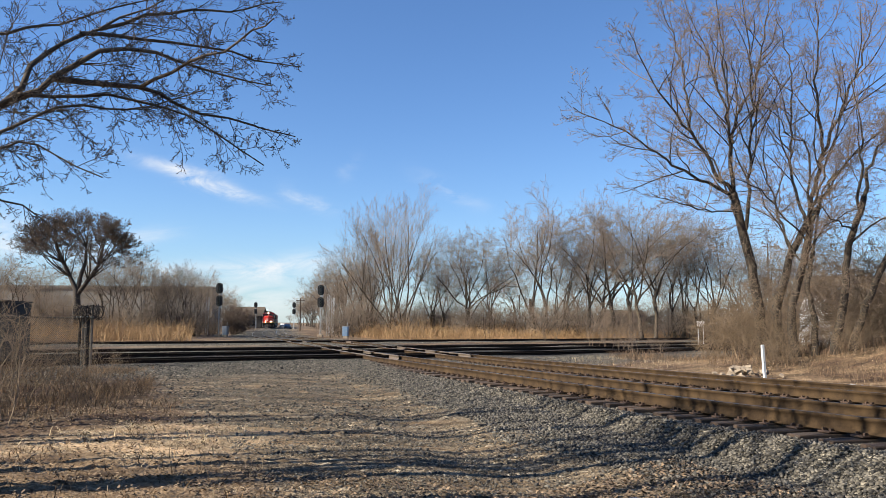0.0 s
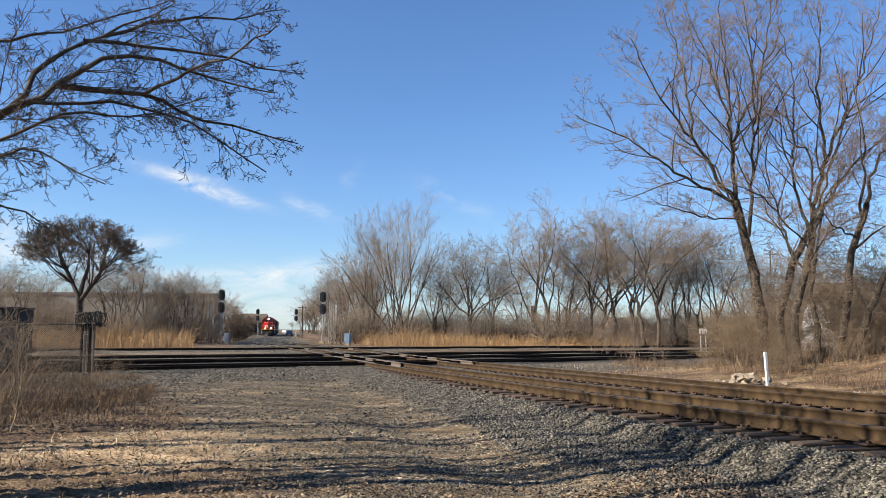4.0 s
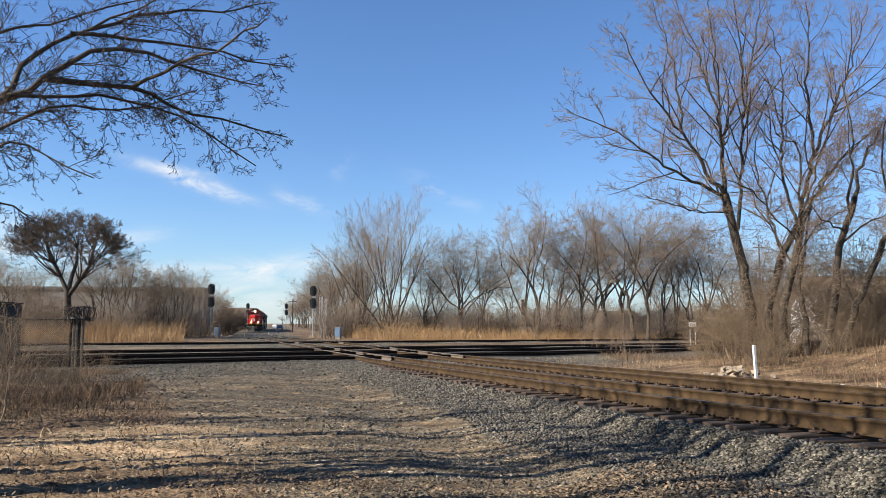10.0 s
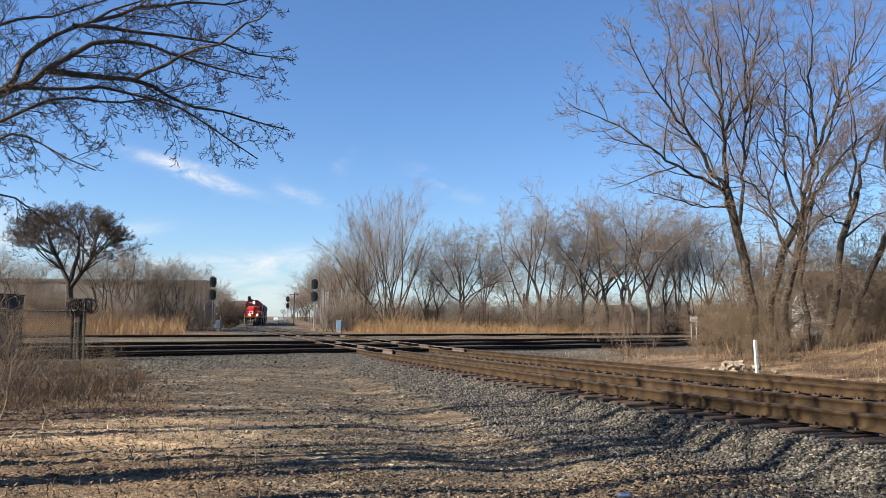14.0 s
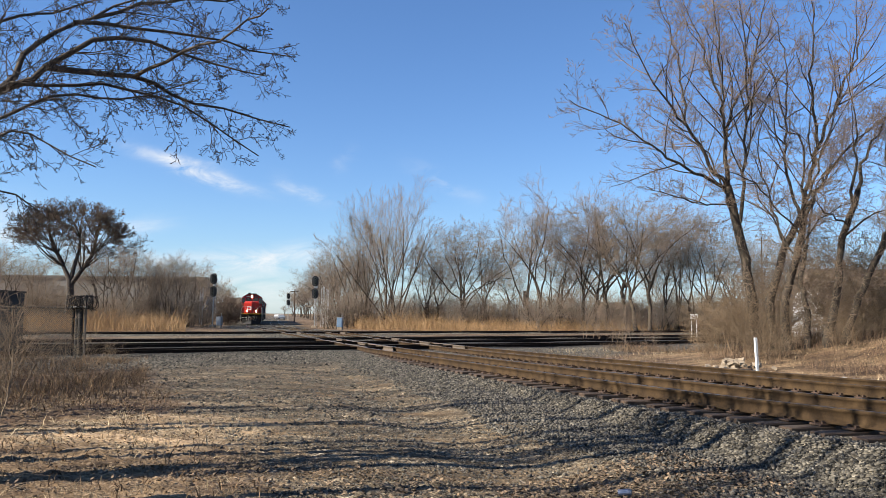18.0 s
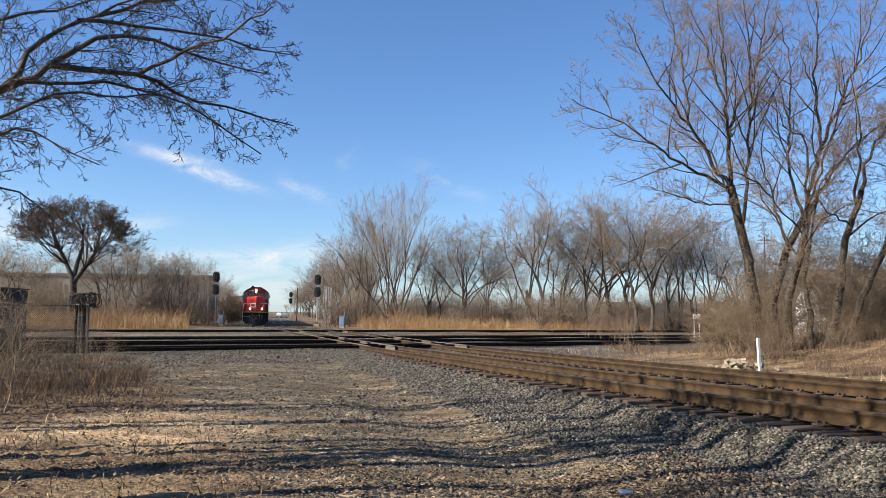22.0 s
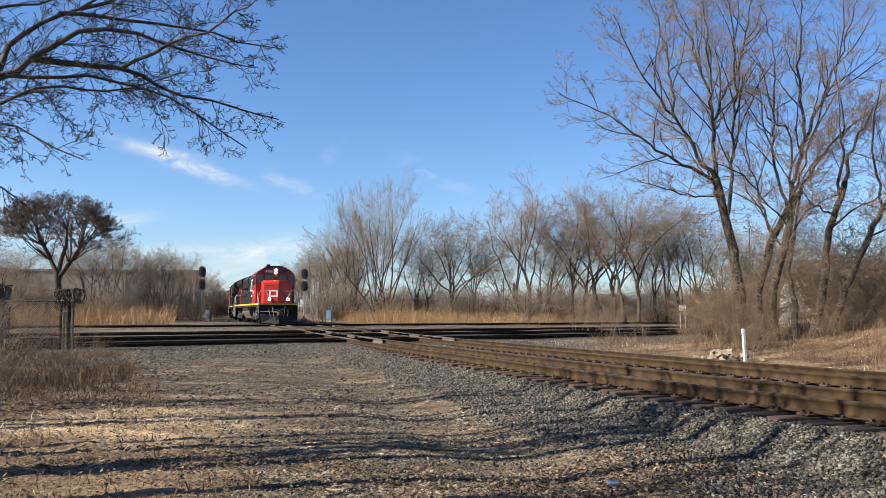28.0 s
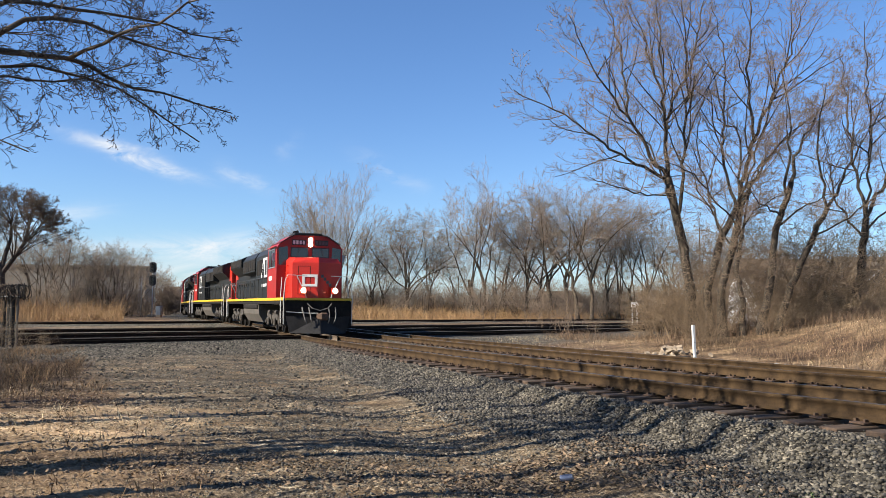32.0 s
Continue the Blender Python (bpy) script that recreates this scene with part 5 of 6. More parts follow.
for seed, (bx, by), girth, stem, limbs in CLUMP:
    g = Grower(seed * 7, 0.02, 1.2, 0.0045)
    bz = float(ground_z(bx, by))
    full = [(0, 0, -0.25), (0.02, 0, 0.3)]
    for a, b in zip([(0.02, 0, 0.3), *stem], stem):
        for t0 in (0.25, 0.5, 0.75, 1.0):
            full.append(tuple(p + (q - p) * t0 + g.r.gauss(0, 0.025) * (t0 < 1) for p, q in zip(a, b)))
    n = len(full) - 1
    g.tube(full, [girth * (1.5 if i == 0 else 1.12 if i == 1 else (1.0 - 0.3 * i / n) * g.r.uniform(0.95, 1.06)) for i in range(n + 1)], 12, g.wood)
    # short shoots along the trunk
    for q in full[4:] * 2:
        a = g.r.uniform(0, 6.28)
        g.branch(q, Vector((math.cos(a), math.sin(a), g.r.uniform(-0.3, 0.7))).normalized(), g.r.uniform(0.5, 1.6), 0.012, 0, SHOOT)
    for r0, *joints in limbs:
        long = sum((Vector(b) - Vector(a)).length for a, b in zip(joints, joints[1:]))
        g.limb(joints, r0 * 0.85, 0.012, ASH, int(5 + long * 1.7), 0.27 * long + 0.5, 0.045)
    plant(g.meshes(M_BARK, M_TWIG), "leafless multi-stemmed ash beside the rubble pile", "tree", Matrix.Translation((bx, by, bz)), group="clump of ash trees")
BRUSH = [tree_mesh(80 + i, habit(SHRUB, up=(-0.03, -0.02, 0.0), kids=(8, 5, 4), ratio=(0.6, 0.5, 0.5)), 3.4, 0.022, M_BARK, M_BRUSH, 1.0, 7, 0.05, 0.004) for i in range(3)]
for col, dist, sc in ((1268, 31, 0.75), (1282, 30, 0.85), (1300, 29.5, 0.85), (1250, 30.5, 0.5), (1315, 30, 0.8), (1335, 28.5, 0.7), (1362, 28, 0.65), (1385, 28.3, 0.5), (1495, 30, 0.55), (1235, 32, 0.4),
                      (1345, 27.0, 0.42), (1372, 26.8, 0.4), (1480, 26.8, 0.45), (1505, 27.5, 0.5), (1478, 30.5, 1.5), (1518, 30, 1.75), (1560, 31, 1.6), (1605, 32, 1.7), (1350, 31.5, 1.25), (1545, 34, 1.0), (1580, 37, 1.1), (1620, 35, 1.1), (1660, 38, 1.2), (1700, 36, 1.2), (1530, 29, 0.7), (1600, 28, 0.8), (1660, 29, 0.9), (1490, 52, 1.5), (1530, 46, 1.3), (1570, 55, 1.6), (1620, 50, 1.5), (1680, 48, 1.4)):
    plant(rt.choice(BRUSH), "leafless tangled brush round the ash trunks", "bush", at_ground(sight(col, dist), dist, rt.uniform(0, 6.28)), "bush", "brush under the ash trees", sc)
SAPLING = [tree_mesh(90 + i, habit(SHRUB, up=(0.06, 0.03, 0.0), kids=(8, 6, 4)), 3.2, 0.018, M_FARBARK, M_TWIG, 1.0, 3, 0.05, 0.004) for i in range(2)]
for col, dist, sc in ((1035, 60, 1.4), (960, 78, 1.6), (1090, 50, 1.0), (1105, 47, 0.9), (1060, 56, 1.0), (1150, 44, 0.7), (1120, 62, 1.2)):
    plant(rt.choice(SAPLING), "thin leafless sapling in the dry grass", "sapling", at_ground(sight(col, dist), dist, rt.uniform(0, 6.28)), "sapling", "saplings by the crossing tracks", sc)

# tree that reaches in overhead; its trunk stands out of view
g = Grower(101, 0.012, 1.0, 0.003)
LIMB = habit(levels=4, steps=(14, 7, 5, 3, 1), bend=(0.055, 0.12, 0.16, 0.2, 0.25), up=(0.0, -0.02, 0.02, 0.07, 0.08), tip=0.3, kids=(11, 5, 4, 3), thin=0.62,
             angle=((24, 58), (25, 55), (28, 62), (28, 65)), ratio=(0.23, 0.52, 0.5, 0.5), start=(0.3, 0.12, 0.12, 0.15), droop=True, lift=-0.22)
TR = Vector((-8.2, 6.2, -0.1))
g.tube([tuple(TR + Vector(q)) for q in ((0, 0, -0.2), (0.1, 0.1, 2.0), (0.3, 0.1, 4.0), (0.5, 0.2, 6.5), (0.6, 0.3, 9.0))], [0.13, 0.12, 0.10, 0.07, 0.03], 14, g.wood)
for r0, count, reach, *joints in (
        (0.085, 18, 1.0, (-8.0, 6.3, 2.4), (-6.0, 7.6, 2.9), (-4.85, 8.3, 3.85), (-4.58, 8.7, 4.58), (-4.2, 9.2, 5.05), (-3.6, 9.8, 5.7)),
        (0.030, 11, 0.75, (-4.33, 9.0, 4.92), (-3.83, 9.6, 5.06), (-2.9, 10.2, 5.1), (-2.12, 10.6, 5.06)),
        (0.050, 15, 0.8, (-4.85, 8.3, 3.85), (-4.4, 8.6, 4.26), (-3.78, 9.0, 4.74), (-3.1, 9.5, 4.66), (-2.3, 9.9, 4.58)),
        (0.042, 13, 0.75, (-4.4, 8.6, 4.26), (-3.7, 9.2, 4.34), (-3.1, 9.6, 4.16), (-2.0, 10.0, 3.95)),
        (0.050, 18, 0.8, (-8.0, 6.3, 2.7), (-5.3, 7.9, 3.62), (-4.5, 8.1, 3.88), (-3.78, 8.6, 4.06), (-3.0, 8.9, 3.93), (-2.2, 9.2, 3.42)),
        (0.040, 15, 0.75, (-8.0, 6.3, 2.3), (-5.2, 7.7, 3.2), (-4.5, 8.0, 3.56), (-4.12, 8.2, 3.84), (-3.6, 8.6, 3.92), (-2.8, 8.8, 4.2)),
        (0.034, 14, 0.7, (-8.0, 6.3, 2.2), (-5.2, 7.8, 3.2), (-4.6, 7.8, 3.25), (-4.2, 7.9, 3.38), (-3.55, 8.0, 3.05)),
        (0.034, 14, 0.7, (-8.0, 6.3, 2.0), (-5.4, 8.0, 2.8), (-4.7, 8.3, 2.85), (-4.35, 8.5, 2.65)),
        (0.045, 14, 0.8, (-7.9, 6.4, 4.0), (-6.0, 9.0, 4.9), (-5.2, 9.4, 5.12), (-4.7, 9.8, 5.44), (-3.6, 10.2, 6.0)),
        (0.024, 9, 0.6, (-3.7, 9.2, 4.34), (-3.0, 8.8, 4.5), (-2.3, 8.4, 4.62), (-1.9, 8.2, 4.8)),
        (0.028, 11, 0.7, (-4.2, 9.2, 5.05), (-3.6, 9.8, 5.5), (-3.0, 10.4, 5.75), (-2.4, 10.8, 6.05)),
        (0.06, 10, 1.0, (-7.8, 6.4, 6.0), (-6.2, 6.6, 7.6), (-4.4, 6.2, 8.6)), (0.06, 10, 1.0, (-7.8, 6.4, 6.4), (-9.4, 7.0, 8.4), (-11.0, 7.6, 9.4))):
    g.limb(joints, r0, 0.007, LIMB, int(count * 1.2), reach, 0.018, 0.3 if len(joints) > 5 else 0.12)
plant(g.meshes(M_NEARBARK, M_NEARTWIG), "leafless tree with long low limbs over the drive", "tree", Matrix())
# slender trees out of view beside it, whose shadows lie across the drive
POLE = habit(ASH, levels=3, steps=(18, 6, 4, 2), bend=(0.045, 0.13, 0.18, 0.22), kids=(6, 4, 3), ratio=(0.15, 0.42, 0.42), start=(0.6, 0.2, 0.15), tip=0.35)
SLIM = [tree_mesh(95 + i, POLE, 12.0, (0.072, 0.09, 0.13)[i], M_NEARBARK, M_NEARTWIG) for i in range(3)]
SLIM.append(tree_mesh(99, habit(POLE, kids=(13, 6, 4), ratio=(0.24, 0.45, 0.45), start=(0.4, 0.15, 0.1)), 11.0, 0.10, M_NEARBARK, M_NEARTWIG, 1.5))
for k, (x, y, kind, sc) in enumerate(((-6.0, 3.4, 3, 1.0), (-5.6, 2.4, 3, 1.1), (-6.6, 4.2, 3, 0.9), (-4.6, 1.6, 3, 1.0), (-7.0, 5.3, 2, 1.0), (-7.6, 6.6, 0, 1.0), (-7.8, 7.2, 1, 0.9), (-8.3, 7.75, 0, 1.1), (-9.0, 8.0, 1, 1.0),
                                      (-9.4, 8.7, 0, 1.1), (-10.2, 9.0, 1, 1.1), (-11.0, 9.8, 0, 1.2), (-11.8, 10.0, 1, 1.2), (-12.5, 10.2, 0, 1.2), (-13.0, 11.2, 1, 1.1), (-13.5, 12.3, 0, 1.2))):
    plant(SLIM[kind], "slender leafless tree beside the drive", "tree", at_ground(x, y, k * 1.3), group="slender trees by the drive", scale=sc)
# fuller trees further left, which shade the fence and the verge
for k, (x, y) in enumerate(((-15.5, 11.0), (-16.5, 13.0), (-15.0, 14.2), (-17.5, 16.0), (-19.0, 18.5))):
    plant(BRUSH[k % 3], "leafless bushy tree beside the fence", "tree", at_ground(x, y, k * 1.7), group="bushy trees by the fence", scale=(1.9, 1.5, 2.1, 1.7, 2.2)[k])


# dry grass and reeds
def blades(name, mat, seed, xs, ys, high, width, lean=0.35, label="", flat=0.0):
    r = np.random.RandomState(seed)
    n = len(xs)
    zs = ground_z(xs, ys)
    h = high * r.uniform(0.45, 1.25, n) * np.clip(0.8 + 1.1 * wobble(xs, ys, 0.9, seed), 0.35, 1.7)
    a, b = r.uniform(0, 6.28, n), r.uniform(0, 6.28, n)
    w = width * r.uniform(0.6, 1.3, n)
    side = np.stack([np.cos(a), np.sin(a), np.zeros(n)], 1) * w[:, None]
    base = np.stack([xs, ys, zs - 0.01], 1)
    lie = r.uniform(0, 1, n) < flat
    le = np.where(lie, 1.3, lean * r.uniform(0.2, 1.6, n))
    up = np.where(lie, r.uniform(0.03, 0.2, n), 1.0)
    bend = np.stack([np.cos(b), np.sin(b), np.zeros(n)], 1) * (h * le)[:, None]
    mid = base + bend * 0.35 + np.array([0, 0, 1]) * (h * 0.6 * up)[:, None]
    tip = base + bend + np.array([0, 0, 1]) * (h * up * r.uniform(0.7, 1.0, n))[:, None]
    v = np.stack([base - side, base + side, mid + side * 0.8, mid - side * 0.8, tip + side * 0.15, tip - side * 0.15], 1).reshape(-1, 3)
    o = np.arange(n)[:, None] * 6
    f = np.concatenate([o + np.array([0, 1, 2, 3]), o + np.array([3, 2, 4, 5])])
    return tagged(new(name, raw_mesh(name, v, f, mat)), label, "grass", kind="stuff")


rg = np.random.RandomState(21)


def scatter(n, x0, x1, y0, y1, keep):
    x, y = rg.uniform(x0, x1, n), rg.uniform(y0, y1, n)
    ok = keep(x, y)
    return x[ok], y[ok]


def reed_zone(x, y):
    u, _ = line_uv(x, y)
    _, w = cross_uv(x, y)
    right = (u > GAP + 8.0) & (w > 37) & (w < 62) & (x / y * 1420 > -180)
    left = (u < -8) & (w > 34) & (w < 60)
    return (right | left) & (wobble(x, y, 0.25, 8) > -0.7)


x, y = scatter(430000, -75, 95, 25, 125, reed_zone)
blades("tall_dry_reeds", M_REED, 22, x, y, 1.6, 0.009, 0.95, "band of tall tan reeds along the crossing tracks")


def thicket_zone(x, y):
    col = x / y * 1420 + 781
    return ((col > 570) & (y > 116 + 6 * wobble(x, y, 0.1, 9)) & (y < 140)) | ((col < 372) & (y > 112) & (y < 140)) | ((col > 1330) & (y > 70) & (y < 78) & (wobble(x, y, 0.4, 10) > -0.3))


x, y = scatter(90000, -95, 140, 68, 140, thicket_zone)
blades("far_thicket", M_THICKET, 20, x, y, 3.0, 0.018, 0.7, "dense leafless thicket under the far trees")


def left_verge(x, y):
    return (x < -1.6 - 0.45 * np.maximum(y - 7.5, 0) + 0.7 * wobble(x, y, 1.3, 4) + 0.5 * wobble(x, y, 4.0, 14)) & (cross_uv(x, y)[1] < -3.0)


# matted straw on the left verge, thinning to the drive, with a bright patch and darker weeds behind
x, y = scatter(70000, -12, -0.8, 6.2, 16, lambda x, y: left_verge(x, y) & (wobble(x, y, 2.4, 31) > -0.25))
blades("matted_straw", M_STRAW, 23, x, y, 0.13, 0.0032, 1.0, "matted dry straw beside the gravel drive", 0.985)
x, y = scatter(50000, -12, -0.8, 6.2, 16, lambda x, y: left_verge(x, y) & (wobble(x, y, 3.0, 37) > -0.2))
blades("brown_litter", M_WEED, 38, x, y, 0.13, 0.0042, 1.0, "broken brown stalks in the dry verge", 0.9)
x, y = scatter(22000, -6.5, -2.0, 9.2, 13.0, lambda x, y: ((x + 4.1) / 1.9) ** 2 + ((y - 11.0) / 1.5) ** 2 < 1 + 0.5 * wobble(x, y, 1.8, 32))
blades("flattened_straw", M_STRAW, 30, x, y, 0.19, 0.005, 0.9, "flattened pale straw patch beside the gravel drive", 0.99)
x, y = scatter(60000, -20, -3, 12.5, 34, left_verge)
blades("dead_grass", M_WEED, 24, x, y, 0.17, 0.007, 0.9, "dead brown grass beside the gravel drive", 0.8)
x, y = scatter(60000, -16, -2.2, 6.4, 27, lambda x, y: left_verge(x, y) & (wobble(x, y, 1.5, 33) + 0.10 * np.minimum(y - 13.5, 2) > 0.12) & (x < -0.36 * y - 0.2))
blades("dead_weeds", M_WEED, 25, x, y, 0.34, 0.0032, 0.9, "tall dead weeds at the edge of the drive")
x, y = scatter(26000, -6, 6, 6.5, 34, lambda x, y: (line_uv(x, y)[0] < -3.2) & (wobble(x, y, 0.8, 36) > 0.05) & ~left_verge(x, y))
blades("sparse_grass", M_STRAW, 26, x, y, 0.08, 0.003, 0.9, "sparse trampled straw on the drive", 0.995)


def right_bank(x, y):
    u, _ = line_uv(x, y)
    return (u > GAP + 3.0 + 0.5 * wobble(x, y, 1.1, 6)) & (cross_uv(x, y)[1] < -3.0)


x, y = scatter(52000, 4, 30, 10, 42, lambda x, y: right_bank(x, y) & (wobble(x, y, 0.9, 45) > -0.35))
blades("dry_bank_grass", M_STRAW, 27, x, y, 0.12, 0.006, 0.8, "dry tan grass on the bank by the tracks", 0.8)
x, y = scatter(40000, 4, 30, 10, 42, lambda x, y: right_bank(x, y) & (wobble(x, y, 2.2, 46) > -0.1))
blades("brown_bank_litter", M_WEED, 47, x, y, 0.15, 0.007, 0.9, "broken brown stalks on the bank by the tracks", 0.75)
x, y = scatter(22000, 12, 32, 27, 44, lambda x, y: (x / y * 1420 > 560) & right_bank(x, y) & (wobble(x, y, 0.8, 48) > -0.3))
blades("rusty_tall_weeds", M_BANKWEED, 49, x, y, 1.0, 0.006, 0.5, "tall rusty weeds behind the ash trees")
x, y = scatter(60000, 8, 34, 12, 42, lambda x, y: right_bank(x, y) & (line_uv(x, y)[0] > GAP + 5.5) & (wobble(x, y, 0.6, 40) > -0.1))
blades("tall_bank_weeds", M_BANKWEED, 28, x, y, 0.42, 0.005, 0.8, "tall rusty-brown dead weeds on the mound")
x, y = scatter(5200, -5, 4.2, 6.0, 6.9, lambda x, y: wobble(x, y, 2.0, 41) > 0.15)
blades("green_grass", M_GREEN, 29, x, y, 0.05, 0.003, 0.7, "short green grass at the near edge of the drive")

# saplings and weeds at the fence
DARKSAP = [tree_mesh(92 + i, habit(SHRUB, up=(0.06, 0.03, 0.0), kids=(5, 4, 3)), 3.2, 0.018, M_DARKBARK, M_BRUSH, 1.0, 3, 0.05, 0.003) for i in range(2)]
for col, dist, sc in ((20, 13, 0.6), (-20, 12, 0.8), (100, 19, 0.6), (130, 24, 0.5), (40, 20, 0.9), (175, 22, 0.4), (205, 21, 0.35), (5, 17, 1.0), (150, 20, 0.45)):
    plant(rt.choice(DARKSAP), "thin leafless sapling among dead weeds by the fence", "sapling", at_ground(sight(col, dist), dist, rt.uniform(0, 6.28)), "sapling", "saplings by the fence", sc)

STEM = habit(SHRUB, levels=2, steps=(8, 4, 2), bend=(0.06, 0.16, 0.2), up=(-0.01, 0.02, 0.0), kids=(9, 4), ratio=(0.34, 0.45), start=(0.25, 0.15), tip=0.3)
LEANING = []
for k in range(3):
    g = Grower(120 + k, 0.05, 1.0, 0.0045)
    for j in range(4):
        a = 0.5 + j * 1.9 + k
        g.branch((0.12 * math.cos(a), 0.12 * math.sin(a), -0.05), Vector((0.45 * math.cos(a), 0.3 * math.sin(a), 1)).normalized(), g.r.uniform(1.8, 3.0), 0.017, 0, STEM)
    LEANING.append(g.meshes(M_BARK, M_BRUSH))
for k, (col, dist, sc) in enumerate(((-8, 17, 0.8), (30, 20, 0.75), (-55, 15, 0.9), (120, 22, 0.35), (185, 24, 0.35), (-95, 16, 1.2))):
    plant(LEANING[k % 3], "leaning bare shoots tangled before the fence", "shrub", at_ground(sight(col, dist), dist, k * 1.1), "shrub", "bare shrubs before the fence", sc)


# loose stones: ballast on the shoulders and along the crossing tracks
def stones(name, mat, seed, xs, ys, size, label):
    r = np.random.RandomState(seed)
    n = len(xs)
    oct_ = np.array([(1, 0, 0), (-1, 0, 0), (0, 1, 0), (0, -1, 0), (0, 0, 1), (0, 0, -1), (0.62, 0.62, 0.5), (-0.62, -0.55, 0.55)])
    tri = np.array([(0, 6, 4), (6, 2, 4), (0, 2, 6), (2, 1, 4), (1, 7, 4), (7, 3, 4), (1, 3, 7), (3, 0, 4), (2, 0, 5), (1, 2, 5), (3, 1, 5), (0, 3, 5)])
    s = size * r.lognormal(0, 0.25, n)
    v = oct_[None] * (s[:, None, None] * r.uniform(0.5, 1.2, (n, 8, 1)))
    a = r.uniform(0, 6.28, n)
    c, d = np.cos(a), np.sin(a)
    tilt = r.uniform(-0.8, 0.8, n)
    ct, st = np.cos(tilt), np.sin(tilt)
    y1, z1 = v[..., 1] * ct[:, None] - v[..., 2] * st[:, None], v[..., 1] * st[:, None] + v[..., 2] * ct[:, None]
    x2, y2 = v[..., 0] * c[:, None] - y1 * d[:, None], v[..., 0] * d[:, None] + y1 * c[:, None]
    z0 = ground_z(xs, ys) + s * r.uniform(-0.1, 0.45, n)
    v = np.stack([x2 + xs[:, None], y2 + ys[:, None], z1 * 0.8 + z0[:, None]], -1).reshape(-1, 3)
    f = (np.arange(n)[:, None, None] * 8 + tri[None]).reshape(-1, 3)
    return tagged(new(name, raw_mesh(name, v, f, mat)), label, "stones", kind="stuff")


def shoulder(x, y):
    u, _ = line_uv(x, y)
    return (u > -3.7 + 0.7 * wobble(x, y, 1.3, 4)) & (u < -1.34) & (x < 12)


x, y = scatter(120000, -8, 9, 6.0, 17, shoulder)
stones("ballast_stones", M_STONE, 51, x, y, 0.0235, "grey crushed-stone ballast on the track shoulder")
x, y = scatter(50000, -9, 6, 17, 36, shoulder)
stones("ballast_stones", M_STONE, 52, x, y, 0.028, "grey crushed-stone ballast on the track shoulder")
x, y = scatter(52000, -18, 12, 20, 44, lambda x, y: (cross_uv(x, y)[1] < -0.9) & (cross_uv(x, y)[1] > -9.0 + 2.4 * wobble(x, y, 1.3, 4)) & (line_uv(x, y)[0] < -1.3))
stones("ballast_stones", M_STONE, 53, x, y, 0.032, "grey crushed-stone ballast beside the crossing tracks")
x, y = scatter(26000, -2, 12, 6, 30, lambda x, y: (np.abs(line_uv(x, y)[0] - GAP / 2) < GAP / 2 + 1.0))
stones("ballast_stones", M_STONE, 54, x, y, 0.022, "grey crushed-stone ballast between the ties")
x, y = scatter(85000, -6, 5, 6.2, 24, lambda x, y: (line_uv(x, y)[0] < -3.6) & ~left_verge(x, y) & (wobble(x, y, 1.7, 56) > -0.25))
stones("drive_pebbles", M_STONE, 55, x, y, 0.0125, "loose pebbles on the gravel drive")

x, y = scatter(9000, -8, 5, 8.5, 30, lambda x, y: (line_uv(x, y)[0] < -3.2) & ~left_verge(x, y) & (wobble(x, y, 1.2, 57) > -0.3))
stones("drive_stones", M_STONE, 58, x, y, 0.026, "scattered crushed stones on the gravel drive")


# fallen leaves
def leaves(name, seed, xs, ys, size, label):
    r = np.random.RandomState(seed)
    n = len(xs)
    a, t1, t2 = r.uniform(0, 6.28, n), r.uniform(-0.6, 0.6, n), r.uniform(-0.5, 0.5, n)
    s = size * r.uniform(0.6, 1.4, n)
    ux, uy = np.cos(a) * s, np.sin(a) * s
    z = ground_z(xs, ys) + 0.012 + r.uniform(0, 0.03, n)
    p = np.stack([xs, ys, z], 1)
    du = np.stack([ux, uy, t1 * s], 1)
    dv = np.stack([-uy, ux, t2 * s], 1) * 0.55
    curl = np.array([0, 0, 1]) * (s * r.uniform(-0.3, 0.5, n))[:, None]
    v = np.stack([p - du, p - du * 0.1 - dv + curl, p + du, p + du * 0.1 + dv + curl], 1).reshape(-1, 3)
    return tagged(new(name, raw_mesh(name, v, np.arange(n * 4).reshape(-1, 4), M_LEAF)), label, "leaves", kind="stuff")


x, y = scatter(12000, 0.5, 6, 6.0, 11, lambda x, y: (line_uv(x, y)[0] < -2.6) & (wobble(x, y, 1.1, 61) + 0.16 * (x - 2.5) > 0.05))
leaves("fallen_leaves", 62, x, y, 0.024, "curled brown leaves at the foot of the ballast")
x, y = scatter(12000, -12, -1, 6.4, 18, left_verge)
leaves("fallen_leaves", 63, x, y, 0.024, "curled brown leaves in the dry verge")
x, y = scatter(5000, -3.5, 3.5, 6.0, 8.6, lambda x, y: wobble(x, y, 1.9, 65) > 0.05)
leaves("fallen_leaves", 64, x, y, 0.022, "scattered dry leaves on the gravel drive")


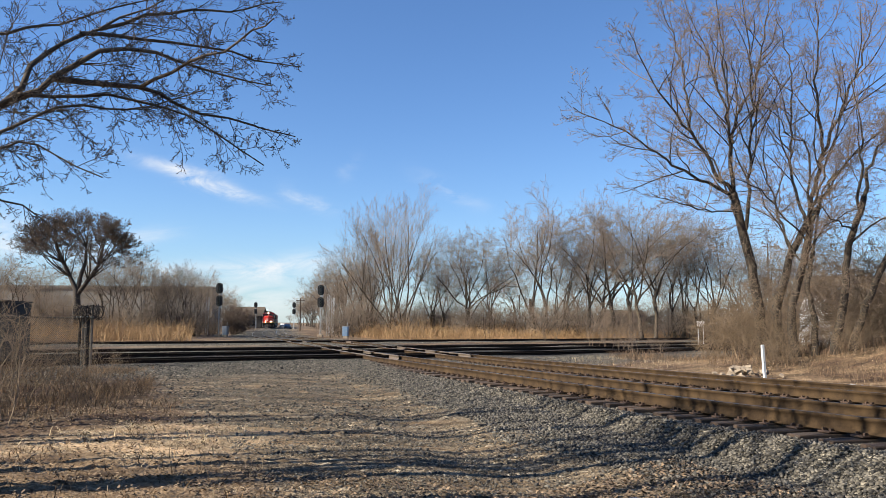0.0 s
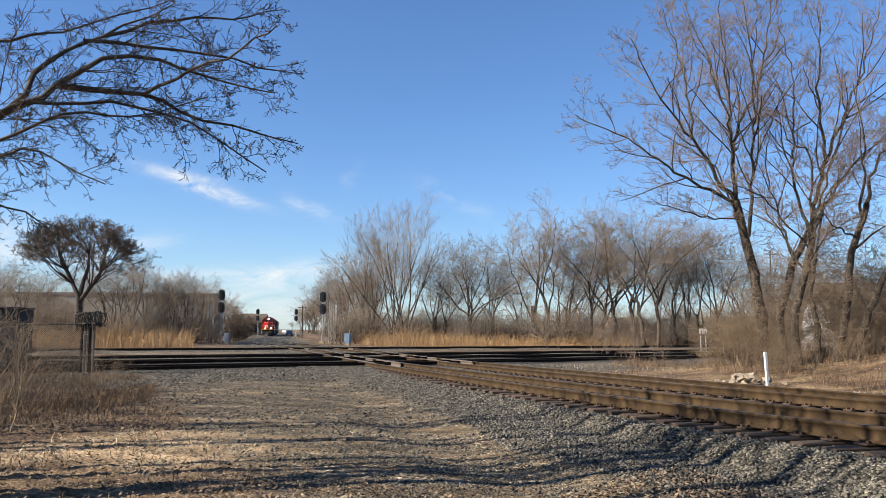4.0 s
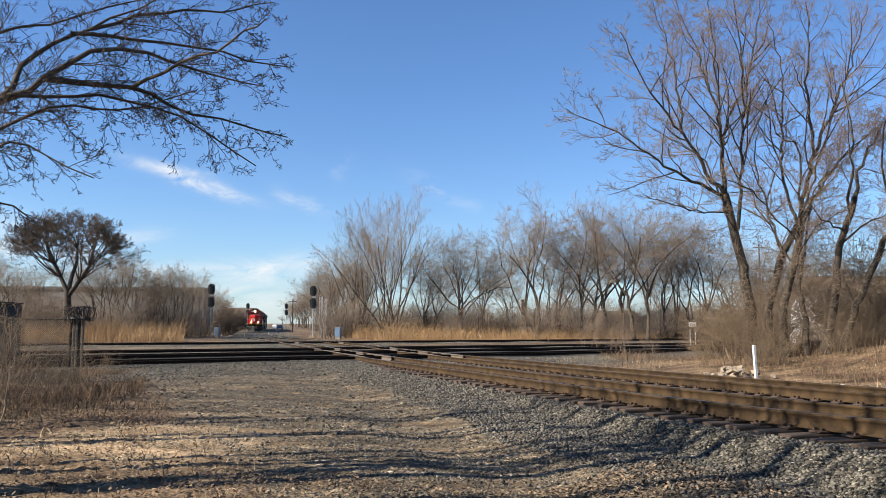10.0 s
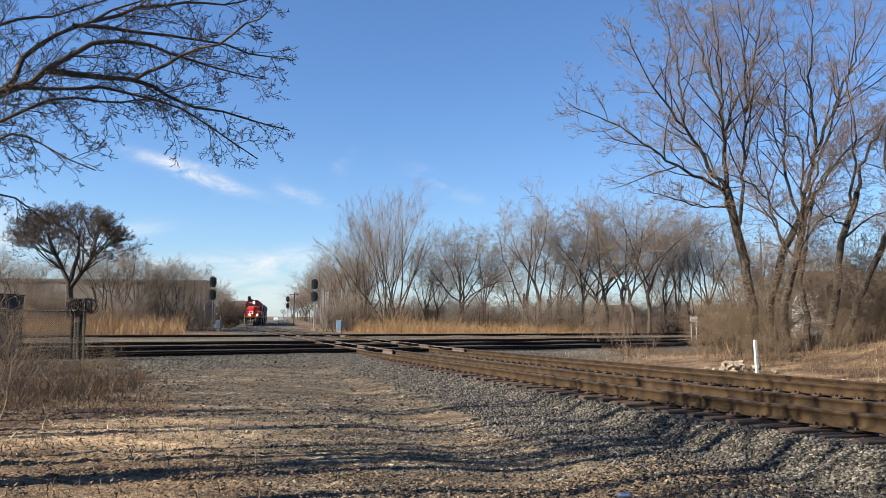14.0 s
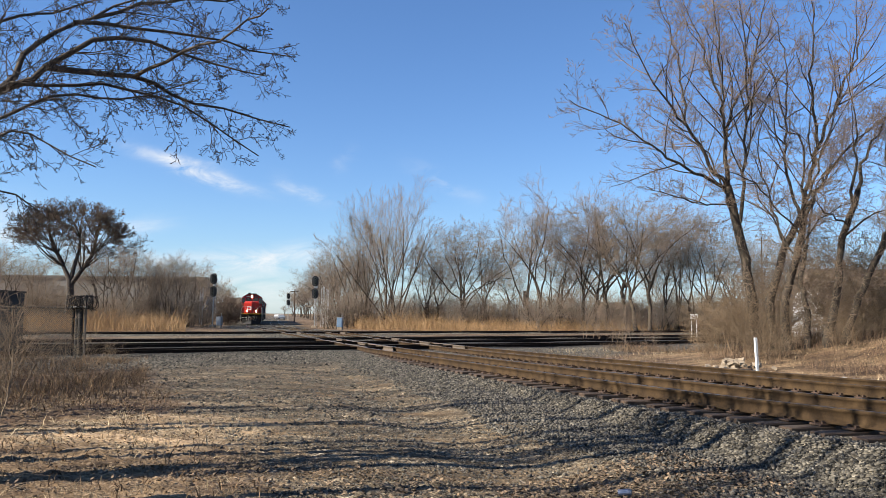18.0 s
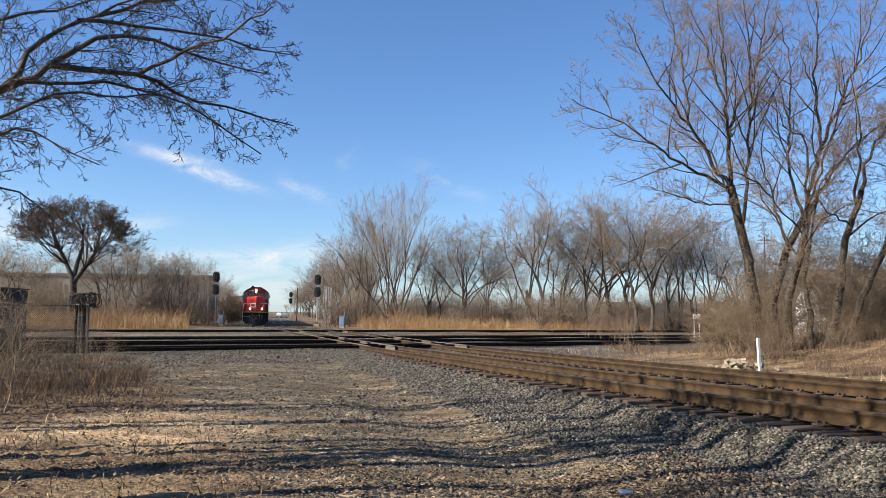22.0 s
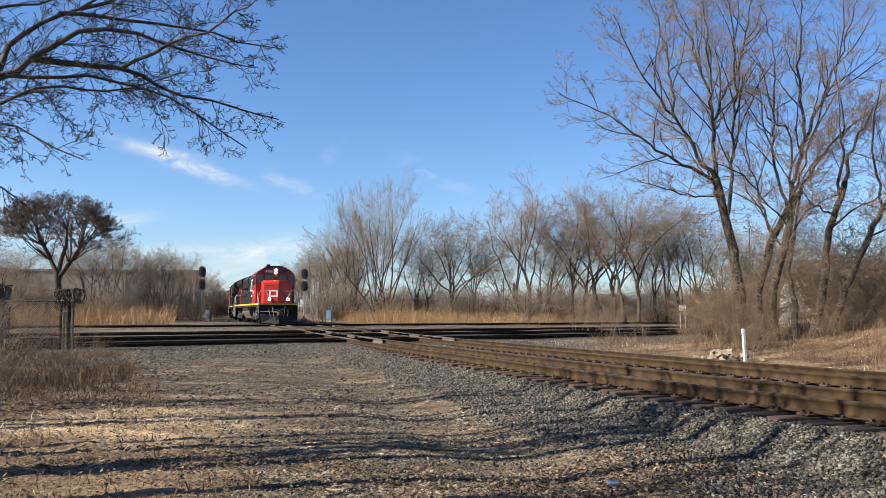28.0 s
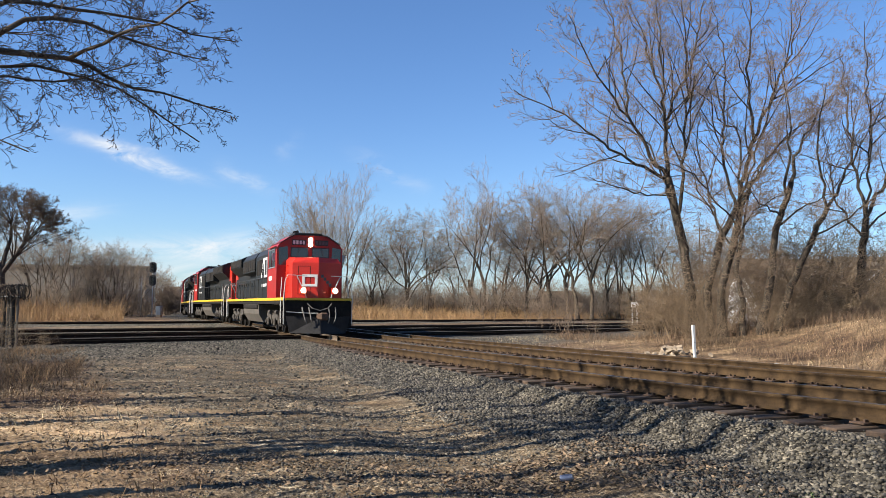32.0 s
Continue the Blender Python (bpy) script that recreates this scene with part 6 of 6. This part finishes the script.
# railway signals and line-side things
def signal(label, x, y, h, s=1.0):
    t = thing("railway_signal", label, "railway signal", at_ground(x, y), "railway signals")
    part("foundation", Shape().box((0, 0, 0.12), (0.7 * s, 0.7 * s, 0.34), bevel=0.03), M_CONC, t)
    part("mast", Shape().rod((0, 0, 0.2), (0, 0, h), 0.075 * s, 0.07 * s, 10), M_GREY, t, "silver-grey mast")
    for z in (h - 0.55, h - 2.2):
        o = [(0.44 * math.cos(a) * s, z + (0.30 if math.sin(a) > 0 else -0.30) * s + 0.40 * s * math.sin(a)) for a in np.linspace(0, 2 * math.pi, 22)[:-1]]
        hd = part("signal_head", Shape().prism(o, -0.16, -0.10, "y"), M_SIGNAL, t, "black oval signal head")
        part("bracket", Shape().box((0, -0.05, z), (0.12, 0.14, 0.5)), M_GREY, hd)
        for k in (-1, 0, 1):
            part("hood", Shape().rod((0, -0.16, z + k * 0.36 * s), (0, -0.48, z + k * 0.36 * s + 0.03), 0.14 * s, 0.15 * s, 12, False), M_SIGNAL, hd)
            part("lens", Shape().disc((0, -0.17, z + k * 0.36 * s), (0, 1, 0), 0.11 * s, 0.02, 12), M_GLASS, hd)
        part("junction_box", Shape().box((0.2 * s, 0.02, z - 0.75 * s), (0.22, 0.2, 0.3), bevel=0.02), M_GREY, t)
    lad = Shape()
    for dx in (-0.16, 0.16):
        lad.rod((dx, 0.5, 0.3), (dx, 0.25, h - 0.6), 0.02, n=5)
    part("ladder_rails", lad, M_GREY, t)
    for k in range(int(h / 0.4)):
        z = 0.5 + k * 0.38
        part("rung", Shape().rod((-0.16, 0.5 - 0.25 * z / h, z), (0.16, 0.5 - 0.25 * z / h, z), 0.014, n=5), M_GREY, t)
    return t


signal("two black signal heads on a silver mast beside the line", sight(375, 104), 104, 6.8)
signal("two black signal heads on a silver mast beside the blue cabinet", sight(555, 108), 108, 6.8)
signal("distant railway signal with black heads beside the line", sight(440, 205), 205, 6.8)
signal("distant railway signal with black heads on the reed side", sight(508, 205), 205, 6.8)


def ladder_pole(x, y, h):
    t = thing("lattice_pole", "slender pale grey lattice pole behind a signal", "pole", at_ground(x, y), "lattice poles")
    for a, b in ((-0.2, -0.2), (0.2, -0.2), (0, 0.2)):
        part("leg", Shape().rod((a, b, 0), (a, b, h), 0.03, n=5), M_PALE, t)
    for k in range(int(h / 0.5)):
        z = 0.4 + k * 0.5
        part("brace", Shape().rod((-0.2, -0.2, z), (0.2, -0.2, z + 0.25), 0.02, n=4), M_PALE, t)
        part("brace", Shape().rod((0.2, -0.2, z + 0.25), (-0.2, -0.2, z + 0.5), 0.02, n=4), M_PALE, t)


ladder_pole(sight(355, 110), 110, 5.4)
ladder_pole(sight(569, 114), 114, 5.6)
ladder_pole(sight(577, 114), 114, 5.4)


def cabinet(x, y, w, h, mat, label):
    t = thing("signal_cabinet", label, "cabinet", at_ground(x, y, radians(-8)), "signal cabinets")
    part("pedestal", Shape().box((0, 0, 0.12), (w * 0.9, 0.5, 0.34), bevel=0.02), M_CONC, t)
    part("body", Shape().box((0, 0, 0.27 + h / 2), (w, 0.55, h), bevel=0.02), mat, t)
    part("lid", Shape().box((0, 0, 0.29 + h), (w + 0.08, 0.63, 0.05), bevel=0.015), M_GREY, t)
    d = part("door", Shape().box((0, -0.285, 0.27 + h / 2), (w * 0.86, 0.02, h * 0.9), bevel=0.005), mat, t)
    part("handle", Shape().box((w * 0.28, -0.305, 0.27 + h / 2), (0.04, 0.03, 0.16)), M_GREY, d)
    part("vent_pipe", Shape().rod((w * 0.35, 0, 0.3 + h), (w * 0.35, 0, 0.75 + h), 0.03, n=8), M_GREY, t)


cabinet(sight(387, 100), 100, 0.62, 1.05, M_GREYBOX, "grey metal signal cabinet beside a mast")
cabinet(sight(600, 90), 90, 0.62, 1.05, M_BLUEBOX, "blue metal signal cabinet at the edge of the reeds")

for col, dist, h in ((519, 170, 7.0), (1345, 118, 14.0), (395, 330, 9.0)):
    t = thing("utility_pole", "weathered wooden utility pole", "utility pole", at_ground(sight(col, dist), dist, 0.3), "utility poles")
    part("pole", Shape().rod((0, 0, -0.2), (0, 0, h), 0.14, 0.10, 10), M_TIE, t)
    part("crossarm", Shape().box((0, 0, h - 0.5), (1.9, 0.1, 0.12)), M_TIE, t)
    for dx in (-0.8, -0.3, 0.3, 0.8):
        part("insulator", Shape().rod((dx, 0, h - 0.44), (dx, 0, h - 0.28), 0.04, 0.03, 8), M_PALE, t)

# white marker post, rubble, litter, sign
t = thing("marker_post", "white-painted marker post leaning beside the tracks", "post", at_ground(sight(1334, 22.6), 22.6, 0.2) @ pose(0, 0, 0, 0, -3, 0))
part("post", Shape().box((0, 0, 0.48), (0.075, 0.075, 1.2), bevel=0.008), M_WHITE, t)
part("bolt", Shape().disc((0, -0.04, 0.6), (0, 1, 0), 0.012, 0.02, 8), M_PLATE, t)
rb = random.Random(8)
for k in range(44):
    x, y = sight(rb.gauss(1298, 24), 24.4), 24.4 + rb.gauss(0, 0.5)
    s = rb.uniform(0.04, 0.115)
    v = [(i * s * rb.uniform(0.6, 1.1), j * s * rb.uniform(0.6, 1.2), m * s * rb.uniform(0.3, 0.6)) for m in (-1, 1) for j in (-1, 1) for i in (-1, 1)]
    f = [(0, 2, 3, 1), (4, 5, 7, 6), (0, 1, 5, 4), (2, 6, 7, 3), (0, 4, 6, 2), (1, 3, 7, 5)]
    pile = 0.28 * math.exp(-((x - sight(1298, 24.4)) / 0.5) ** 2)
    ob = tagged(new("concrete_chunk", Shape().add(v, f).mesh("concrete_chunk", M_CONC)), "broken pale concrete chunk in a rubble pile", "rubble", "rubble pile")
    ob.matrix_basis = at_ground(x, y) @ pose(0, 0, rb.uniform(0.02, 0.1 + pile), rb.uniform(-35, 35), rb.uniform(-35, 35), rb.uniform(0, 360))
t = thing("small_sign", "small white board on two posts in the grass", "sign", at_ground(sight(1224, 70), 70))
part("board", Shape().box((0, 0, 1.75), (0.66, 0.04, 0.44), bevel=0.01), M_WHITE, t)
for dx in (-0.22, 0.22):
    part("leg", Shape().box((dx, 0.04, 0.85), (0.05, 0.05, 1.9)), M_WHITE, t)
can = thing("drink_can", "crushed pale blue drink can in the leaves", "can", at_ground(sight(1100, 7.7), 7.7, 0.6) @ pose(0, 0, 0.05, 78, 0, 30))
part("body", Shape().rod((0, 0, -0.06), (0, 0, 0.045), 0.033, 0.031, 14).rod((0, 0, 0.045), (0, 0, 0.058), 0.031, 0.026, 14), M_CAN, can)
part("lid", Shape().disc((0, 0, 0.059), (0, 0, 1), 0.026, 0.003, 14), M_GREY, can)
bag = Shape()
for k in range(5):
    bag.box((rb.uniform(-0.15, 0.15), rb.uniform(-0.1, 0.1), 0.06), (0.22, 0.16, 0.1), pose(0, 0, 0, rb.uniform(-30, 30), rb.uniform(-30, 30), rb.uniform(0, 90)), 0.04)
ob = tagged(new("plastic_bag", bag.mesh("plastic_bag", M_PALE)), "crumpled pale plastic bag on the bank", "litter")
ob.matrix_basis = at_ground(sight(1488, 21), 21)

# fence with razor wire at the left verge
FD, FX = 29.0, sight(150, 29.0)
fence = thing("chain_link_fence", "dark chain-link fence with coiled razor wire on its posts", "fence", at_ground(FX, FD))
fz = float(ground_z(FX, FD))
top = height(551, 60, FD) - fz
for dx in (0.0, -0.17, -0.30, -0.46):
    part("end_post", Shape().rod((dx, 0.06 * (dx < -0.2), -0.2), (dx, 0.06 * (dx < -0.2), top + (0.36 if dx == 0 else 0.02)), (0.045 if dx == 0 else 0.088 if dx > -0.4 else 0.05), n=10), M_FENCEPOST if dx else M_POSTGREY, fence)
for k in range(1, 4):
    part("line_post", Shape().rod((-0.46 - k * 2.2, 0, -0.2), (-0.46 - k * 2.2, 0, top), 0.035, n=8), M_FENCEPOST, fence)
part("top_rail", Shape().rod((0, 0, top), (-7.2, 0, top), 0.03, n=8), M_FENCEPOST, fence)
part("end_cap", Shape().box((-0.25, 0, top + 0.03), (0.62, 0.12, 0.05), bevel=0.01), M_GREY, fence)
wires = Shape()
step = 0.075
n = int(7.0 / step)
for k in range(-26, n):
    for sg in (-1, 1):
        x0, x1 = -0.45 - k * step, -0.45 - k * step - sg * (top - 0.05)
        a, b = (x0, 0.03), (x1, top)
        lo, hi = -7.2, -0.46
        if max(a[0], b[0]) < lo or min(a[0], b[0]) > hi:
            continue
        pts = []
        for q in (a, b):
            xx = min(max(q[0], lo), hi)
            zz = a[1] + (b[1] - a[1]) * ((xx - a[0]) / (b[0] - a[0]))
            pts.append((xx, 0.01 * sg, zz))
        wires.rod(pts[0], pts[1], 0.006, n=3, caps=False)
tagged(part("mesh_wire", wires, M_WIRE, fence), kind="stuff")
coil = Shape()
rc = random.Random(31)
for turnrate, start in ((0.42, 0.0), (0.55, 1.3)):
    rad = [0.24 + rc.gauss(0, 0.03) for _ in range(151)]
    pp = [(-0.62 + 0.95 * k / 150 + 0.05 * math.sin(k * 0.9), rad[k] * math.cos(start + k * turnrate), top + 0.2 + rad[k] * math.sin(start + k * turnrate)) for k in range(151)]
    coil.pipe(pp, 0.014, 4)
part("razor_wire", coil, M_FENCEPOST, fence, "coiled razor wire")
box = thing("storage_container", "dark steel storage container behind the fence", "container", at_ground(sight(-98, 33), 33, radians(6)))
part("body", Shape().box((0, 0, 1.2), (5.2, 2.4, 2.35), bevel=0.02), M_CONTAINER, box)
part("roof", Shape().box((0, 0, 2.41), (5.3, 2.5, 0.06), bevel=0.01), M_CONTAINER, box)
for k in range(24):
    part("rib", Shape().box((-2.5 + k * 0.217, -1.215, 1.2), (0.1, 0.03, 2.2)), M_CONTAINER, box)

# long warehouse behind the left trees
WX1 = sight(362, 155)
wh = thing("warehouse", "long low pale grey warehouse with a flat roof", "warehouse", Matrix.Translation((WX1 - 42, 155 + 3, 0)))
hgt = height(497, 200, 155)
part("wall", Shape().box((0, 0, hgt / 2 - 0.2), (84, 6, hgt), bevel=0.0), M_WAREHOUSE, wh)
part("roof", Shape().box((0, 0, hgt - 0.1), (84.6, 6.6, 0.5)), M_ROOFEDGE, wh, "dark roof edge")
for k in range(21):
    part("panel_joint", Shape().box((-41 + k * 4.1, -3.03, hgt / 2 - 0.3), (0.12, 0.06, hgt - 0.5)), M_ROOFEDGE, wh)
for k in range(6):
    d = part("loading_door", Shape().box((-34 + k * 13, -3.04, 1.9), (3.2, 0.08, 3.8)), M_SIDING, wh)
    part("door_frame", Shape().box((-34 + k * 13, -3.06, 3.9), (3.6, 0.1, 0.2)), M_GREY, d)


# houses behind the ash clump and the shed
def house(x, y, turn, w, d, wall, ridge, label, walls, roof, trim=True):
    t = thing("house", label, "house", Matrix.Translation((x, y, float(ground_z(x, y)) - 0.1)) @ Matrix.Rotation(radians(turn), 4, "Z"), "houses")
    body = part("wall", Shape().prism([(-d / 2, 0), (-d / 2, wall), (0, ridge - 0.15), (d / 2, wall), (d / 2, 0)], -w / 2, w / 2, "x"), walls, t)
    r = Shape()
    for a in (-1, 1):
        r.add([(-w / 2 - 0.4, a * (d / 2 + 0.5), wall - 0.3), (w / 2 + 0.4, a * (d / 2 + 0.5), wall - 0.3), (w / 2 + 0.4, 0, ridge), (-w / 2 - 0.4, 0, ridge),
               (-w / 2 - 0.4, a * (d / 2 + 0.5), wall - 0.12), (w / 2 + 0.4, a * (d / 2 + 0.5), wall - 0.12), (w / 2 + 0.4, 0, ridge + 0.18), (-w / 2 - 0.4, 0, ridge + 0.18)],
              [(0, 1, 2, 3), (4, 7, 6, 5), (0, 4, 5, 1), (0, 3, 7, 4), (1, 5, 6, 2)])
    part("roof", r, roof, t)
    n = max(1, int(w / 3.2))
    for k in range(n):
        xx = -w / 2 + (k + 0.5) * w / n
        for z in ((1.5, 4.2) if wall > 4.5 else (1.5,)):
            wi = part("window", Shape().box((xx, -d / 2 - 0.02, z), (1.1, 0.06, 1.3)), M_GLASS, t)
            if trim:
                for dx, dz, sx, sz in ((-0.6, 0, 0.1, 1.5), (0.6, 0, 0.1, 1.5), (0, 0.7, 1.3, 0.1), (0, -0.7, 1.3, 0.1)):
                    part("window_trim", Shape().box((xx + dx, -d / 2 - 0.04, z + dz), (sx, 0.1, sz)), M_WHITE, wi)
    if trim:
        part("gutter", Shape().box((0, -d / 2 - 0.54, wall - 0.22), (w + 0.8, 0.1, 0.16)), M_WHITE, t)
        for xx in (-w / 4, w / 4):
            g = Shape().prism([(xx - 2.2, wall - 0.3), (xx, wall + 1.6), (xx + 2.2, wall - 0.3)], -d / 2 - 0.7, -d / 4, "y")
            gp = part("front_gable", g, walls, t)
            part("gable_trim", Shape().pipe([(xx - 2.3, -d / 2 - 0.74, wall - 0.3), (xx, -d / 2 - 0.74, wall + 1.7), (xx + 2.3, -d / 2 - 0.74, wall - 0.3)], 0.055, 4), M_PALE, gp)
    return t


house(sight(1500, 100), 102, -6, 12, 9, 4.9, 8.2, "grey two-storey house with brown shingle roof and white trim", M_SIDING, M_ROOF)
house(sight(1690, 100), 100, -6, 12, 9, 4.9, 8.4, "grey two-storey house with brown shingle roof and white trim", M_SIDING, M_ROOF)
house(sight(1088, 124), 124, 10, 5.5, 5, 2.6, 4.1, "small tan brick outbuilding with a brown roof", M_BRICKWALL, M_ROOF, False)
house(sight(428, 245), 245, 4, 9, 8, 4.0, 6.4, "distant grey house beyond the dark thicket", M_SIDING, M_ROOF, False)
gx0, gy0 = sight(1426, 62), 62.0
sh = thing("white_shed", "white shed end wall with a steep gable", "shed", at_ground(gx0, gy0, radians(-20)))
part("wall", Shape().prism([(-1.2, 0), (-0.95, 3.1), (-0.55, 3.95), (0.05, 3.95), (1.1, 1.7), (1.1, 0)], -0.1, 2.4, "y"), M_WHITE, sh)
part("door", Shape().box((0.1, -0.12, 1.0), (0.6, 0.04, 1.9)), M_PALE, sh)
part("vent", Shape().box((0.62, -0.12, 2.2), (0.18, 0.04, 0.34)), M_SIGNAL, sh)



# parked cars far down the line
def car(x, y, turn, mat, label):
    t = thing("car", label, "car", at_ground(x, y, radians(turn)), "parked cars")
    part("body", Shape().prism([(-2.2, 0.35), (-2.2, 0.85), (-1.3, 0.95), (1.3, 0.95), (2.2, 0.8), (2.2, 0.35)], -0.85, 0.85, "y"), mat, t)
    part("cabin", Shape().prism([(-1.4, 0.94), (-0.9, 1.45), (0.6, 1.45), (1.2, 0.94)], -0.72, 0.72, "y"), mat, t)
    for a in (-1, 1):
        part("side_window", Shape().prism([(-1.1, 1.0), (-0.8, 1.36), (0.5, 1.36), (0.9, 1.0)], a * 0.725, a * 0.735, "y"), M_GLASS, t)
        for x0 in (-1.35, 1.35):
            w = part("wheel", Shape().disc((x0, a * 0.78, 0.33), (0, 1, 0), 0.33, 0.2, 16), M_SIGNAL, t)
            part("rim", Shape().disc((x0, a * 0.885, 0.33), (0, 1, 0), 0.2, 0.02, 12), M_GREY, w)
    part("windshield", Shape().add([(1.22, -0.6, 0.97), (1.22, 0.6, 0.97), (0.66, 0.6, 1.42), (0.66, -0.6, 1.42)], [(0, 1, 2, 3)]), M_GLASS, t)


car(sight(497, 240), 240, 100, M_GREYBOX, "grey car parked beside the far line")
car(sight(497, 262), 262, 96, M_PALE, "silver car parked beside the far line")
car(sight(488, 300), 300, 96, M_WHITE, "white car parked beside the far line")


# motion: distance of the leading nose along the line at each time
FRONT = ((0, 230.0), (6, 197.0), (13, 159.0), (20, 115.0), (25, 85.0), (28, 66.0), (30, 52.4), (32, 37.3))


def front_s(t):
    return float(np.interp(spline(FRONT, t), _y, _s))


def motions():
    ts = [0, 2, 4, 6, 8, 10, 12, 14, 16, 18, 20, 22, 24, 25, 26, 27, 28, 29, 30, 31, 32]
    for ob, back, way in TRAIN:
        rows = []
        for t in ts:
            s = front_s(t) + back
            a, b = line_at(s - 6.75 * way)[0], line_at(s + 6.75 * way)[0]
            rows.append((t, Matrix.Translation((a + b) / 2) @ (a - b).to_track_quat("X", "Z").to_matrix().to_4x4()))
        walk(ob, rows)
        steps = np.arange(0, 32.01, 0.1)
        roll = [front_s(t) / (0.52 * 1.04) * way for t in steps]
        for ws in ob.children:
            if ws.name.startswith("wheelset"):
                at = Matrix.Translation(ws.location)
                walk(ws, [(float(t), at @ Matrix.Rotation(roll[0] - a, 4, "Y")) for t, a in zip(steps, roll)])


motions()
